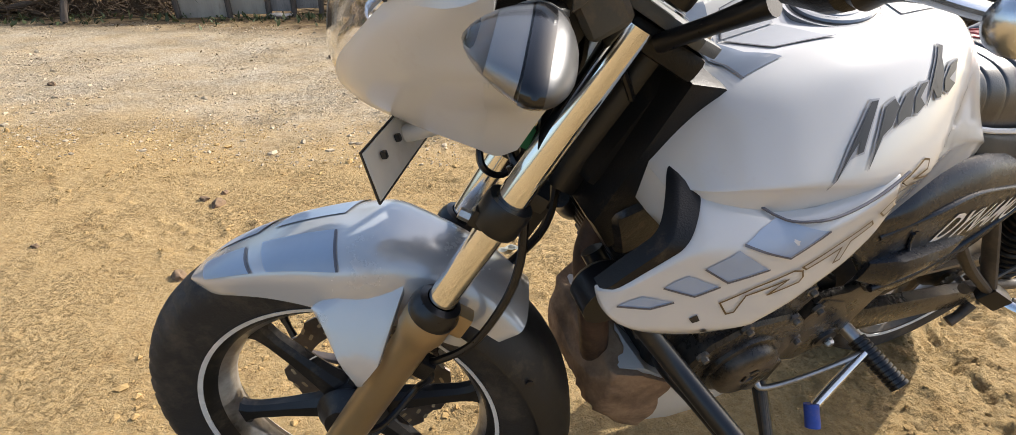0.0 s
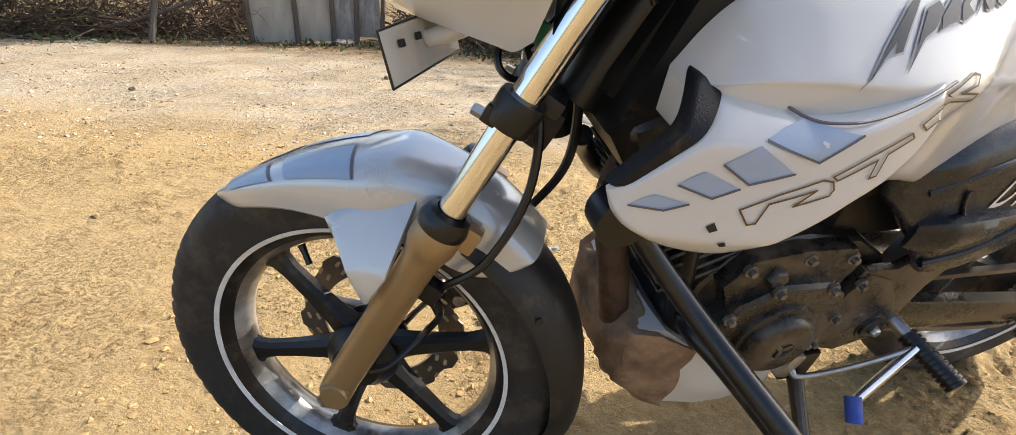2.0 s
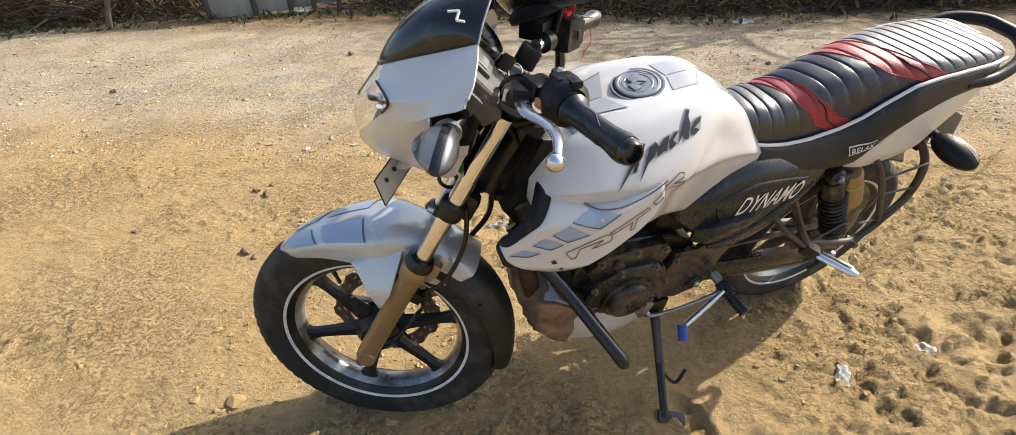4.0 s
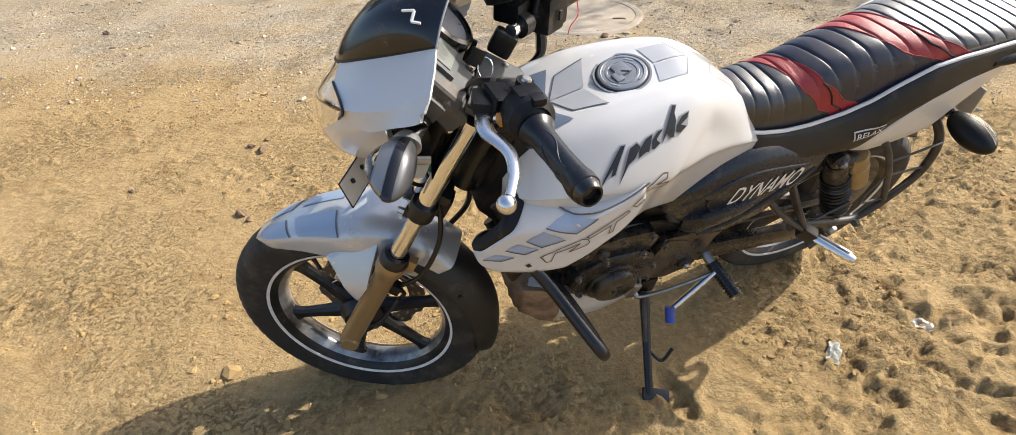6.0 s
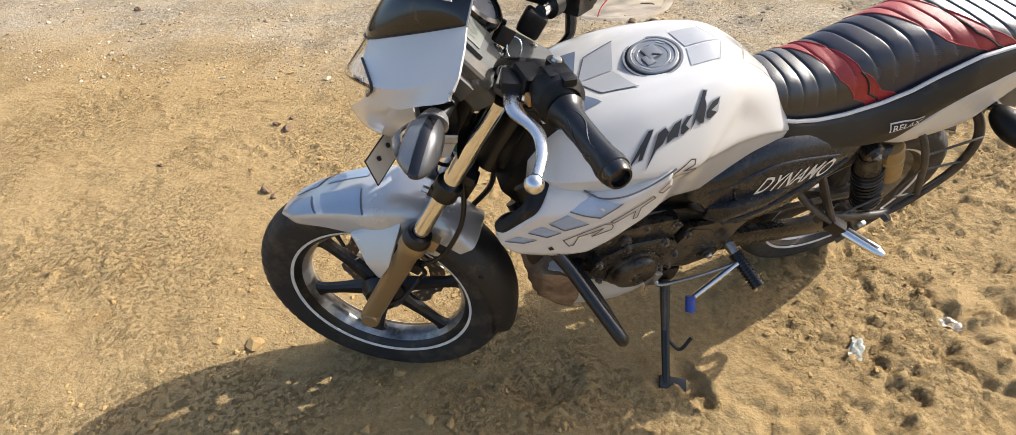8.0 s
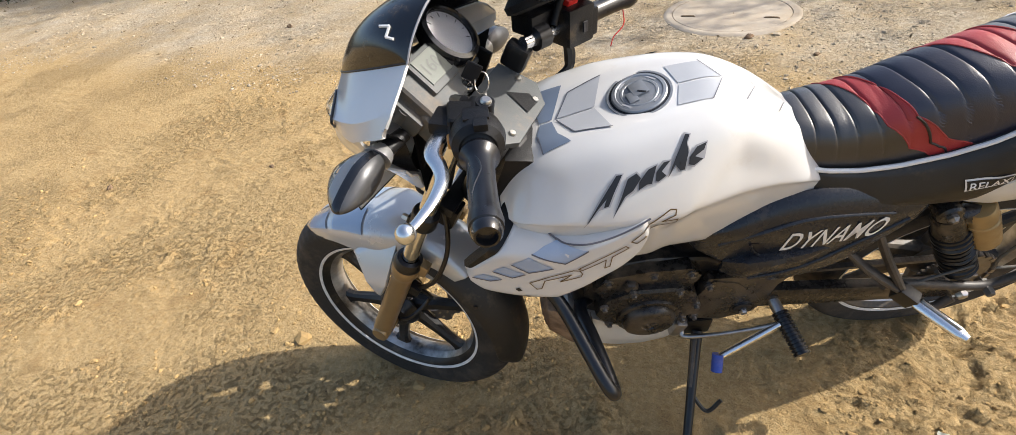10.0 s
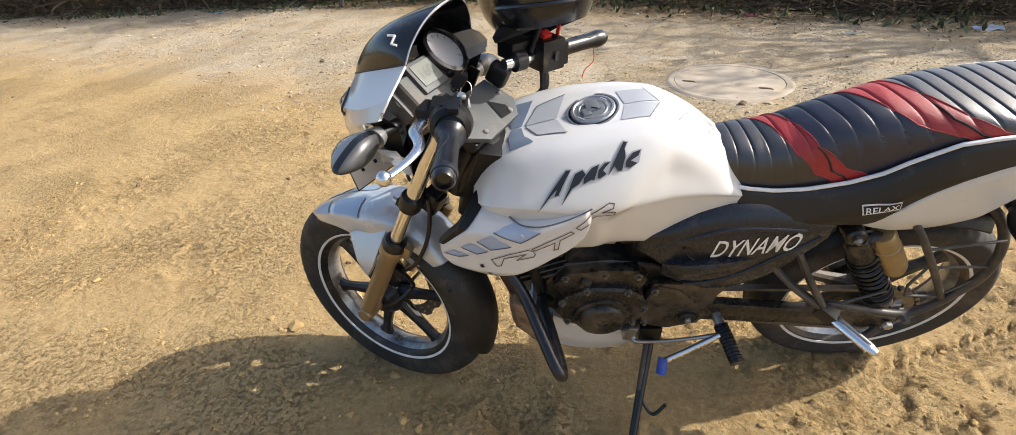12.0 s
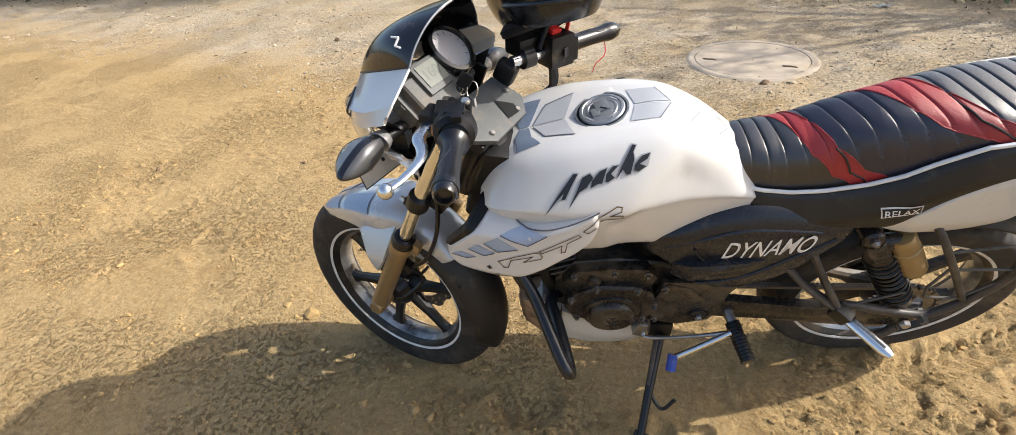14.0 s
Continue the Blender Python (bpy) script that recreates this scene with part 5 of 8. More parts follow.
l = panel(B(), SH_T, SH_B, shroud_y, 0.006, 64, 26, 0.012)
r = mirrored(l)
for side, bm in ((-1, l), (1, r)):
    sh = part("tank_shroud", bm, M_WHITE, moto, "white winged tank shroud with grey-blue decals", sharp=50)
    f = shroud_y if side < 0 else (lambda x, z: -shroud_y(x, z))
    for poly in ([(0.249, 0.704), (0.258, 0.711), (0.269, 0.718), (0.299, 0.713), (0.279, 0.704)], [(0.287, 0.730), (0.296, 0.738), (0.307, 0.745), (0.340, 0.732), (0.318, 0.721)],
                 [(0.321, 0.753), (0.335, 0.763), (0.350, 0.772), (0.387, 0.749), (0.347, 0.737)], [(0.356, 0.776), (0.376, 0.784), (0.398, 0.789), (0.444, 0.784), (0.407, 0.760)]):
        part("decal", drape(flat([poly]), f, 0.0012, 0.01), M_DECAL, sh, "grey-blue decal")
        part("decal_edge", drape(flat(outline_strip([poly[0], poly[4], poly[3]], 0.0021, False)), f, 0.0022, 0.01), M_DECAL_EDGE, sh)
    marks = [[(0.357, 0.697), (0.346, 0.712), (0.380, 0.729), (0.419, 0.743), (0.430, 0.741), (0.434, 0.733), (0.431, 0.727), (0.397, 0.717), (0.416, 0.733), (0.372, 0.719), (0.365, 0.699), (0.357, 0.697)],
             [(0.428, 0.746), (0.464, 0.765), (0.503, 0.783), (0.508, 0.778), (0.482, 0.765), (0.478, 0.744), (0.470, 0.742), (0.472, 0.760), (0.434, 0.742), (0.428, 0.746)],
             [(0.512, 0.790), (0.541, 0.812), (0.573, 0.828), (0.582, 0.826), (0.581, 0.818), (0.560, 0.812), (0.585, 0.810), (0.583, 0.803), (0.552, 0.804), (0.521, 0.784), (0.512, 0.790)]]
    over = lambda x, z: (1 if side > 0 else -1) * max(abs(shroud_y(x, z)) if x < 0.54 else 0.0, abs(tank_y(x, z)))
    for k, path in enumerate(marks):
        part("angular_mark", drape(flat(outline_strip(path, 0.0019, False)), over, 0.0018, 0.01), M_GOLDLINE, sh, "gold-brown outline of an angular sticker")
    part("shroud_seam", tube(B(), [(x, f(x, z) * 1.004, z + 0.0008) for x, z in spline(SH_T[5:], 40)], 0.0016, 6), M_DECAL_EDGE, sh, "thin dark seam along the upper edge")
    for q in ([(0.320, 0.692), (0.327, 0.697), (0.332, 0.689), (0.325, 0.686)], [(0.335, 0.675), (0.342, 0.677), (0.346, 0.671), (0.341, 0.669)]):
        part("slot", drape(flat([q]), f, 0.0012, 0.01), M_INK, sh, "small dark slot")
    cover = panel(B(), [(0.236, 0.714), (0.256, 0.740), (0.282, 0.770), (0.300, 0.790), (0.318, 0.803), (0.331, 0.801)], [(0.243, 0.712), (0.271, 0.741), (0.297, 0.766), (0.315, 0.782), (0.325, 0.790), (0.333, 0.797)], lambda x, z: shroud_y(x, z) + 0.004, 0.012, 30, 12, 0.006)
    part("duct_cover", mirrored(cover) if side > 0 else cover, M_BLACKP, sh, "black plastic duct cover")

# ---- seat ----
pipe_z = lambda x: lerp(x, [0.80, 0.85, 0.91, 0.97, 1.04, 1.09, 1.127, 1.19, 1.25, 1.32, 1.46], [0.779, 0.774, 0.769, 0.775, 0.792, 0.815, 0.845, 0.886, 0.899, 0.907, 0.915])
pipe_y = lambda x: lerp(x, [0.80, 0.86, 0.95, 1.05, 1.2, 1.3, 1.40, 1.46], [0.066, 0.080, 0.086, 0.090, 0.099, 0.102, 0.098, 0.085])
crest_z = lambda x: lerp(x, [0.80, 0.83, 0.88, 0.93, 0.98, 1.04, 1.09, 1.15, 1.25, 1.40, 1.46], [0.838, 0.842, 0.845, 0.858, 0.882, 0.905, 0.918, 0.926, 0.930, 0.934, 0.930])
skirt_z = lambda x: lerp(x, [0.80, 0.84, 0.90, 1.0, 1.08, 1.11, 1.16, 1.23, 1.31, 1.46], [0.770, 0.742, 0.722, 0.700, 0.696, 0.708, 0.772, 0.826, 0.852, 0.878])
pleat_count = lambda x: lerp(x, [0.70, 0.80, 0.94, 1.02, 1.30, 1.60], [-4.0, 0.0, 5.4, 7.9, 16.2, 25.1])     # pleats grow wider towards the tail


def seat_point(x, u, lift=0.0):
    """A point of the cushion: u from -1 at the left piping to 1 at the right."""
    a = abs(u)
    y = pipe_y(x) * (math.sin(u * 1.45) / math.sin(1.45))
    z = pipe_z(x) + (crest_z(x) - pipe_z(x)) * (1 - a ** 2.7)
    t = abs(u - 0.6)
    ph = pleat_count(x - lerp(x, [0.82, 0.90, 1.0, 1.1, 1.4], [0.006, 0.018, 0.042, 0.048, 0.044]) * (0.5 * t + 0.25 * t * t)) % 1.0
    puff = (0.0044 * (1 - abs(2 * ph - 1) ** 12) + 0.0010 * (1 - abs(2 * ph - 1) ** 2)) * (1 - a ** 10)
    return (x, y, z + puff + lift)


xs = np.linspace(0.803, 1.455, 560)
US = np.unique(np.r_[np.linspace(-1, 1, 65), np.linspace(-1, -0.85, 12)])
BANDS = [(0.905, 0.940), (1.065, 1.140)]       # the red chevrons' ends where the cushion is not swept
SPAN_U = [-1.0, -0.97, -0.90, -0.60, -0.30, 0.0, 0.30, 0.60]
EDGES = [[1.014, 1.006, 0.976, 0.934, 0.918, 0.906, 0.888, 0.870], [1.070, 1.060, 1.026, 0.972, 0.954, 0.941, 0.922, 0.906],
         [1.210, 1.202, 1.186, 1.122, 1.088, 1.063, 1.038, 1.015], [1.272, 1.262, 1.249, 1.204, 1.170, 1.140, 1.114, 1.092]]


def swept(s, u):
    """Where the cushion's line s runs at u: diagonal bands that meet right of the middle."""
    q = u if u < 0.6 else 1.2 - u
    return lerp(s, [0.803, *BANDS[0], *BANDS[1], 1.455], [0.803, *(lerp(q, SPAN_U, e) for e in EDGES), 1.455])


def seat_zone(s, u):
    for n_, (a, b) in enumerate(BANDS):
        if a < s < b:
            return ("red", 2 * n_ + (u > 0.6))
    return ("navy", 0) if BANDS[0][1] <= s <= BANDS[1][0] else ("seat", 0)


where = {}
xs = np.unique(np.r_[xs, [q for b in BANDS for q in b]])
pts = [[seat_point(swept(s, u), u) for u in US] for s in xs]
for i in range(len(xs) - 1):
    for j in range(len(US) - 1):
        key = seat_zone((xs[i] + xs[i + 1]) / 2, (US[j] + US[j + 1]) / 2)
        where.setdefault(key, []).append([pts[i][j], pts[i + 1][j], pts[i + 1][j + 1], pts[i][j + 1]])


def from_faces(faces):
    bm = B()
    for f in faces:
        bm.faces.new([bm.verts.new(q) for q in f])
    bmesh.ops.remove_doubles(bm, verts=bm.verts[:], dist=1e-6)
    bmesh.ops.recalc_face_normals(bm, faces=bm.faces[:])
    return bm


def face_up(bm):
    up = sum(f.normal.z * f.calc_area() for f in bm.faces)
    if up < 0:
        bmesh.ops.reverse_faces(bm, faces=bm.faces[:])
    return bm


seat = part("seat", face_up(from_faces(where[("seat", 0)])), M_VINYL, moto, "pleated black vinyl seat with red chevrons and white piping", sharp=75)
part("middle_cushion", face_up(from_faces(where[("navy", 0)])), M_NAVY, seat, "pleated dark navy vinyl", sharp=75)
for k in where:
    if k[0] == "red":
        part("red_chevron", face_up(from_faces(where[k])), M_RED, seat, "red perforated vinyl chevron", sharp=75)
for (lo, hi), u0 in ((BANDS[0], -0.60), (BANDS[1], -0.10)):
    # the black seam that parts each chevron, and the ridges along its rims
    path = [seat_point(swept(lo + (hi - lo) * (0.95 - 0.55 * (u0 - u) / (1 + u0)), u), u, 0.0012) for u in np.linspace(u0, -0.995, 30)]
    part("seam", tube(B(), path, 0.0022, 6), M_SKIRT, seat, "black seam")
    for edge_s in (lo, hi):
        part("seam", tube(B(), [seat_point(swept(edge_s, u), u, 0.0006) for u in np.linspace(0.6, -0.995, 50)], 0.0013, 6), M_RED, seat, "raised red seam")
for s in (-1, 1):
    f = lambda x, z: s * (pipe_y(x) + 0.008 + 0.034 * min(1.0, max(0.0, pipe_z(x) - z) / 0.06) ** 0.8 * lerp(x, [0.8, 0.95, 1.1, 1.3], [0.8, 1.0, 1.0, 0.6]))
    xs_ = np.linspace(0.803, 1.455, 14)
    part("seat_skirt", panel(B(), [(x, pipe_z(x)) for x in xs_], [(x, skirt_z(x)) for x in xs_], f, 0.006, 60, 10, 0.010), M_SKIRT, seat, "plain black vinyl seat side", sharp=60)
    part("piping", tube(B(), [(x, s * (pipe_y(x) + 0.008), pipe_z(x) + 0.001) for x in np.linspace(0.806, 1.455, 60)], 0.0042, 8), M_PIPING, seat, "white piping")
    if s < 0:
        part("maker_tag", drape(flat([[(1.070, 0.738), (1.133, 0.754), (1.128, 0.776), (1.064, 0.760)]]), f, 0.0014, 0.008), M_LETTER, seat, "small white woven tag")
        part("tag_field", drape(flat([[(1.0715, 0.7415), (1.1305, 0.7565), (1.1265, 0.773), (1.0665, 0.758)]]), f, 0.0024, 0.008), M_SKIRT, seat)
        part("tag_word", drape(words("RELAX", (1.0745, 0.7435), (0.0535, 0.0136), (-0.0035, 0.0125), 0.02, 0.01), f, 0.0036, 0.008), M_LETTER, seat)
bm = B()
rows = []
for u in np.linspace(-1, 1, 21):
    x, y, z = seat_point(0.806, u)
    rows.append([(x, y, z), (x - 0.012, y * 0.98, z - 0.012), (x - 0.014, y * 0.96, z - 0.05), (x + 0.03, y * 0.9, 0.745)])
add_grid(bm, rows)
bmesh.ops.recalc_face_normals(bm, faces=bm.faces[:])
part("seat_nose", bm, M_VINYL, seat)

# ---- tail and side panels ----
TAIL_T = [(1.088, 0.705), (1.104, 0.712), (1.133, 0.750), (1.18, 0.800), (1.26, 0.840), (1.36, 0.866), (1.49, 0.882)]
TAIL_B = [(1.086, 0.700), (1.112, 0.686), (1.165, 0.675), (1.225, 0.671), (1.280, 0.690), (1.350, 0.742), (1.490, 0.845)]
tail_y = lambda x, z: -(lerp(x, [1.08, 1.15, 1.3, 1.5], [0.126, 0.136, 0.128, 0.085]) - 0.5 * max(0, 0.72 - z) ** 1.2)
pair("tail_cowl", panel(B(), TAIL_T, TAIL_B, tail_y, 0.005, 40, 14, 0.010), M_CREAM, moto, "creamy white tail cowl")
PN_T = [(0.640, 0.676), (0.690, 0.702), (0.761, 0.732), (0.847, 0.748), (0.945, 0.738), (1.000, 0.720), (1.056, 0.694)]
PN_B = [(0.645, 0.640), (0.688, 0.606), (0.748, 0.548), (0.815, 0.490), (0.905, 0.512), (0.975, 0.580), (1.058, 0.688)]
pan_y = lambda x, z: -(0.128 + lerp(x, [0.64, 0.72, 0.85, 0.97, 1.06], [0.0, 0.014, 0.018, 0.010, -0.004]) - 0.45 * max(0, z - 0.69) - 0.12 * max(0, 0.55 - z))
pl = panel(B(), PN_T, PN_B, pan_y, 0.006, 48, 18, 0.012)
pr = mirrored(pl)
for side, bm in ((-1, pl), (1, pr)):
    sp = part("side_panel", bm, M_PANEL, moto, "dark grey side panel with white lettering and a scoop fin", sharp=50)
    f = pan_y if side < 0 else (lambda x, z: -pan_y(x, z))
    if side < 0:
        part("lettering", drape(words("DYNAMO", (0.805, 0.630), (0.172, 0.010), (-0.002, 0.054), 0.06, 0.008), f, 0.0014, 0.02), M_LETTER, sp, "white lettering")
    bm = B()
    rings = []
    for t in np.linspace(0, 1, 22):
        x, z = 0.706 + 0.190 * t, 0.588 + 0.028 * t
        h = 0.033 * min(1.0, 0.55 + 3.0 * t) * (1 - t) ** 0.6 + 0.0015
        d = 0.026 * min(1.0, 0.15 + t / 0.22) * (1 - t ** 2.2) + 0.001
        y = f(x, z)
        sg = -1 if side < 0 else 1
        rings.append([(x, y + sg * d * a, z + h * b) for a, b in ((-0.5, -1), (0.25, -1.0), (0.75, -0.75), (1.0, -0.1), (1.0, 0.55), (0.7, 0.9), (-0.5, 1))])
    loft(bm, rings)
    bmesh.ops.recalc_face_normals(bm, faces=bm.faces[:])
    part("scoop_fin", bm, M_PANEL, sp)
    bm = drape(flat([[(0.742, 0.660), (0.756, 0.660), (0.796, 0.614), (0.776, 0.612)]]), f, 0.001, 0.02)
    part("scoop_mouth", bm, M_INK, sp, "dark scoop opening")
    part("scoop_rim", tube(B(), [(x, f(x, z) + (-0.002 if side < 0 else 0.002), z) for x, z in ((0.742, 0.660), (0.752, 0.640), (0.764, 0.624), (0.778, 0.613))], 0.0026, 8, 12), M_PANEL, sp)
    part("scoop_slit", drape(flat([[(0.824, 0.578), (0.846, 0.583), (0.866, 0.568), (0.850, 0.566)]]), f, 0.001, 0.02), M_INK, sp, "narrow dark slit")
    part("panel_fold", tube(B(), [(x, f(x, z) + (0.002 if side < 0 else -0.002), z) for x, z in ((0.690, 0.655), (0.760, 0.690), (0.830, 0.706), (0.900, 0.704), (0.980, 0.694))], 0.0055, 10, 24), M_PANEL, sp)
    part("panel_keel", tube(B(), [(x, f(x, z) + (0.001 if side < 0 else -0.001), z) for x, z in ((0.770, 0.528), (0.830, 0.545), (0.890, 0.575), (0.950, 0.622), (1.020, 0.668))], 0.0060, 10, 24), M_PANEL, sp)
part("frame_cover", slab(B(), [(0.60, 0.700), (0.70, 0.735), (0.79, 0.762), (0.92, 0.745), (1.06, 0.700), (1.06, 0.660), (0.90, 0.640), (0.62, 0.620)], -0.098, 0.098, 0.010, 2), M_BLACKP, moto, "black frame cover under the tank and seat")


# ---- headlight nacelle, turning with the steering ----
def shell(rows, off_rows, flip=False):
    bm = B()
    o, q = add_grid(bm, rows, flip=flip), add_grid(bm, off_rows, flip=not flip)
    eo, ei = edge(o), edge(q)
    for i in range(len(eo)):
        k = (i + 1) % len(eo)
        bm.faces.new((eo[i], ei[i], ei[k], eo[k]))
    bmesh.ops.remove_doubles(bm, verts=bm.verts[:], dist=1e-5)
    bmesh.ops.recalc_face_normals(bm, faces=bm.faces[:])
    return bm


def thick(rows, th):
    """A skin through rows of points, th thick towards the machine's middle."""
    g = np.array(rows, float)
    n_ = np.cross(np.gradient(g, axis=0), np.gradient(g, axis=1))
    n_ /= np.maximum(np.linalg.norm(n_, axis=-1, keepdims=True), 1e-9)
    inward = np.array([0.22, 0.0, 0.92]) - g
    n_ *= np.where((n_ * inward).sum(-1, keepdims=True) < 0, -1.0, 1.0)
    return shell(g, g + n_ * th)


def strip(lines, m, n, bend=True):
    """A grid through several lines, each taken in m even steps; n rows in all, in a smooth sweep or straight from line to line."""
    ls = np.array([resample(spline(q, 24), m) if len(q) > 2 else resample(q, m) for q in lines])
    cols = [spline(ls[:, k], n) if bend else resample(ls[:, k], n) for k in range(m)]
    return np.stack(cols, 1)


def other(rows):
    return np.array(rows) * np.array([1.0, -1.0, 1.0])


# lines of the left half, from the nose to the rear: at the screen's foot, along the crease, below it, and down to the chin
LENS_LINE = [(0.088, -0.066, 0.979), (0.078, -0.078, 0.952), (0.115, -0.146, 0.945), (0.098, -0.128, 0.918), (0.070, -0.104, 0.890), (0.032, -0.060, 0.848), (0.024, -0.026, 0.812)]
FOOT = [(0.088, -0.066, 0.979), (0.130, -0.088, 0.996), (0.190, -0.104, 1.016), (0.251, -0.116, 1.036)]
HALF = [(0.078, -0.078, 0.952), (0.128, -0.112, 0.972), (0.190, -0.134, 0.992), (0.254, -0.146, 1.020)]
CREASE = [(0.115, -0.146, 0.945), (0.150, -0.160, 0.952), (0.190, -0.172, 0.966), (0.253, -0.180, 0.996)]
UNDER = [(0.098, -0.128, 0.918), (0.128, -0.150, 0.920), (0.158, -0.168, 0.925), (0.196, -0.184, 0.944), (0.228, -0.193, 0.957), (0.247, -0.195, 0.968)]
for side in (-1, 1):
    flip_ = (lambda g: g) if side < 0 else other
    upper = np.concatenate([strip([FOOT, HALF, CREASE], 26, 14, False), strip([CREASE, UNDER], 26, 7, False)[1:]])
    # the brow's rear corner is rounded off
    for r_ in range(len(upper)):
        upper[r_, -1, 0] -= 0.006 * max(0, r_ - 14) / 5
    ob = part("headlight_cowl", thick(flip_(upper), 0.004), M_WHITE, moto, "white headlight cowl", True, 24)
    if side < 0:
        head = ob
    front_lines = [UNDER[:3] + [(0.184, -0.179, 0.938)], [LENS_LINE[4], (0.100, -0.128, 0.892), (0.182, -0.160, 0.893)], [LENS_LINE[5], (0.075, -0.098, 0.852), (0.182, -0.149, 0.868)], [LENS_LINE[6], (0.070, -0.070, 0.812), (0.180, -0.106, 0.824)], [(0.052, -0.016, 0.792), (0.092, -0.050, 0.790), (0.178, -0.074, 0.776)]]
    part("cowl_front", thick(flip_(strip(front_lines, 20, 24)), 0.004), M_WHITE, head, "white lower half of the headlight cowl", True, 45)
    chin_lines = [[(0.178, -0.148, 0.868), (0.215, -0.160, 0.878), (0.245, -0.172, 0.889)], [(0.178, -0.130, 0.847), (0.212, -0.142, 0.856), (0.240, -0.153, 0.866)], [(0.178, -0.105, 0.824), (0.205, -0.113, 0.828), (0.230, -0.124, 0.842)], [(0.176, -0.074, 0.776), (0.192, -0.078, 0.775), (0.210, -0.088, 0.788)]]
    part("cowl_chin", thick(flip_(strip(chin_lines, 18, 18)), 0.004), M_WHITE, head, "white lower edge of the cowl", True, 45)
part("chin_floor", loft(B(), [[(x, -w, z + 0.006), (x, -w * 0.5, z), (x, w * 0.5, z), (x, w, z + 0.006), (x, w * 0.5, z + 0.014), (x, -w * 0.5, z + 0.014)] for x, w, z in ((0.052, 0.014, 0.790), (0.090, 0.048, 0.788), (0.150, 0.067, 0.778), (0.186, 0.075, 0.773), (0.206, 0.084, 0.786))]), M_WHITE, head, "", True)
# the lens from side to side, bulging forward in the middle
nose = [(0.062, 0.0, 0.958), (0.040, 0.0, 0.930), (0.022, 0.0, 0.905), (0.012, 0.0, 0.880), (0.008, 0.0, 0.850), (0.010, 0.0, 0.825), (0.018, 0.0, 0.806)]
lens_rows = []
for k in np.linspace(0, 6, 25):
    i_ = min(int(k), 5)
    e_, c_ = (np.array(q[i_]) * (1 - k + i_) + np.array(q[i_ + 1]) * (k - i_) for q in (LENS_LINE, nose))
    row = []
    for t in np.linspace(-1, 1, 25):
        p = c_ + (e_ - c_) * abs(t)
        p[0] = c_[0] + (e_[0] - c_[0]) * abs(t) ** 2.2
        p[1] *= -math.copysign(1, t) if t > 0 else 1
        row.append(p)
    lens_rows.append(row)
lens_rows = np.array(lens_rows)
part("headlight_lens", thick(lens_rows + np.array([0.001, 0, 0]), 0.004), M_GLASS, head, "clear headlight lens", True, 60)
bm = B()
deep = np.linspace(0, 1, 25)
add_grid(bm, [[(p[0] + 0.016 + 0.045 * math.sin(math.pi * deep[i]) * math.sin(math.pi * deep[j]) + 0.003 * ((i // 3 + j // 3) % 2), p[1] * 0.95, p[2] * 0.97 + 0.027) for j, p in enumerate(row)] for i, row in enumerate(lens_rows)])
part("reflector", bm, M_REFL, head, "faceted silver reflector", True, 20)
bm = B()
bmesh.ops.create_uvsphere(bm, u_segments=16, v_segments=10, radius=0.014, matrix=Matrix.Translation((0.058, 0.0, 0.885)))
part("bulb", bm, M_GLASS, head, "", True)
for side in (-1, 1):
    part("lens_border", tube(B(), [(x - 0.001, -side * y * 1.005, z) for x, y, z in LENS_LINE[1:4]], 0.0022, 6, 20), M_INK, head, "thin dark border of the lens", True)
# the dark lining and back of the nacelle
bm = B()
lining = [[(0.185, -0.160, 0.932), (0.238, -0.180, 0.962)], [(0.180, -0.136, 0.905), (0.238, -0.146, 0.925)], [(0.180, -0.128, 0.868), (0.238, -0.138, 0.880)], [(0.180, -0.084, 0.815), (0.218, -0.100, 0.832)]]
for side in (-1, 1):
    add_grid(bm, strip(lining, 10, 12) if side < 0 else other(strip(lining, 10, 12)))
add_grid(bm, [[(0.228, y, z) for y in np.linspace(-0.110, 0.110, 12)] for z in np.linspace(0.80, 0.985, 10)])
part("nacelle_lining", bm, M_BLACKP, head, "black inner lining", True)
RIM_LINE = [(0.276, 0.0, 1.121), (0.274, -0.040, 1.115), (0.266, -0.075, 1.096), (0.257, -0.102, 1.066), (0.251, -0.117, 1.036)]
SEAT_LINE = [(0.060, 0.0, 0.960), (0.068, -0.034, 0.968), *FOOT]


def screen_rows(off=0.0):
    """The flyscreen's skin, from its foot on the cowl to its rim, left to right."""
    lo_, hi_ = resample(spline(SEAT_LINE, 40), 22), resample(spline(RIM_LINE, 40), 22)
    rows = []
    for k in np.linspace(0, 1, 20):
        row = []
        for u in range(22):
            a = u / 21
            p = lo_[u] * (1 - k) + hi_[u] * k
            p = p + np.array([-0.55, -0.30 * a, 0.80]) * 0.034 * math.sin(math.pi * k ** 0.85) * (1 - a ** 2.5)
            row.append(p + np.array([0.5, 0.25 * a, -0.75]) * off)
        rows.append([q * np.array([1, -1, 1]) for q in row[:0:-1]] + row)
    return rows


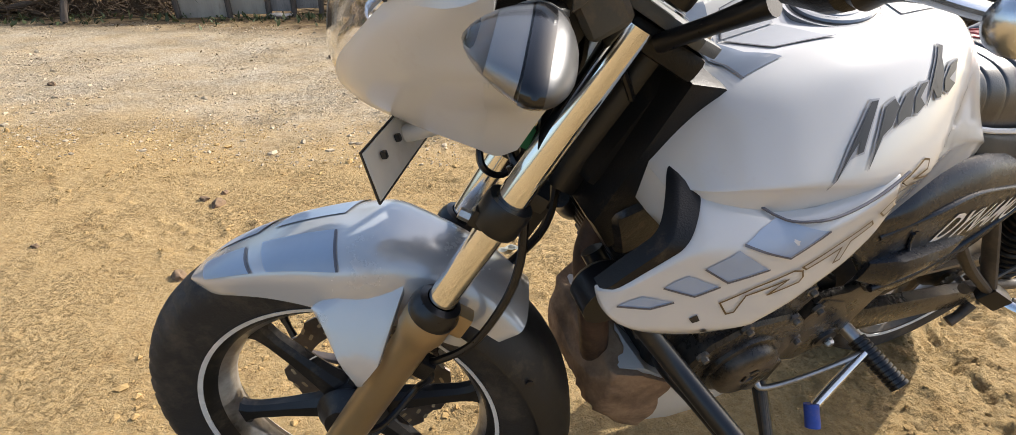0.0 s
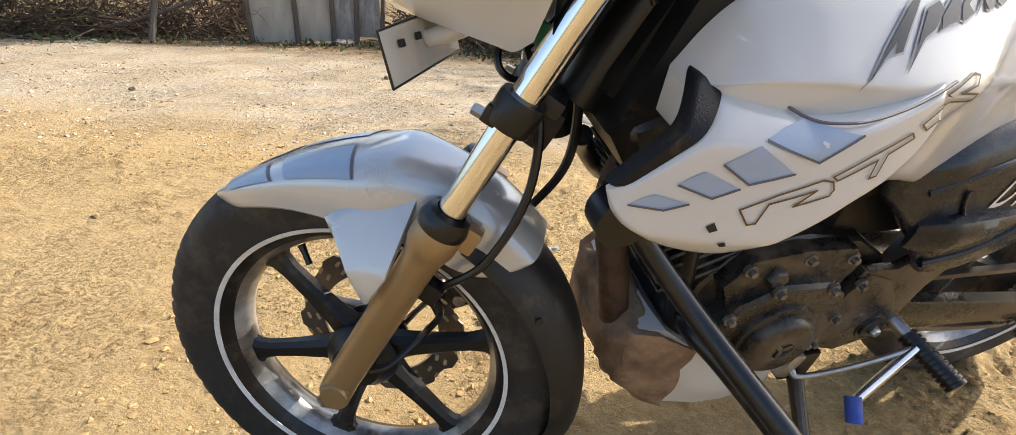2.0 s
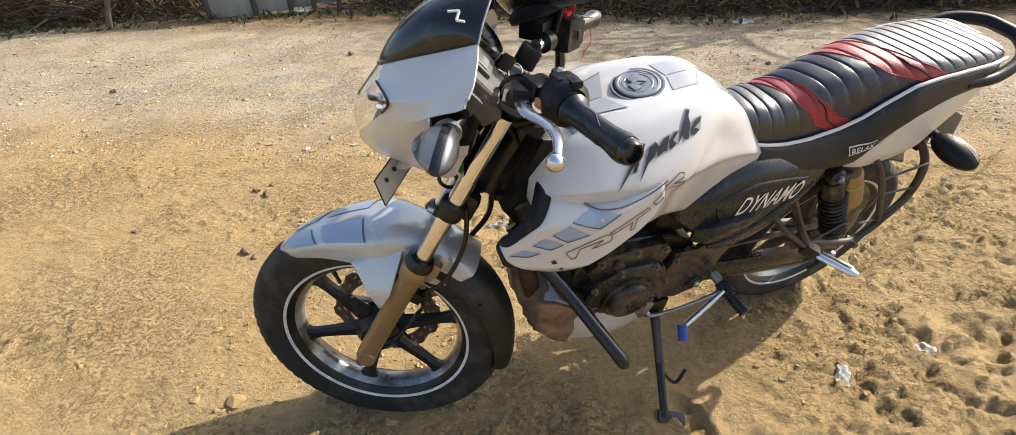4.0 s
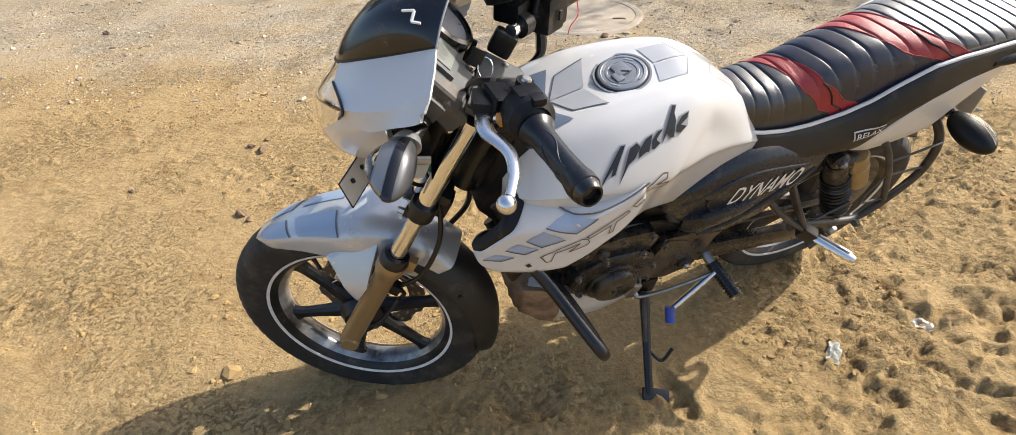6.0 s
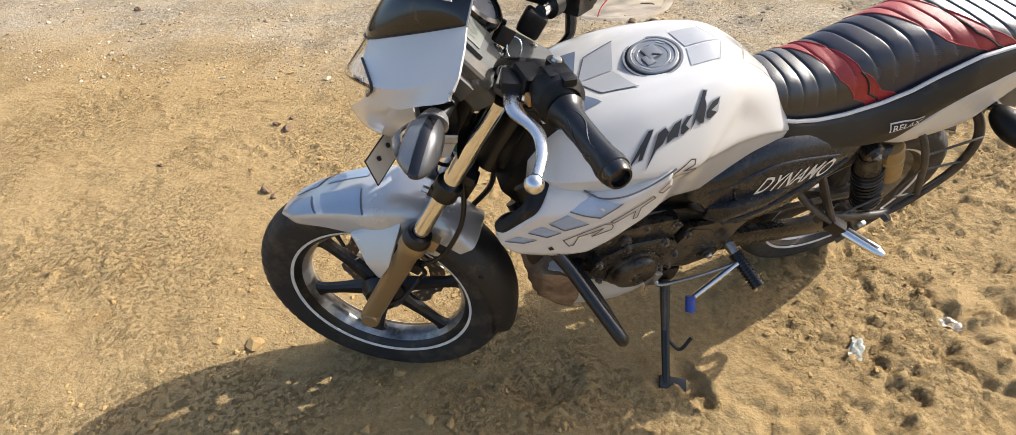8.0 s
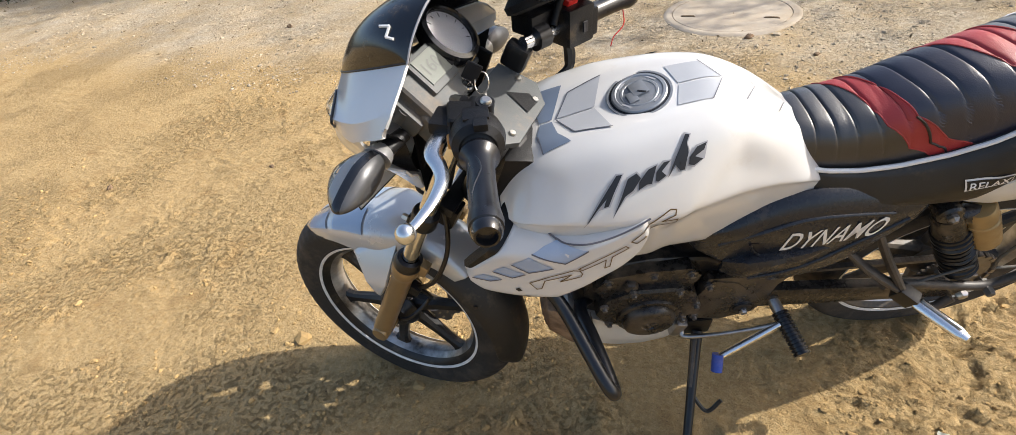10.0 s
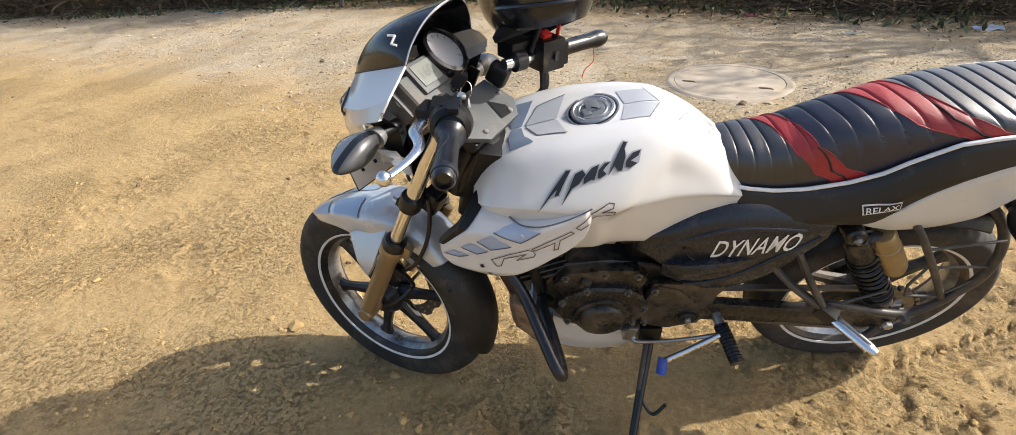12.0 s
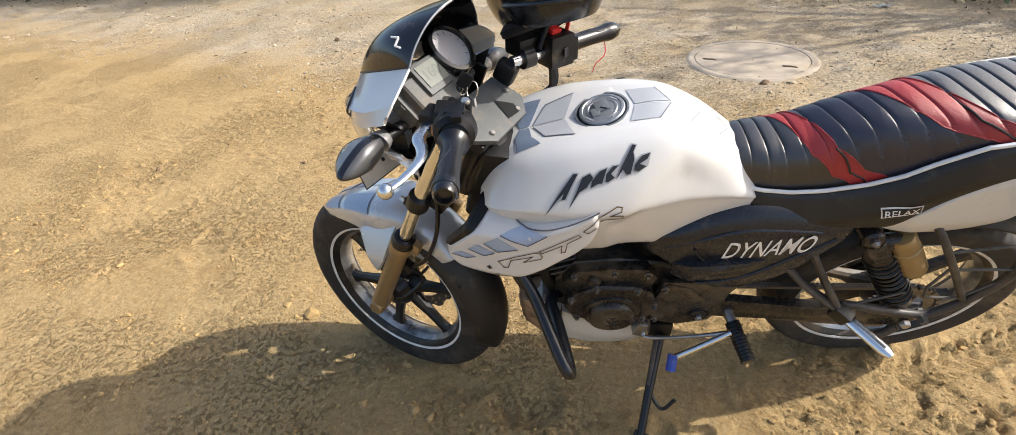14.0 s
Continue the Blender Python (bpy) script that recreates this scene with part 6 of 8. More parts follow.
vis = part("flyscreen", shell(screen_rows(), screen_rows(0.004)), M_GLOSSB, moto, "gloss black flyscreen over the dials", True, 55)
sk = np.array(screen_rows(-0.0015))
bm = B()
for a, b in (((11, 33), (13, 34)), ((13, 34), (11, 36)), ((11, 36), (13, 37))):
    tube(bm, [sk[a[0], a[1]], sk[b[0], b[1]]], 0.0022, 6)
part("screen_mark", bm, M_LETTER, vis, "pale zigzag mark", True)
sk = np.array(screen_rows(0.001))
part("screen_trim", tube(B(), [tuple(p) for p in sk[-1]], 0.0016, 8), M_INK_RIM, vis, "pale edge trim", True)
part("screen_seam", tube(B(), [tuple(p) for p in np.array(screen_rows(-0.0005))[0]], 0.0016, 6), M_INK, vis, "dark gap at the screen's foot", True)

# instrument cluster
CT = Matrix.Translation((0.232, -0.005, 0.991)) @ pose(0, 0, 0, 0, 42, 0)      # x down the slope, z out of the face


def local(bm, m):
    bm.transform(m)
    return bm


bm = B()
box(bm, (0.006, 0, -0.030), (0.090, 0.185, 0.040), bev=0.014, segs=3)
box(bm, (0.028, -0.052, -0.010), (0.084, 0.118, 0.030), bev=0.010, segs=3)
box(bm, (0.056, -0.020, -0.012), (0.034, 0.050, 0.022), bev=0.006)
box(bm, (0.058, -0.060, -0.026), (0.052, 0.110, 0.042), (0, 14, 8), 0.014, 3)
box(bm, (0.020, -0.110, -0.030), (0.070, 0.030, 0.034), (0, 0, 0), 0.010, 2)
tube(bm, [(-0.010, -0.104, -0.016), (0.030, -0.104, -0.014), (0.066, -0.084, -0.014), (0.072, -0.040, -0.014)], 0.008, 8, 20)
clus = part("instrument_panel", local(bm, CT), M_DASH, moto, "dusty grey instrument cluster", True)
bm = B()
box(bm, (0.006, -0.040, 0.006), (0.066, 0.078, 0.014), bev=0.006)
part("display_frame", local(bm, CT), M_DASH, clus, "", True)
bm = B()
box(bm, (0.004, -0.040, 0.0135), (0.046, 0.062, 0.003), bev=0.002)
part("display", local(bm, CT), M_LCD, clus, "pale grey liquid crystal display", True)
bm = words("160", (0, 0), (1, 0), (0, 1), 0.0, 0.01)
for v in bm.verts:
    v.co = Vector((0.014 - v.co.z * 0.022, -0.060 + v.co.x * 0.040, 0.0156))
part("digits", local(bm, CT), M_DIGIT, clus, "faint display digits", True)
for k in range(3):
    part("button", local(lathe(B(), [(0, 0.006), (0.006, 0.006), (0.007, 0.002), (0.007, -0.004)], (-0.028 + 0.024 * k, 0.001 - 0.002 * k, 0.008), (0, 0, 1), 14), CT), M_BLACKP, clus, "", True)
part("dial_ring", local(lathe(B(), [(0.043, -0.01), (0.054, -0.006), (0.056, 0.006), (0.053, 0.017), (0.046, 0.020), (0.043, 0.014)], (-0.012, 0.044, 0.006), (0, 0, 1), 40, True), CT), M_GLOSSB, clus, "thick black dial surround", True)
part("dial_face", local(lathe(B(), [(0, 0.008), (0.044, 0.008), (0.044, 0.004)], (-0.012, 0.044, 0.006), (0, 0, 1), 40), CT), M_DIAL, clus, "white dial face", True)
bm = B()
for k in range(11):
    a = radians(-130 + 26 * k)
    o = Vector((-0.012 - math.cos(a) * 0.036, 0.044 + math.sin(a) * 0.036, 0.0148))
    box(bm, o, (0.008 if k % 2 == 0 else 0.005, 0.0014, 0.0006), (0, 0, math.degrees(math.atan2(math.sin(a), -math.cos(a)))), 0)
part("dial_tick", local(bm, CT), M_DASH, clus, "black scale bars", True)
part("dial_glass", local(lathe(B(), [(0, 0.0185), (0.03, 0.018), (0.046, 0.016), (0.046, 0.0145), (0, 0.0165)], (-0.012, 0.044, 0.006), (0, 0, 1), 40), CT), M_GLASS, clus, "", True)
for y in (-0.100, 0.094):
    part("cluster_screw", local(lathe(B(), [(0.0, 0.001), (0.004, 0.001), (0.010, 0.003), (0.012, -0.02)], (0.02, y * 1.18, -0.020), (0, 0, 1), 16), CT), M_DASH, clus, "", True)
bm = B()
tube(bm, [CT @ Vector((0.058, -0.004, -0.03)), CT @ Vector((0.060, -0.004, 0.002))], 0.0145, 18)
ign = part("ignition_switch", bm, M_BLACKP, moto, "", True)
part("lock_face", lathe(B(), [(0, 0.002), (0.010, 0.002), (0.012, 0), (0.012, -0.003)], CT @ Vector((0.060, -0.004, 0.003)), CT.to_3x3() @ Vector((0, 0, 1)), 18), M_ALU, ign, "bright lock barrel", True)
k0 = CT @ Vector((0.060, -0.004, 0.003))
bm = B()
box(bm, k0 + Vector((0.010, 0.004, 0.020)), (0.026, 0.006, 0.030), (0, 30, 20), 0.003)
key = part("key", bm, M_INK, ign, "black-headed ignition key", True)
ring = [(k0 + Vector((0.026, 0.002, 0.004)) + Vector((0.012 * math.cos(a), 0.006 * math.sin(a), 0.016 * math.sin(a)))) for a in np.linspace(0, 6.28, 24)]
part("key_ring", tube(B(), ring, 0.0012, 6), M_CHROME, ign, "", True)
part("key_chain", tube(B(), [k0 + Vector((0.03, 0.0, -0.01)), k0 + Vector((0.034, -0.004, -0.03)), k0 + Vector((0.038, -0.002, -0.045))], [0.003, 0.005, 0.004], 6, 8), M_STEEL, ign, "", True)

# top yoke with its grey cover
YT = Matrix.Translation((0.338, 0.002, 0.916)) @ pose(0, 0, 0, 0, 26, 0)
bm = B()
vs = [bm.verts.new((x, y, 0.0)) for x, y in ((-0.055, -0.105), (0.020, -0.100), (0.052, -0.060), (0.052, 0.060), (0.020, 0.100), (-0.055, 0.095))]
f = bm.faces.new(vs)
ext = bmesh.ops.extrude_face_region(bm, geom=[f])["geom"]
for g in ext:
    if isinstance(g, bmesh.types.BMVert):
        g.co.z = -0.012
bmesh.ops.recalc_face_normals(bm, faces=bm.faces[:])
bmesh.ops.bevel(bm, geom=bm.edges[:], offset=0.004, segments=2, profile=0.7, affect="EDGES")
yoke = part("yoke_cover", local(bm, YT), M_DASH, moto, "dusty grey yoke cover", True)
bm = B()
box(bm, (0.000, -0.004, -0.026), (0.080, 0.164, 0.026), bev=0.012, segs=4)
part("yoke_base", local(bm, YT), M_BLACKP, yoke, "black top yoke", True)
bm = B()
vs = [bm.verts.new(q) for q in ((-0.012, 0.030, 0.0022), (0.036, 0.012, 0.0022), (0.040, 0.048, 0.0022), (0.020, 0.058, 0.0022))]
bm.faces.new(vs)
part("cover_recess", local(bm, YT), M_BLACKP, yoke, "dark triangular recess", True)
for x, y in ((0.034, -0.052), (-0.010, 0.080), (0.034, 0.052)):
    part("yoke_screw", local(lathe(B(), [(0, 0.003), (0.005, 0.003), (0.006, 0), (0.006, -0.003)], (x, y, 0.001), (0, 0, 1), 12), YT), M_BOLT, yoke, "", True)

# handlebars
for s in (-1, 1):
    a, b = Vector((0.345, s * 0.115, 0.977)), Vector((0.461, s * 0.339, 0.985 if s < 0 else 0.977))
    d = (b - a).normalized()
    L = (b - a).length
    bar = part("handlebar", tube(B(), [a - d * 0.02, b], 0.0115, 14), M_FRAME if s < 0 else M_ALU, moto, "black clip-on handlebar" if s < 0 else "bare metal clip-on handlebar", True)
    bm = B()
    tube(bm, [a + d * 0.004, a + d * 0.03], 0.021, 16)
    box(bm, (0.322, s * 0.098, 0.955), (0.044, 0.028, 0.046), (0, 26, 0), 0.012, 4)
    part("bar_clamp", bm, M_FRAME, bar, "", True)
    # smooth grip with two raised waves
    g0 = L - 0.140
    prof = [(0.012, g0), (0.024, g0), (0.0255, g0 + 0.006), (0.0200, g0 + 0.014), (0.0175, g0 + 0.024), (0.0164, g0 + 0.05), (0.0164, g0 + 0.085), (0.0172, g0 + 0.108), (0.0185, L - 0.022), (0.0196, L - 0.014), (0.0188, L - 0.004), (0.012, L)]
    part("grip", lathe(B(), prof, a, d, 32), M_RUBBER, bar, "smooth black rubber grip with raised waves", True)
    part("bar_end", lathe(B(), [(0, L + 0.002), (0.009, L + 0.002), (0.0115, L + 0.010), (0.014, L + 0.010), (0.0172, L + 0.004), (0.0172, L - 0.004), (0.0, L - 0.004)], a, d, 24), M_GLOSSB, bar, "", True)
    for k in range(3):
        pts = []
        for q in np.linspace(0, 1, 16):
            ang = radians(70 + 55 * k * (1 if s > 0 else -1)) + 0.42 * math.sin(q * 5.5 + k)
            u = Vector((0, 0, 1))
            w_ = d.cross(u).normalized()
            pts.append(a + d * (g0 + 0.022 + 0.088 * q) + (u * math.sin(ang) + w_ * math.cos(ang)) * 0.0163)
        part("grip_wave", tube(B(), pts, 0.0013, 6), M_PANEL, bar, "", True)
    # switch housing
    c = a + d * (g0 - 0.028)
    bm = B()
    lathe(bm, [(0.012, g0 - 0.055), (0.026, g0 - 0.052), (0.030, g0 - 0.044), (0.031, g0 - 0.016), (0.028, g0 - 0.006), (0.020, g0 - 0.001)], a, d, 20)
    if s > 0:
        box(bm, c + Vector((0.006, 0, 0.004)), (0.056, 0.060, 0.066), (0, 0, -28), 0.008)
        box(bm, c + Vector((0.030, 0.004, 0.002)), (0.016, 0.050, 0.048), (0, 0, -28), 0.005)
    else:
        lathe(bm, [(0.0, g0 - 0.058), (0.020, g0 - 0.056), (0.032, g0 - 0.046), (0.036, g0 - 0.028), (0.033, g0 - 0.010), (0.024, g0 - 0.002)], a + Vector((0.0, 0.0, 0.006)), d, 24)
        box(bm, c + Vector((-0.002, 0.006, 0.034)), (0.034, 0.030, 0.014), (0, 0, 28), 0.005)
        box(bm, c + Vector((0.012, -0.010, 0.036)), (0.018, 0.022, 0.010), (0, 0, 28), 0.003)
    part("switch_housing", bm, M_BLACKP, bar, "", True)
    if s > 0:
        bm = B()
        box(bm, c + Vector((0.004, -0.004, 0.042)), (0.020, 0.024, 0.012), (0, 18, -25), 0.003)
        part("kill_switch", bm, M_REDBTN, bar, "red kill switch", True)
        bm = B()
        box(bm, c + Vector((0.020, 0.028, 0.040)), (0.008, 0.005, 0.034), (0, 10, -10), 0.002)
        part("red_tab", bm, M_REDBTN, bar, "small red tab", True)
        for k in range(2):
            bm = B()
            box(bm, c + Vector((0.036, -0.014 + 0.016 * k, 0.004)), (0.004, 0.011, 0.018), (0, 0, -25), 0.002)
            part("button", bm, M_INK, bar, "", True)
        bm = B()
        box(bm, a + d * 0.045 + Vector((-0.030, 0, 0.018)), (0.052, 0.062, 0.036), (0, 0, -25), 0.006)
        part("brake_reservoir", bm, M_BLACKP, bar, "square black brake fluid reservoir", True)
        part("front_brake_lever", tube(B(), [a + d * 0.05 + Vector((-0.035, 0, -0.008)), a + d * 0.10 + Vector((-0.050, 0, -0.012)), a + d * 0.17 + Vector((-0.052, 0, -0.016)), a + d * 0.22 + Vector((-0.055, 0, -0.02))], [0.008, 0.006, 0.005, 0.007], 10, 24), M_BLACKP, bar, "", True)
        part("throttle_cable", tube(B(), [c + Vector((0, 0, -0.03)), c + Vector((0.004, 0, -0.06)), c + Vector((-0.002, -0.01, -0.085)), c + Vector((-0.05, -0.06, -0.11))], [0.010, 0.011, 0.008, 0.005], 8, 16), M_RUBBER, bar, "", True)
        part("red_thread", tube(B(), [a + d * (L - 0.02) + Vector((0, 0, -0.018)), a + d * (L - 0.03) + Vector((0.01, 0, -0.045)), a + d * (L - 0.05) + Vector((0.006, 0, -0.062)), a + d * (L - 0.055) + Vector((0.004, 0, -0.08))], 0.0011, 5, 16), M_REDBTN, bar, "loose red thread", True)
    else:
        bm = B()
        box(bm, c + Vector((0.020, -0.012, 0.0)), (0.010, 0.020, 0.012), (0, 0, 25), 0.003)
        part("thumb_switch", bm, M_BLACKP, bar, "", True)
        bm = B()
        box(bm, c + Vector((-0.034, -0.010, 0.002)), (0.008, 0.016, 0.014), (0, 0, 30), 0.003)
        part("amber_button", bm, M_AMBER, bar, "amber push button", True)
        bm = B()
        box(bm, (0.350, -0.150, 0.986), (0.052, 0.052, 0.026), (0, 8, 28), 0.008, 3)
        box(bm, (0.326, -0.160, 0.984), (0.040, 0.046, 0.018), (0, 4, 10), 0.006)
        tube(bm, [(0.372, -0.143, 0.985), (0.377, -0.144, 1.012)], 0.0125, 16)
        part("lever_perch", bm, M_BLACKP, bar, "", True)
        part("pivot_bolt", lathe(B(), [(0, 0.004), (0.006, 0.004), (0.008, 0.001), (0.008, -0.004)], (0.378, -0.144, 1.012), (0.2, 0, 1), 14), M_BOLT, bar, "", True)
        pts = [(0.334, -0.150, 0.978), (0.327, -0.182, 0.975), (0.329, -0.205, 0.975), (0.338, -0.226, 0.975), (0.356, -0.244, 0.974), (0.370, -0.266, 0.974), (0.377, -0.300, 0.974), (0.377, -0.330, 0.973), (0.375, -0.354, 0.973)]
        part("clutch_lever", tube(B(), pts, [0.012, 0.0125, 0.0125, 0.0115, 0.010, 0.0088, 0.0076, 0.0066, 0.006], 14, 44, flat=0.55), M_ALU, bar, "polished aluminium clutch lever with a ball end", True)
        bm = B()
        bmesh.ops.create_uvsphere(bm, u_segments=18, v_segments=12, radius=0.0118, matrix=Matrix.Translation((0.374, -0.358, 0.973)))
        part("lever_ball", bm, M_ALU, bar, "", True)
        part("cable_boot", tube(B(), [(0.318, -0.094, 0.900), (0.347, -0.126, 0.924), (0.374, -0.158, 0.948)], [0.0085, 0.0080, 0.0105], 12, 16), M_RUBBER, bar, "straight black rubber cable boot", True)
        part("clutch_cable", tube(B(), [(0.33, -0.115, 0.99), (0.29, -0.08, 0.965), (0.285, -0.05, 0.90), (0.32, -0.03, 0.83)], [0.007, 0.005, 0.004, 0.004], 8, 20), M_RUBBER, bar, "", True)

# mirror on the right bar
bm = B()
tube(bm, [(0.372, 0.150, 0.99), (0.384, 0.185, 1.055), (0.405, 0.235, 1.10), (0.428, 0.275, 1.130)], [0.007, 0.0065, 0.0065, 0.012], 10, 20)
stem = part("mirror", bm, M_BLACKP, moto, "black stalk mirror", True)
MIRROR_TURN = look((0, 0, 0), (STEER.to_3x3().inverted() @ BIKE.to_3x3().inverted() @ Vector((0.28, -0.68, 0.68)))).to_3x3().to_4x4() @ pose(0, 0, 0, 0, 90, 0) @ pose(0, 0, 0, -90, 0, 0)
MT = Matrix.Translation((0.446, 0.300, 1.150)) @ MIRROR_TURN
outl = [(-0.050, -0.040), (-0.055, 0.0), (-0.044, 0.034), (-0.010, 0.046), (0.040, 0.044), (0.058, 0.022), (0.056, -0.014), (0.034, -0.040), (-0.010, -0.046)]
sm = spline(outl + outl[:1], 40)[:-1]
bm = B()
loft(bm, [[(-0.030, y * 0.45, z * 0.45) for y, z in sm], [(-0.022, y * 0.85, z * 0.85) for y, z in sm], [(-0.004, y, z) for y, z in sm], [(0.002, y * 0.98, z * 0.98) for y, z in sm], [(0.0, y * 0.93, z * 0.93) for y, z in sm]])
bmesh.ops.recalc_face_normals(bm, faces=bm.faces[:])
part("mirror_shell", local(bm, MT), M_BLACKP, stem, "", True)
bm = B()
bm.faces.new([bm.verts.new((0.0024, y * 0.92, z * 0.92)) for y, z in sm])
part("mirror_glass", local(bm, MT), M_MIRROR, stem, "bright mirror glass", True)

# front indicators
for s in (-1, 1):
    # local x outward along the lamp
    axis = Vector((-0.02, s * 1.0, -0.10)).normalized()
    c0 = Vector((0.214, s * 0.172, 0.921))
    root = part("indicator", tube(B(), [(0.228, s * 0.130, 0.928), c0 + axis * 0.004], [0.013, 0.017], 14, flat=0.75), M_BLACKP, moto, "black teardrop front indicator with a clear lens", True)
    part("indicator_collar", tube(B(), [c0 - axis * 0.006, c0 + axis * 0.004, c0 + axis * 0.016], [0.016, 0.021, 0.024], 18, flat=0.8), M_SILVERP, root, "silver collar", True)
    up = Vector((0.12, 0, 1.0)).normalized()
    fw = Vector((-1, 0, 0.12)).normalized()
    up = Vector((0.12, 0, 1)).normalized()

    def lamp(lo, hi, grow=1.0, n=12):
        """A teardrop body, cut by depth from front to back."""
        rings = []
        for t in np.linspace(lo, hi, n):
            # t runs from the lens's tip at the front (-1) to the shell's rounded back (1)
            r = max(0.0, 1 - abs(t) ** 1.35) ** 0.62 if t < 0 else math.sqrt(max(0.0, 1 - t ** 2.0))
            cen = c0 + axis * (0.064 + 0.006 * t) - fw * (t * (0.044 if t < 0 else 0.027))
            rings.append([cen + axis * (0.061 * r * grow * math.cos(a)) + up * (0.0265 * r * grow * math.sin(a) * (1 - 0.38 * max(0.0, math.cos(a)))) for a in np.linspace(0, 2 * math.pi, 32, endpoint=False)])
        bm = B()
        loft(bm, rings)
        bmesh.ops.remove_doubles(bm, verts=bm.verts[:], dist=1e-5)
        bmesh.ops.recalc_face_normals(bm, faces=bm.faces[:])
        return bm
    part("indicator_lens", lamp(-0.99, -0.10, 0.985), M_GLASS, root, "clear pointed lens", True)
    part("lamp_reflector", lamp(-0.55, -0.12, 0.88), M_SILVERP, root, "", True)
    part("indicator_band", lamp(-0.10, 0.34, 1.0, 8), M_GLOSSB, root, "gloss black band", True)
    part("indicator_shell", lamp(0.33, 0.995, 1.0), M_SHELL, root, "satin black back shell", True)

# front number plate, seen from behind
PT = Matrix.Translation((0.088, -0.035, 0.765)) @ pose(0, 0, 0, 4, -16, -8)
bm = B()
box(bm, (0, 0, 0), (0.003, 0.176, 0.052), bev=0.0012, segs=1)
plate = part("number_plate", local(bm, PT), M_PLATE, moto, "small white number plate with black rim", True)
part("plate_rim", local(tube(B(), [(0, y, z) for y, z in ((-0.089, -0.027), (0.089, -0.027), (0.089, 0.027), (-0.089, 0.027), (-0.089, -0.027))], 0.0014, 6), PT), M_INK, plate, "", True)
part("plate_bracket", tube(B(), [(0.150, -0.030, 0.800), (0.122, -0.032, 0.782), (0.090, -0.030, 0.768)], [0.012, 0.011, 0.010], 10, 8), M_CREAM, plate, "white plastic bracket", True)
for y in (-0.06, -0.022):
    bm = B()
    box(bm, (0.006, y, 0.010), (0.006, 0.006, 0.008), bev=0.002)
    part("plate_bolt", local(bm, PT), M_INK, plate, "", True)
# wiring behind the cowl
for k, (col, pts) in enumerate(((M_RUBBER, [(0.19, -0.02, 0.80), (0.20, -0.05, 0.775), (0.215, -0.06, 0.76), (0.24, -0.05, 0.80)]), (M_RUBBER, [(0.17, -0.04, 0.79), (0.175, -0.06, 0.755), (0.20, -0.055, 0.745), (0.225, -0.06, 0.79), (0.25, -0.06, 0.86)]),
                               (M_RUBBER, [(0.21, 0.0, 0.79), (0.22, -0.03, 0.75), (0.235, -0.04, 0.77), (0.26, -0.05, 0.85), (0.26, -0.06, 0.93)]))):
    part("wire", tube(B(), pts, 0.004, 6, 24), col, moto, "", True)
bm = B()
box(bm, (0.215, -0.058, 0.792), (0.018, 0.012, 0.024), (0, 20, 0), 0.003)
part("connector", bm, mat("green_connector", (0.03, 0.22, 0.09), 0.5), moto, "small green connector", True)
bm = B()
box(bm, (0.222, -0.045, 0.70), (0.045, 0.04, 0.05), (0, 26, 0), 0.008)
part("horn", bm, M_BLACKP, moto, "", True)
for s in (-1, 1):
    bm = B()
    box(bm, (0.240, s * 0.098, 0.900), (0.026, 0.010, 0.130), (0, 24, 0), 0.004)
    part("headlight_bracket", bm, M_BLACKP, moto, "", True)

# ---- frame, engine and lower parts ----
for s in (-1, 1):
    part("frame_tube", tube(B(), [(0.36, s * 0.03, 0.80), (0.40, s * 0.075, 0.66), (0.43, s * 0.085, 0.50), (0.46, s * 0.085, 0.34)], 0.016, 12, 24), M_FRAME, moto)
    part("subframe_tube", tube(B(), [(0.72, s * 0.10, 0.66), (0.86, s * 0.10, 0.58), (0.80, s * 0.10, 0.38)], 0.015, 10, 24), M_FRAME, moto)
    part("seat_rail", tube(B(), [(0.70, s * 0.09, 0.70), (0.95, s * 0.10, 0.69), (1.15, s * 0.10, 0.72), (1.40, s * 0.07, 0.82)], 0.013, 10, 24), M_FRAME, moto)
bm = B()
box(bm, (0.335, 0, 0.80), (0.08, 0.10, 0.16), (0, 26, 0), 0.02)
part("head_stock", bm, M_FRAME, moto)
bm = B()
slab(bm, [(0.330, 0.880), (0.300, 0.800), (0.268, 0.715), (0.300, 0.668), (0.360, 0.690), (0.430, 0.770), (0.410, 0.850), (0.372, 0.872)], -0.078, 0.078, 0.010, 2)
part("front_shield", bm, M_BLACKP, moto, "black plastic shield behind the fork")
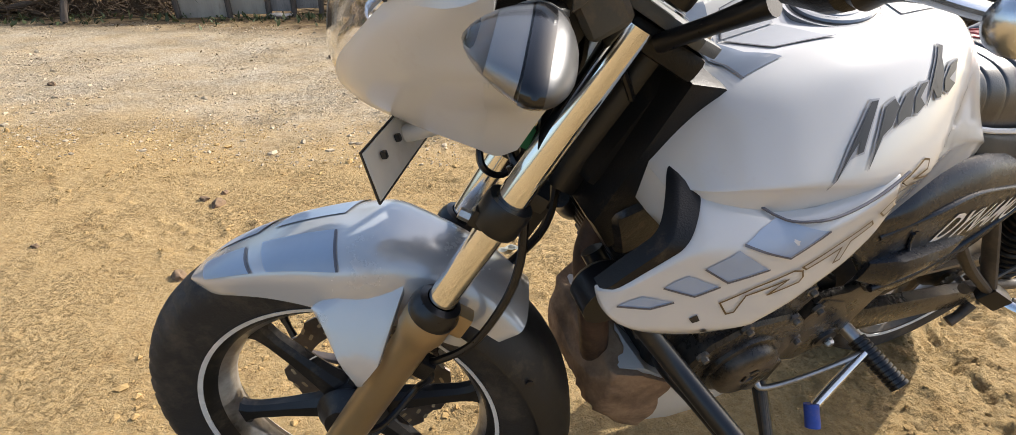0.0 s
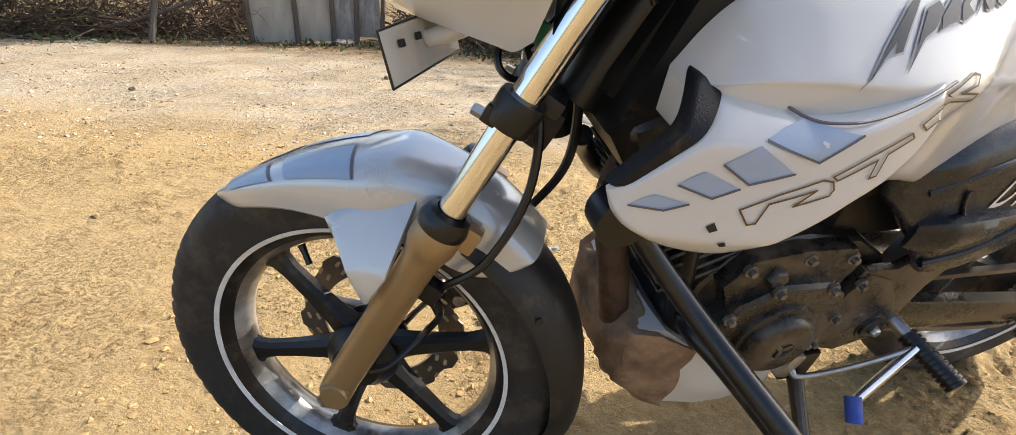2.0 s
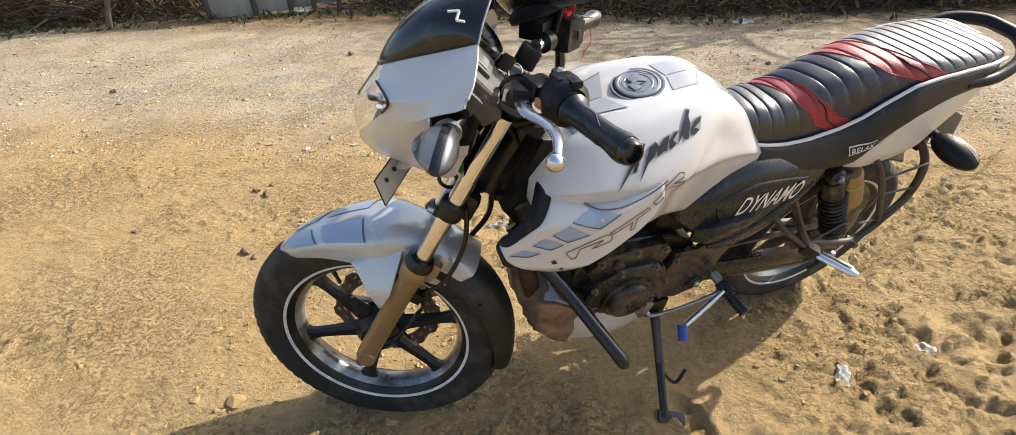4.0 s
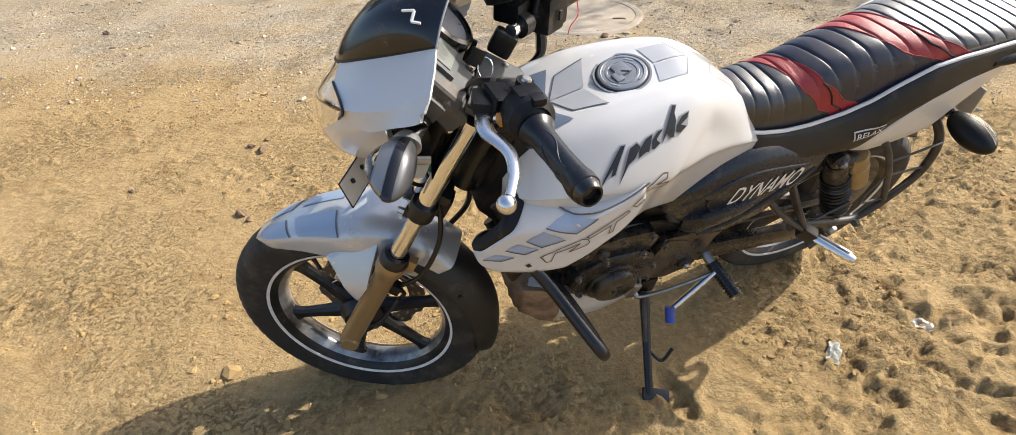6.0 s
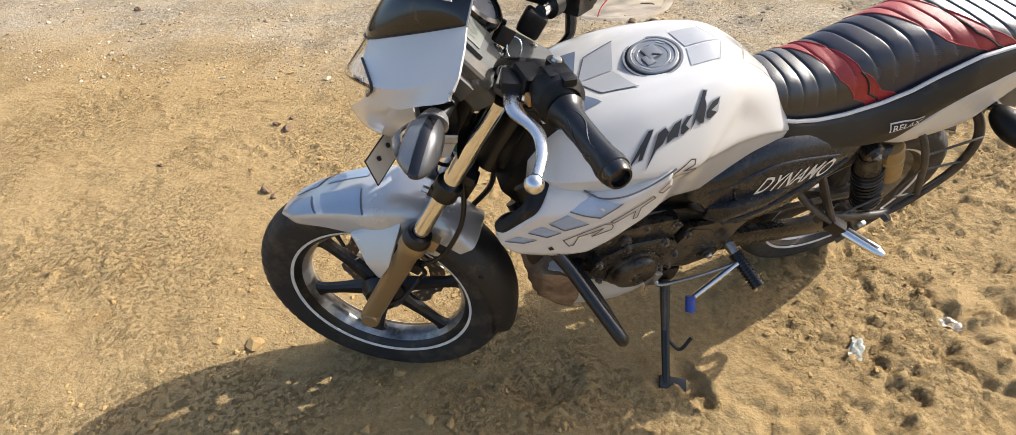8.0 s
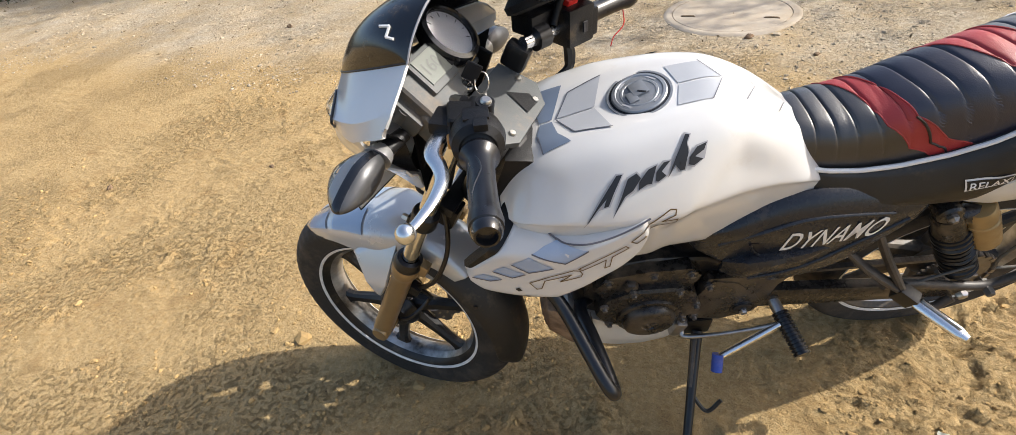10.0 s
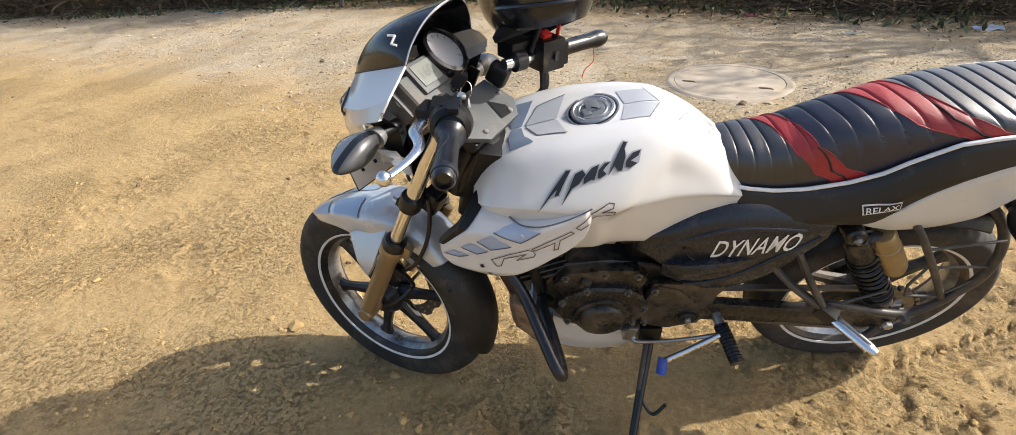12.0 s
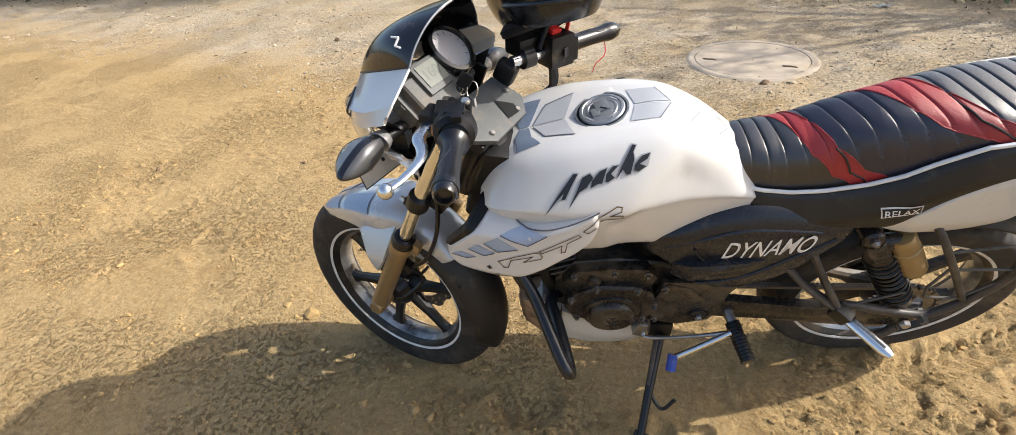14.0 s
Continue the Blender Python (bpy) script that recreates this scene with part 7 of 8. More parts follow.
# cylinder with fins
for k in range(9):
    o = Vector((0.455, 0, 0.50)) + Vector((-0.38, 0, 0.92)).normalized() * (0.020 * k)
    bm = B()
    box(bm, o, (0.135, 0.19, 0.007), (0, -22, 0), 0.002, 1)
    part("cylinder_fin", bm, M_ENGINE, moto)
bm = B()
box(bm, (0.43, 0, 0.585), (0.10, 0.15, 0.22), (0, -22, 0), 0.015)
part("cylinder", bm, M_ENGINE, moto, "dusty black cylinder")
bm = B()
box(bm, (0.365, 0, 0.715), (0.14, 0.17, 0.08), (0, -22, 0), 0.02, 3)
part("cylinder_head", bm, M_ENGINE, moto)
CASE = [(0.455, 0.300), (0.500, 0.272), (0.620, 0.262), (0.735, 0.290), (0.800, 0.318), (0.840, 0.360), (0.815, 0.430), (0.770, 0.500), (0.700, 0.545), (0.600, 0.560), (0.500, 0.550), (0.455, 0.480), (0.440, 0.390)]
case = part("crankcase", slab(B(), CASE, -0.098, 0.10, 0.012, 3), M_ENGINE, moto, "dusty black engine crankcase")
UP = [(0.470, 0.500), (0.500, 0.545), (0.580, 0.556), (0.665, 0.552), (0.690, 0.520), (0.675, 0.470), (0.640, 0.452), (0.560, 0.455), (0.490, 0.462)]
part("upper_cover", slab(B(), UP, -0.122, -0.09, 0.008, 2), M_CASE, case)
MAG = [(0.475, 0.410), (0.492, 0.372), (0.540, 0.345), (0.600, 0.338), (0.652, 0.346), (0.690, 0.376), (0.700, 0.420), (0.682, 0.470), (0.640, 0.500), (0.560, 0.505), (0.500, 0.470)]
part("magneto_cover", slab(B(), MAG, -0.138, -0.09, 0.014, 3), M_CASE, case, "dusty dark engine side cover")
part("round_cap", lathe(B(), [(0, -0.161), (0.016, -0.161), (0.018, -0.164), (0.046, -0.164), (0.054, -0.160), (0.058, -0.152), (0.059, -0.146), (0.068, -0.144), (0.070, -0.138), (0.070, -0.12)], (0.588, 0, 0.395), (0, 1, 0), 40), M_CASE, case, "round engine cap with a raised mark")
bm = B()
for a in (20, 140, 260):
    box(bm, (0.588 + 0.010 * math.cos(radians(a)), -0.1625, 0.395 + 0.010 * math.sin(radians(a))), (0.017, 0.003, 0.008), (0, -a, 0), 0.0015, 1)
part("raised_mark", bm, M_CASE, case)
SPR = [(0.690, 0.335), (0.760, 0.312), (0.822, 0.332), (0.842, 0.380), (0.815, 0.430), (0.770, 0.480), (0.715, 0.500), (0.690, 0.440)]
part("sprocket_cover", slab(B(), SPR, -0.128, -0.09, 0.010, 2), M_CASE, case, "dusty brown-black sprocket cover")
for x, z, y in ((0.492, 0.45, -0.138), (0.55, 0.498, -0.138), (0.645, 0.49, -0.138), (0.69, 0.42, -0.138), (0.668, 0.362, -0.138), (0.505, 0.372, -0.138), (0.62, 0.345, -0.136), (0.71, 0.48, -0.128), (0.70, 0.345, -0.128), (0.59, 0.54, -0.122), (0.666, 0.533, -0.122), (0.50, 0.53, -0.122)):
    part("engine_bolt", lathe(B(), [(0, -0.009), (0.0050, -0.009), (0.0058, -0.006), (0.0058, -0.002), (0.0100, -0.0015), (0.0105, 0.004)], (x, y, z), (0, 1, 0), 8), M_BOLTD, case)
part("large_plug", lathe(B(), [(0, -0.012), (0.013, -0.012), (0.016, -0.008), (0.017, 0.0)], (0.545, -0.122, 0.515), (0, 1, 0), 6), M_CASE, case)
part("pivot_cap", lathe(B(), [(0, -0.014), (0.008, -0.014), (0.010, -0.010), (0.020, -0.008), (0.021, -0.004), (0.027, -0.006), (0.030, 0.002), (0.030, 0.02)], (0.803, -0.124, 0.366), (0, 1, 0), 28), M_FRAME, moto, "swingarm pivot bolt in a black ring")
part("pivot_bolt", lathe(B(), [(0, -0.008), (0.007, -0.008), (0.009, -0.004), (0.009, 0.002)], (0.803, -0.136, 0.366), (0, 1, 0), 6), M_BOLT, moto)
PLATE_ = [(0.770, 0.500), (0.705, 0.505), (0.700, 0.490), (0.755, 0.470), (0.775, 0.400), (0.765, 0.345), (0.790, 0.320), (0.835, 0.330), (0.850, 0.370), (0.860, 0.450), (0.905, 0.545), (0.850, 0.560)]
part("pivot_plate", slab(B(), PLATE_, -0.124, -0.108, 0.005, 2), M_CASE, moto, "dusty frame pivot plate")
part("carburettor", lathe(B(), [(0, -0.05), (0.025, -0.05), (0.03, -0.045), (0.03, 0.05), (0, 0.05)], (0.60, -0.03, 0.64), (0, 1, 0.1), 20), M_STEEL, moto, "dull metal carburettor")
bm = B()
box(bm, (0.585, -0.095, 0.655), (0.05, 0.03, 0.035), (0, 15, 10), 0.006)
part("fuel_tap", bm, M_STEEL, moto, "dull metal fuel tap")
bm = B()
box(bm, (0.72, 0.0, 0.60), (0.16, 0.16, 0.15), (0, 0, 0), 0.03, 3)
part("air_box", bm, M_BLACKP, moto)
# exhaust, belly pan and the mud on it
part("exhaust_header", tube(B(), [(0.360, 0.02, 0.640), (0.335, -0.005, 0.575), (0.345, -0.035, 0.50), (0.365, -0.040, 0.42), (0.392, -0.03, 0.340), (0.45, 0.02, 0.275), (0.60, 0.07, 0.235), (0.80, 0.11, 0.235)], [0.021, 0.022, 0.023, 0.023, 0.023, 0.022, 0.022, 0.022], 16, 48), M_RUST, moto, "rusty brown exhaust header pipe")
part("muffler", tube(B(), [(0.80, 0.12, 0.24), (0.95, 0.15, 0.27), (1.25, 0.18, 0.36), (1.45, 0.19, 0.42)], [0.03, 0.05, 0.055, 0.045], 20, 24), M_BLACKP, moto, "black muffler")


def belly():
    rings = []
    for x, zt, zb, w in ((0.372, 0.36, 0.30, 0.07), (0.385, 0.40, 0.262, 0.095), (0.42, 0.41, 0.225, 0.112), (0.47, 0.372, 0.198, 0.122), (0.54, 0.325, 0.180, 0.126), (0.60, 0.300, 0.172, 0.124), (0.655, 0.285, 0.170, 0.116), (0.680, 0.262, 0.176, 0.110)):
        zm = (zt + zb) / 2
        rings.append([(x, -w, zt), (x, -w * 1.02, zm), (x, -w * 0.93, zb + 0.018), (x, -w * 0.6, zb), (x, 0, zb - 0.006), (x, w * 0.6, zb), (x, w * 0.93, zb + 0.018), (x, w * 1.02, zm), (x, w, zt), (x, w * 0.5, zt - 0.01), (x, 0, zt - 0.012), (x, -w * 0.5, zt - 0.01)])
    return rings


bm = B()
loft(bm, belly())
bmesh.ops.subdivide_edges(bm, edges=bm.edges[:], cuts=2, use_grid_fill=True, smooth=0.4)
bmesh.ops.recalc_face_normals(bm, faces=bm.faces[:])
pan = part("belly_pan", bm, M_CREAM, moto, "white plastic belly pan caked with mud in front")
bm = B()
loft(bm, [[(x - (0.008 if k < 2 else 0.0), y * 1.05, z) for x, y, z in r] for k, r in enumerate(belly()[:4])])
bmesh.ops.subdivide_edges(bm, edges=bm.edges[:], cuts=4, use_grid_fill=True, smooth=0.5)
for v in bm.verts:
    q = v.co * 22
    v.co += Vector((-0.006, math.copysign(0.004, v.co.y), 0)) + v.co.normalized() * 0.012 * noise.fractal(q, 1.0, 2.0, 4)
bmesh.ops.recalc_face_normals(bm, faces=bm.faces[:])
part("mud_cake", bm, M_MUD, pan, "thick dried mud", sharp=80)
# crash guard
for s in (-1, 1):
    G = [(0.300, 0.050, 0.640), (0.318, 0.075, 0.610), (0.355, 0.100, 0.560), (0.402, 0.152, 0.506), (0.438, 0.228, 0.472), (0.466, 0.290, 0.447), (0.480, 0.310, 0.430), (0.484, 0.300, 0.416), (0.474, 0.250, 0.420), (0.456, 0.180, 0.428), (0.443, 0.136, 0.430), (0.446, 0.108, 0.424), (0.464, 0.088, 0.408)]
    part("crash_guard", tube(B(), [(x, s * y, z) for x, y, z in G], 0.0148, 14, 80), M_GUARD, moto, "bent black crash guard tube")
    part("guard_mount", lathe(B(), [(0, -0.02), (0.030, -0.02), (0.034, -0.015), (0.034, 0.02), (0, 0.02)], (0.284, s * 0.112, 0.640), (0, s, 0), 28), M_RUBBER, moto, "round black rubber horn")
# side stand
st0, st1 = Vector((0.728, -0.120, 0.240)), Vector((0.664, -0.350, 0.112))
stand = part("side_stand", tube(B(), [st0, st0.lerp(st1, 0.5), st1], [0.014, 0.0115, 0.010], 12, 10), M_FRAME, moto, "black side stand, dusty, down on the sand")
bm = B()
box(bm, st1 + Vector((0.018, -0.006, -0.004)), (0.075, 0.034, 0.010), (16, 10, -20), 0.004)
part("stand_foot", bm, M_FRAME, stand)
part("stand_prong", tube(B(), [st0.lerp(st1, 0.55), st0.lerp(st1, 0.72) + Vector((0.04, 0.0, 0.0)), st0.lerp(st1, 0.66) + Vector((0.07, 0.0, 0.02))], 0.005, 8, 12), M_FRAME, stand)
part("stand_spring", tube(B(), [st0 + Vector((-0.01, -0.012, 0.01)), st0.lerp(st1, 0.45) + Vector((-0.008, -0.012, 0.0))], 0.006, 8), M_DUSTY, stand)
bm = B()
box(bm, st0 + Vector((0, 0.02, 0.02)), (0.06, 0.04, 0.07), (0, 0, 0), 0.008)
part("stand_bracket", bm, M_FRAME, stand)
# gear shift
sh = part("gear_lever", tube(B(), [(0.676, -0.140, 0.292), (0.684, -0.152, 0.290), (0.740, -0.160, 0.303), (0.810, -0.164, 0.322), (0.880, -0.165, 0.342)], [0.007, 0.0055, 0.0048, 0.0048, 0.006], 10, 30), M_STEEL, moto, "thin dull steel gear linkage")
part("toe_arm", tube(B(), [(0.880, -0.165, 0.340), (0.820, -0.185, 0.318), (0.760, -0.205, 0.300), (0.742, -0.212, 0.296)], [0.009, 0.0085, 0.008, 0.007], 10, 20), M_ALU, sh, "polished gear pedal arm")
part("toe_rubber", tube(B(), [(0.742, -0.205, 0.300), (0.735, -0.235, 0.274)], [0.0125, 0.0125], 14), M_BLUE, sh, "blue rubber toe peg")
bm = B()
box(bm, (0.668, -0.130, 0.306), (0.026, 0.028, 0.055), (0, 15, 0), 0.006)
part("shift_crank", bm, M_STEEL, sh)
# footpegs
for s in (-1, 1):
    a, b = Vector((0.885, s * 0.118, 0.345)), Vector((0.912, s * 0.238, 0.322))
    d = (b - a).normalized()
    peg = part("rider_footpeg", tube(B(), [a - d * 0.03, a + d * 0.02], [0.014, 0.013], 12), M_STEEL, moto, "black ribbed rubber rider footpeg")
    ribs = [(0.0, 0.018)]
    for k in range(12):
        ribs += [(0.0145, 0.020 + 0.0085 * k), (0.0178, 0.0205 + 0.0085 * k), (0.0178, 0.0262 + 0.0085 * k), (0.0145, 0.0268 + 0.0085 * k)]
    part("peg_rubber", lathe(B(), ribs + [(0.0, 0.124)], a, d, 14), M_RUBBER, peg)
    part("peg_feeler", tube(B(), [b - d * 0.01, b - d * 0.01 + Vector((0.004, s * 0.004, -0.026))], [0.006, 0.004], 8), M_ALU, peg)
    # pillion hanger and peg
    h = Vector((1.085, s * 0.172, 0.462))
    hang = part("pillion_hanger", tube(B(), [(0.925, s * 0.118, 0.600), (1.0, s * 0.145, 0.525), h], [0.012, 0.014, 0.014], 10, 12, flat=0.6), M_DUSTY, moto, "dusty black pillion peg hanger")
    part("hanger_arm", tube(B(), [(0.985, s * 0.118, 0.632), (1.03, s * 0.145, 0.55), h], [0.012, 0.014, 0.014], 10, 12, flat=0.6), M_DUSTY, hang)
    bm = B()
    box(bm, h + Vector((0.002, s * 0.008, -0.002)), (0.04, 0.03, 0.035), (0, 20, s * 40), 0.006)
    part("peg_joint", bm, M_FRAME, hang)
    p0, p1 = h + Vector((0.012, s * 0.014, -0.006)), Vector((1.158, s * 0.278, 0.452))
    bm = B()
    dd = (p1 - p0).normalized()
    tube(bm, [p0, p0.lerp(p1, 0.15), p0.lerp(p1, 0.85), p1], [0.010, 0.016, 0.015, 0.009], 12, flat=0.7)
    part("pillion_peg", bm, M_ALU, hang, "polished aluminium pillion footpeg")
    for k in range(6):
        c = p0.lerp(p1, 0.22 + 0.11 * k)
        bm = B()
        box(bm, c + Vector((0, 0, 0.0135)), (0.018, 0.005, 0.005), (0, 0, s * 60), 0.001, 1)
        part("peg_rib", bm, M_STEEL, hang)
# swingarm, chain and sprocket
for s in (-1, 1):
    bm = B()
    A, C = Vector((0.800, s * 0.095, 0.362)), Vector((1.330, s * 0.100, 0.306))
    d = (C - A).normalized()
    n_ = Vector((-d.z, 0, d.x))
    rings = []
    for t, hh in ((0, 0.034), (0.15, 0.036), (0.7, 0.028), (0.95, 0.026), (1.0, 0.018)):
        c = A.lerp(C, t)
        rings.append([c + n_ * hh * u + Vector((0, 0.016 * v, 0)) for u, v in ((-1, -0.7), (-0.8, -1), (0.8, -1), (1, -0.7), (1, 0.7), (0.8, 1), (-0.8, 1), (-1, 0.7))])
    loft(bm, rings)
    bmesh.ops.recalc_face_normals(bm, faces=bm.faces[:])
    part("swingarm", bm, M_CASE, moto, "dusty black swingarm")
    part("rear_axle_nut", lathe(B(), [(0, -0.012), (0.010, -0.012), (0.013, -0.008), (0.013, 0)], (1.312, s * 0.120, 0.307), (0, -s, 0) if s > 0 else (0, 1, 0), 6), M_BOLT, moto)
part("brake_arm", tube(B(), [(1.30, -0.12, 0.29), (1.28, -0.125, 0.262), (1.262, -0.125, 0.245)], [0.012, 0.010, 0.012], 10), M_DUSTY, moto)


def sprocket(c, R, r, teeth):
    bm = B()
    prof = []
    seg = teeth * 4
    for i in range(seg):
        t = 2 * math.pi * i / seg
        rr = R if i % 4 in (0, 1) else R - 0.008
        prof.append((rr, t))
    P = lambda rr, t, y: (c[0] + rr * math.cos(t), c[1] + y, c[2] + rr * math.sin(t))
    rings = [[P(r, t, -0.003) for _, t in prof], [P(rr, t, -0.003) for rr, t in prof], [P(rr, t, 0.003) for rr, t in prof], [P(r, t, 0.003) for _, t in prof]]
    vs = [[bm.verts.new(q) for q in ring] for ring in rings]
    vs.append(vs[0])
    for a, b in zip(vs, vs[1:]):
        for j in range(seg):
            bm.faces.new((a[j], a[(j + 1) % seg], b[(j + 1) % seg], b[j]))
    for k in range(5):
        t = radians(72 * k)
        tube(bm, [Vector(P(0.03, t, 0)), Vector(P(r + 0.002, t, 0))], [0.014, 0.011], 6, flat=0.5)
    bmesh.ops.recalc_face_normals(bm, faces=bm.faces[:])
    return bm


part("rear_sprocket", sprocket((1.312, -0.072, 0.305), 0.088, 0.058, 42), M_CHAIN, moto, "oily dark rear sprocket")
links = []
for k in range(46):
    t = k / 45
    links.append((Vector((0.845, -0.072, 0.412)).lerp(Vector((1.305, -0.072, 0.395)), t), -2.0))
    links.append((Vector((0.840, -0.072, 0.300)).lerp(Vector((1.305, -0.072, 0.215)), t) + Vector((0, 0, -0.010 * math.sin(t * 3.14))), 10.0))
for k in range(14):
    a = radians(90 - 180 * k / 13)
    links.append((Vector((1.312 + 0.088 * math.cos(a), -0.072, 0.305 + 0.088 * math.sin(a))), math.degrees(a) + 90))
base = B()
slab(base, [(-0.008, -0.003), (-0.004, -0.0048), (0.004, -0.0048), (0.008, -0.003), (0.008, 0.003), (0.004, 0.0048), (-0.004, 0.0048), (-0.008, 0.003)], -0.007, 0.007, 0)
chain_me = bpy.data.meshes.new("chain_link")
base.to_mesh(chain_me)
base.free()
chain_me.materials.append(M_CHAIN)
for c, turn in links:
    ob = new("chain_link", chain_me)
    ob.parent = moto
    ob.matrix_local = pose(c.x, c.y, c.z, 0, -turn, 0)
# rear shock absorbers
for s in (-1, 1):
    top, low = Vector((1.088, s * 0.118, 0.668)), Vector((1.268, s * 0.116, 0.388))
    d = (low - top).normalized()
    L = (low - top).length
    shock = part("rear_shock", lathe(B(), [(0, 0.02), (0.022, 0.022), (0.026, 0.03), (0.026, 0.075), (0.030, 0.085), (0.008, 0.086), (0.008, L - 0.05), (0.028, L - 0.05), (0.026, L - 0.03), (0.014, L - 0.02), (0.012, L), (0, L)], top, d, 24), M_CASE, moto, "dusty rear shock absorber with black coil spring")
    u = d.cross(Vector((0, 1, 0))).normalized()
    w = d.cross(u)
    pts = [top + d * (0.085 + (L - 0.135) * t) + (u * math.cos(t * 2 * math.pi * 10) + w * math.sin(t * 2 * math.pi * 10)) * 0.029 for t in np.linspace(0, 1, 200)]
    part("spring", tube(B(), pts, 0.0052, 6), M_FRAME, shock, "black coil spring")
    part("shock_eye", lathe(B(), [(0, -0.02), (0.018, -0.02), (0.022, -0.015), (0.022, 0.015), (0, 0.015)], top, (0, 1, 0), 20), M_CASE, shock)
    part("shock_bolt", lathe(B(), [(0, -0.010), (0.005, -0.010), (0.0065, -0.007), (0.010, -0.004), (0.010, 0.002)], top + Vector((0, s * 0.022, 0)), (0, 1, 0) if s < 0 else (0, -1, 0), 6), M_BOLTD, shock)
    c0, c1 = Vector((1.145, s * 0.120, 0.665)), Vector((1.222, s * 0.120, 0.545))
    dd = (c1 - c0).normalized()
    LL = (c1 - c0).length
    part("gas_canister", lathe(B(), [(0, 0.0), (0.022, 0.0), (0.026, 0.006), (0.026, LL * 0.30), (0.0285, LL * 0.32), (0.0285, LL * 0.9), (0.024, LL), (0, LL)], c0, dd, 24), M_CANISTER, shock, "dull gold gas canister")
    part("canister_bridge", tube(B(), [top + d * 0.03, c0 + dd * 0.02], [0.018, 0.020], 10), M_CASE, shock)
# leg guard beside the rear wheel
bm_pts = [(1.060, -0.150, 0.452), (1.123, -0.150, 0.446), (1.215, -0.150, 0.418), (1.290, -0.150, 0.404), (1.330, -0.150, 0.428), (1.357, -0.150, 0.469), (1.391, -0.148, 0.553), (1.384, -0.138, 0.640), (1.362, -0.112, 0.695), (1.320, -0.080, 0.730)]
gd = part("leg_guard", tube(B(), bm_pts, 0.0100, 12, 70), M_DUSTY, moto, "bent black tube guard beside the rear wheel")
part("guard_strut", tube(B(), [(1.170, -0.085, 0.715), (1.200, -0.128, 0.690), (1.243, -0.148, 0.626), (1.300, -0.150, 0.540), (1.346, -0.150, 0.470)], 0.0076, 10, 30), M_DUSTY, gd)
for a, b in (((1.232, -0.147, 0.640), (1.378, -0.142, 0.660)), ((1.270, -0.150, 0.585), (1.391, -0.147, 0.580)), ((1.338, -0.150, 0.482), (1.388, -0.148, 0.545)), ((1.262, -0.150, 0.595), (1.250, -0.150, 0.520)), ((1.250, -0.150, 0.520), (1.262, -0.150, 0.480)), ((1.262, -0.150, 0.480), (1.345, -0.150, 0.474)), ((1.130, -0.15, 0.452), (1.215, -0.15, 0.500))):
    part("guard_wire", tube(B(), [a, b], 0.0032, 8), M_WIRE, gd)
part("guard_bolt", lathe(B(), [(0, -0.016), (0.008, -0.016), (0.010, -0.01), (0.010, 0.02)], (1.292, -0.158, 0.402), (0, 1, 0), 6), M_WIRE, gd)
# tail: inner mudguard, grab rail, rear lamp and indicators
bm = B()
rows_, rin_ = [], []
for k in range(24):
    t = radians(150 - 84 * k / 23)
    row, rowi = [], []
    for j in range(11):
        u_ = -1 + 2 * j / 10
        for rr, out in ((0.345 - 0.03 * abs(u_) ** 3, row), (0.341 - 0.03 * abs(u_) ** 3, rowi)):
            out.append((RW[0] + rr * math.cos(t), u_ * 0.068, RW[2] + rr * math.sin(t)))
    rows_.append(row)
    rin_.append(rowi)
part("rear_mudguard", shell(rows_, rin_), M_BLACKP, moto, "black plastic rear mudguard")
part("grab_rail", tube(B(), [(1.34, -0.112, 0.872), (1.42, -0.118, 0.885), (1.50, -0.10, 0.915), (1.545, -0.05, 0.930), (1.552, 0.0, 0.932), (1.545, 0.05, 0.930), (1.50, 0.10, 0.915), (1.42, 0.118, 0.885), (1.34, 0.112, 0.872)], [0.012, 0.014, 0.015, 0.015, 0.015, 0.015, 0.015, 0.014, 0.012], 12, 60), M_BLACKP, moto, "black pillion grab rail")
bm = B()
loft(bm, [[(x, y * w, z) for y, z in ((-1, z0), (-0.9, z1), (0.9, z1), (1, z0), (0.6, zb), (-0.6, zb))] for x, w, z0, z1, zb in ((1.40, 0.09, 0.84, 0.895, 0.80), (1.48, 0.08, 0.855, 0.895, 0.81), (1.53, 0.05, 0.86, 0.885, 0.83))])
bmesh.ops.recalc_face_normals(bm, faces=bm.faces[:])
part("tail_section", bm, M_CREAM, moto)
bm = B()
box(bm, (1.525, 0, 0.845), (0.03, 0.11, 0.045), (0, 20, 0), 0.01)
part("tail_lamp", bm, mat("red_lens", (0.30, 0.012, 0.012), 0.15, coat=0.6), moto, "red tail lamp")
bm = B()
box(bm, (1.47, 0, 0.70), (0.03, 0.10, 0.20), (0, -20, 0), 0.008)
part("plate_holder", bm, M_BLACKP, moto)
bm = B()
box(bm, (1.49, 0, 0.70), (0.004, 0.19, 0.12), (0, -20, 0), 0.001, 1)
part("rear_plate", bm, M_PLATE, moto, "white rear number plate")
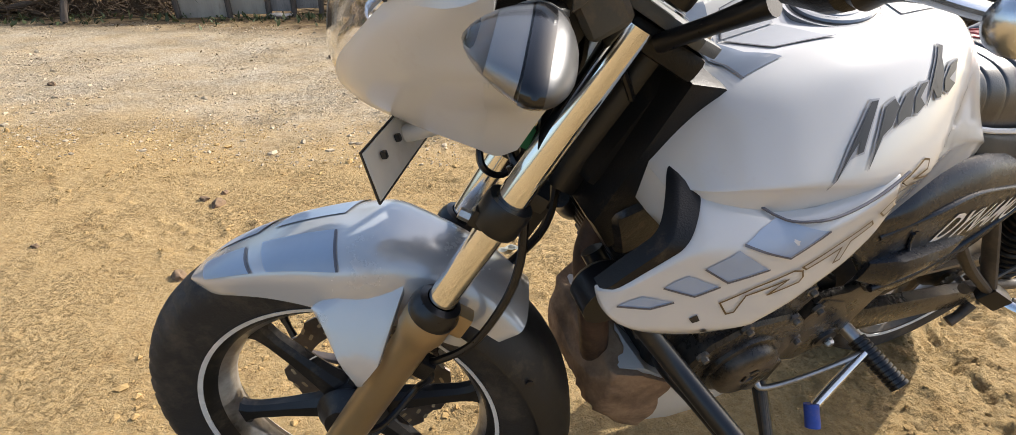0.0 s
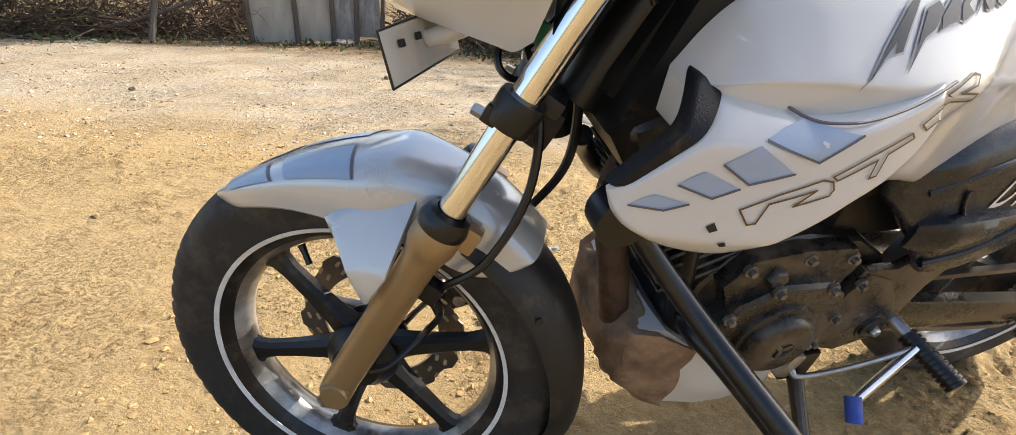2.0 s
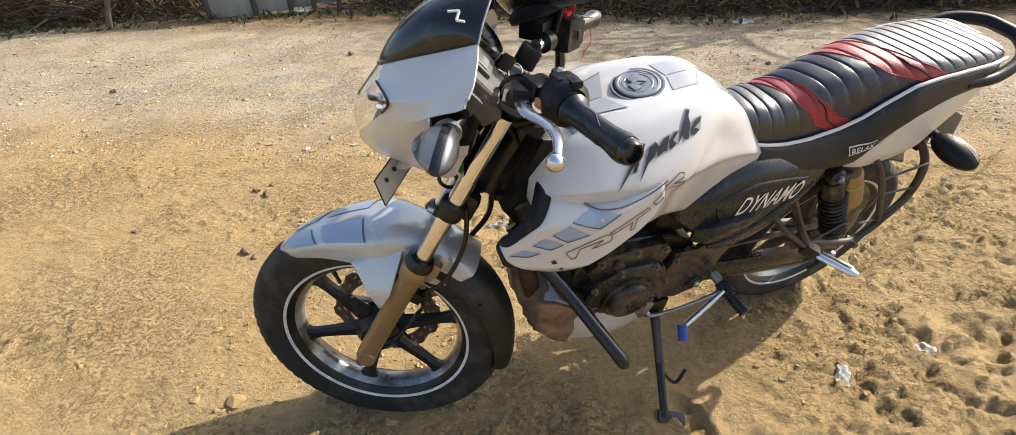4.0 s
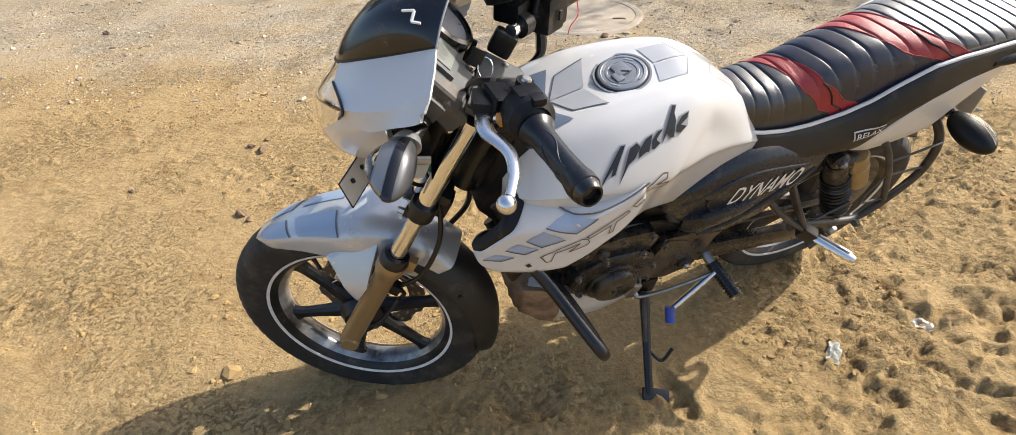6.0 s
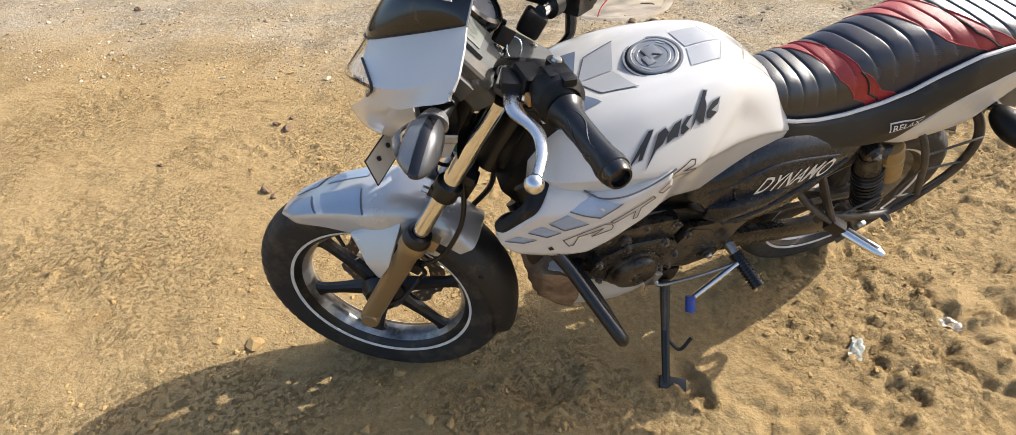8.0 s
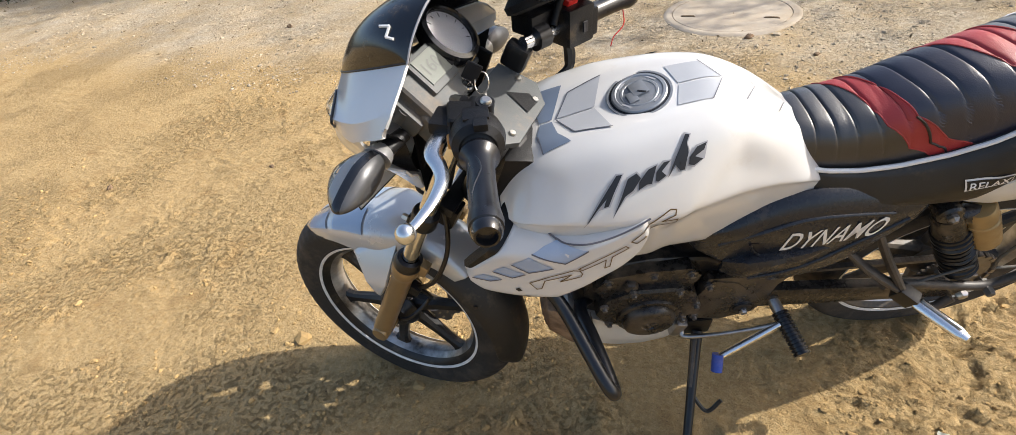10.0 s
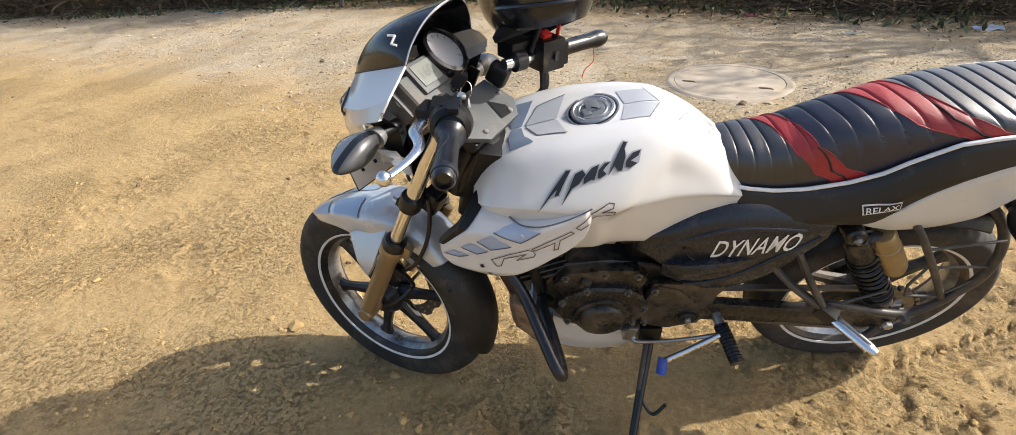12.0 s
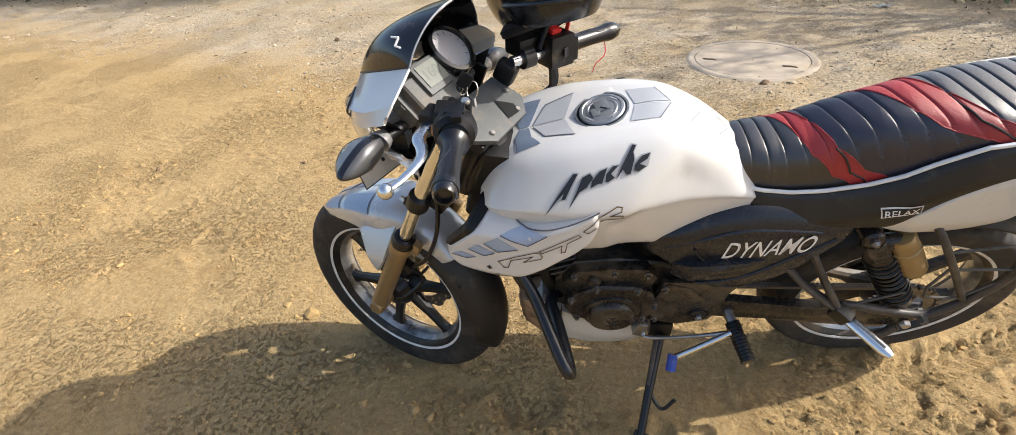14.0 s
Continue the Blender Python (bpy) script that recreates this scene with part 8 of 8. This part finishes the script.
for s in (-1, 1):
    c0 = Vector((1.372, s * 0.115, 0.728))
    ax_ = Vector((0.10, s * 1.0, -0.12)).normalized()
    root = part("indicator", tube(B(), [Vector((1.372, s * 0.05, 0.738)), c0], [0.014, 0.016], 10, flat=0.7), M_BLACKP, moto, "black rear indicator")
    upv, bk = Vector((-0.2, 0, 1)).normalized(), Vector((1, 0, 0.2)).normalized()
    for nm, lo, hi, mt, gr, lb in (("indicator_shell", -0.99, 0.12, M_BLACKP, 1.0, "black shell"), ("indicator_lens", 0.12, 0.99, M_GLASS, 0.98, "clear lens")):
        rings = []
        for t in np.linspace(lo, hi, 10):
            r_ = math.sqrt(max(0, 1 - abs(t) ** 2.2))
            cen = c0 + ax_ * 0.058 + bk * (t * 0.036)
            rings.append([cen + ax_ * 0.058 * r_ * gr * math.cos(a) + upv * 0.027 * r_ * gr * math.sin(a) for a in np.linspace(0, 2 * math.pi, 24, endpoint=False)])
        bm = B()
        loft(bm, rings)
        bmesh.ops.recalc_face_normals(bm, faces=bm.faces[:])
        part(nm, bm, mt, root, lb)


# ---- the helmet hung on the mirror stalk ----
HELM = BIKE @ STEER @ Matrix.Translation((0.352, 0.205, 1.118))
face = -38.0
helmet = tagged(new("helmet"), "satin black full-face helmet with raised clear visor hung on the mirror", "helmet")
helmet.matrix_world = Matrix.Translation(HELM.translation + Vector((-0.010, 0.0, -0.004))) @ pose(0, 0, 0, 0, 0, face) @ pose(0, 0, 0, 5, -21, 0)


def helm_r(az, el):
    """The helmet's radius: az from the face, el up, in degrees."""
    ca, sa = math.cos(radians(az)), math.sin(radians(az))
    ce, se = math.cos(radians(el)), math.sin(radians(el))
    x, y, z = ce * ca / 0.134, ce * sa / 0.107, se / 0.122
    r = 1 / math.sqrt(x * x + y * y + z * z)
    chin = max(0, math.cos(radians(az)) - 0.15) * max(0.0, min(1.0, (-el + 6) / 26)) * max(0, 1 - max(0, -el - 42) / 22)
    return r * (1 + 0.26 * chin)


def helm_p(az, el, k=1.0):
    r = helm_r(az, el) * k
    return (r * math.cos(radians(el)) * math.cos(radians(az)), r * math.cos(radians(el)) * math.sin(radians(az)), r * math.sin(radians(el)))


open_hi = lambda az: 40 - 16 * (abs(az) / 78) ** 4
open_lo = lambda az: -8 + 14 * (abs(az) / 78) ** 4


def band(lo, hi, azs, n, k0, k1):
    return shell([[helm_p(a, lo(a) + (hi(a) - lo(a)) * t, k0) for a in azs] for t in np.linspace(0, 1, n)], [[helm_p(a, lo(a) + (hi(a) - lo(a)) * t, k1) for a in azs] for t in np.linspace(0, 1, n)])


AF, AB = np.linspace(-78, 78, 33), np.linspace(78, 282, 41)
bm = band(open_hi, lambda a: 88.0, AF, 14, 1.0, 0.88)
bm2 = band(lambda a: -50.0 + 8 * math.cos(radians(a)), lambda a: 88.0, AB, 26, 1.0, 0.88)
me_ = bpy.data.meshes.new("tmp")
bm2.to_mesh(me_)
bm.from_mesh(me_)
bm2.free()
bpy.data.meshes.remove(me_)
part("shell", bm, M_HELMET, helmet, "satin black shell", sharp=55)
part("chin_bar", band(lambda a: -50.0 + 8 * math.cos(radians(a)), open_lo, AF, 14, 1.0, 0.86), M_HELMET, helmet, "black chin bar with vent slots", sharp=55)
for k in range(6):
    az = -14 + 5.6 * k
    bm = B()
    p, q = Vector(helm_p(az, -13.5, 1.003)), Vector(helm_p(az + 1.8, -18, 1.003))
    tube(bm, [p, q], 0.0030, 6)
    part("vent_slot", bm, M_INK, helmet)
part("lining", band(lambda a: -48.0, lambda a: 84.0, AB, 20, 0.875, 0.80), M_LINING, helmet, "black foam lining")
part("neck_roll", lathe(B(), [(0.074, -0.080), (0.086, -0.096), (0.096, -0.092), (0.098, -0.080), (0.086, -0.068), (0.076, -0.070)], (-0.012, 0, 0), (0, 0, 1), 40, True), M_LINING, helmet, "padded black neck roll")
part("brow_lining", band(lambda a: open_hi(a) + 2, lambda a: 86.0, AF, 12, 0.875, 0.80), M_LINING, helmet)
part("chin_lining", band(lambda a: -44.0, lambda a: open_lo(a) - 2, AF, 10, 0.855, 0.80), M_LINING, helmet)
part("rim_line", tube(B(), [helm_p(a, open_hi(a) + 1, 1.006) for a in np.linspace(-74, 74, 40)], 0.003, 6), M_GLOSSB, helmet)
part("visor", band(lambda a: 34 - 34 * (abs(a) / 80) ** 2, lambda a: 84 - 44 * (abs(a) / 80) ** 2, np.linspace(-80, 80, 33), 14, 1.09, 1.075), M_VISOR, helmet, "raised clear visor", sharp=60)
for s in (-1, 1):
    part("visor_pivot", lathe(B(), [(0, 0.016), (0.016, 0.014), (0.019, 0.008), (0.019, -0.004)], helm_p(s * 84, 14, 1.0), helm_p(s * 84, 10, 1.0), 20), M_GLOSSB, helmet, "round visor pivot")
part("crease", tube(B(), [helm_p(a, -27 + 0.10 * abs(a), 1.002) for a in np.linspace(-70, 70, 30)], 0.0050, 8), M_HELMET, helmet)
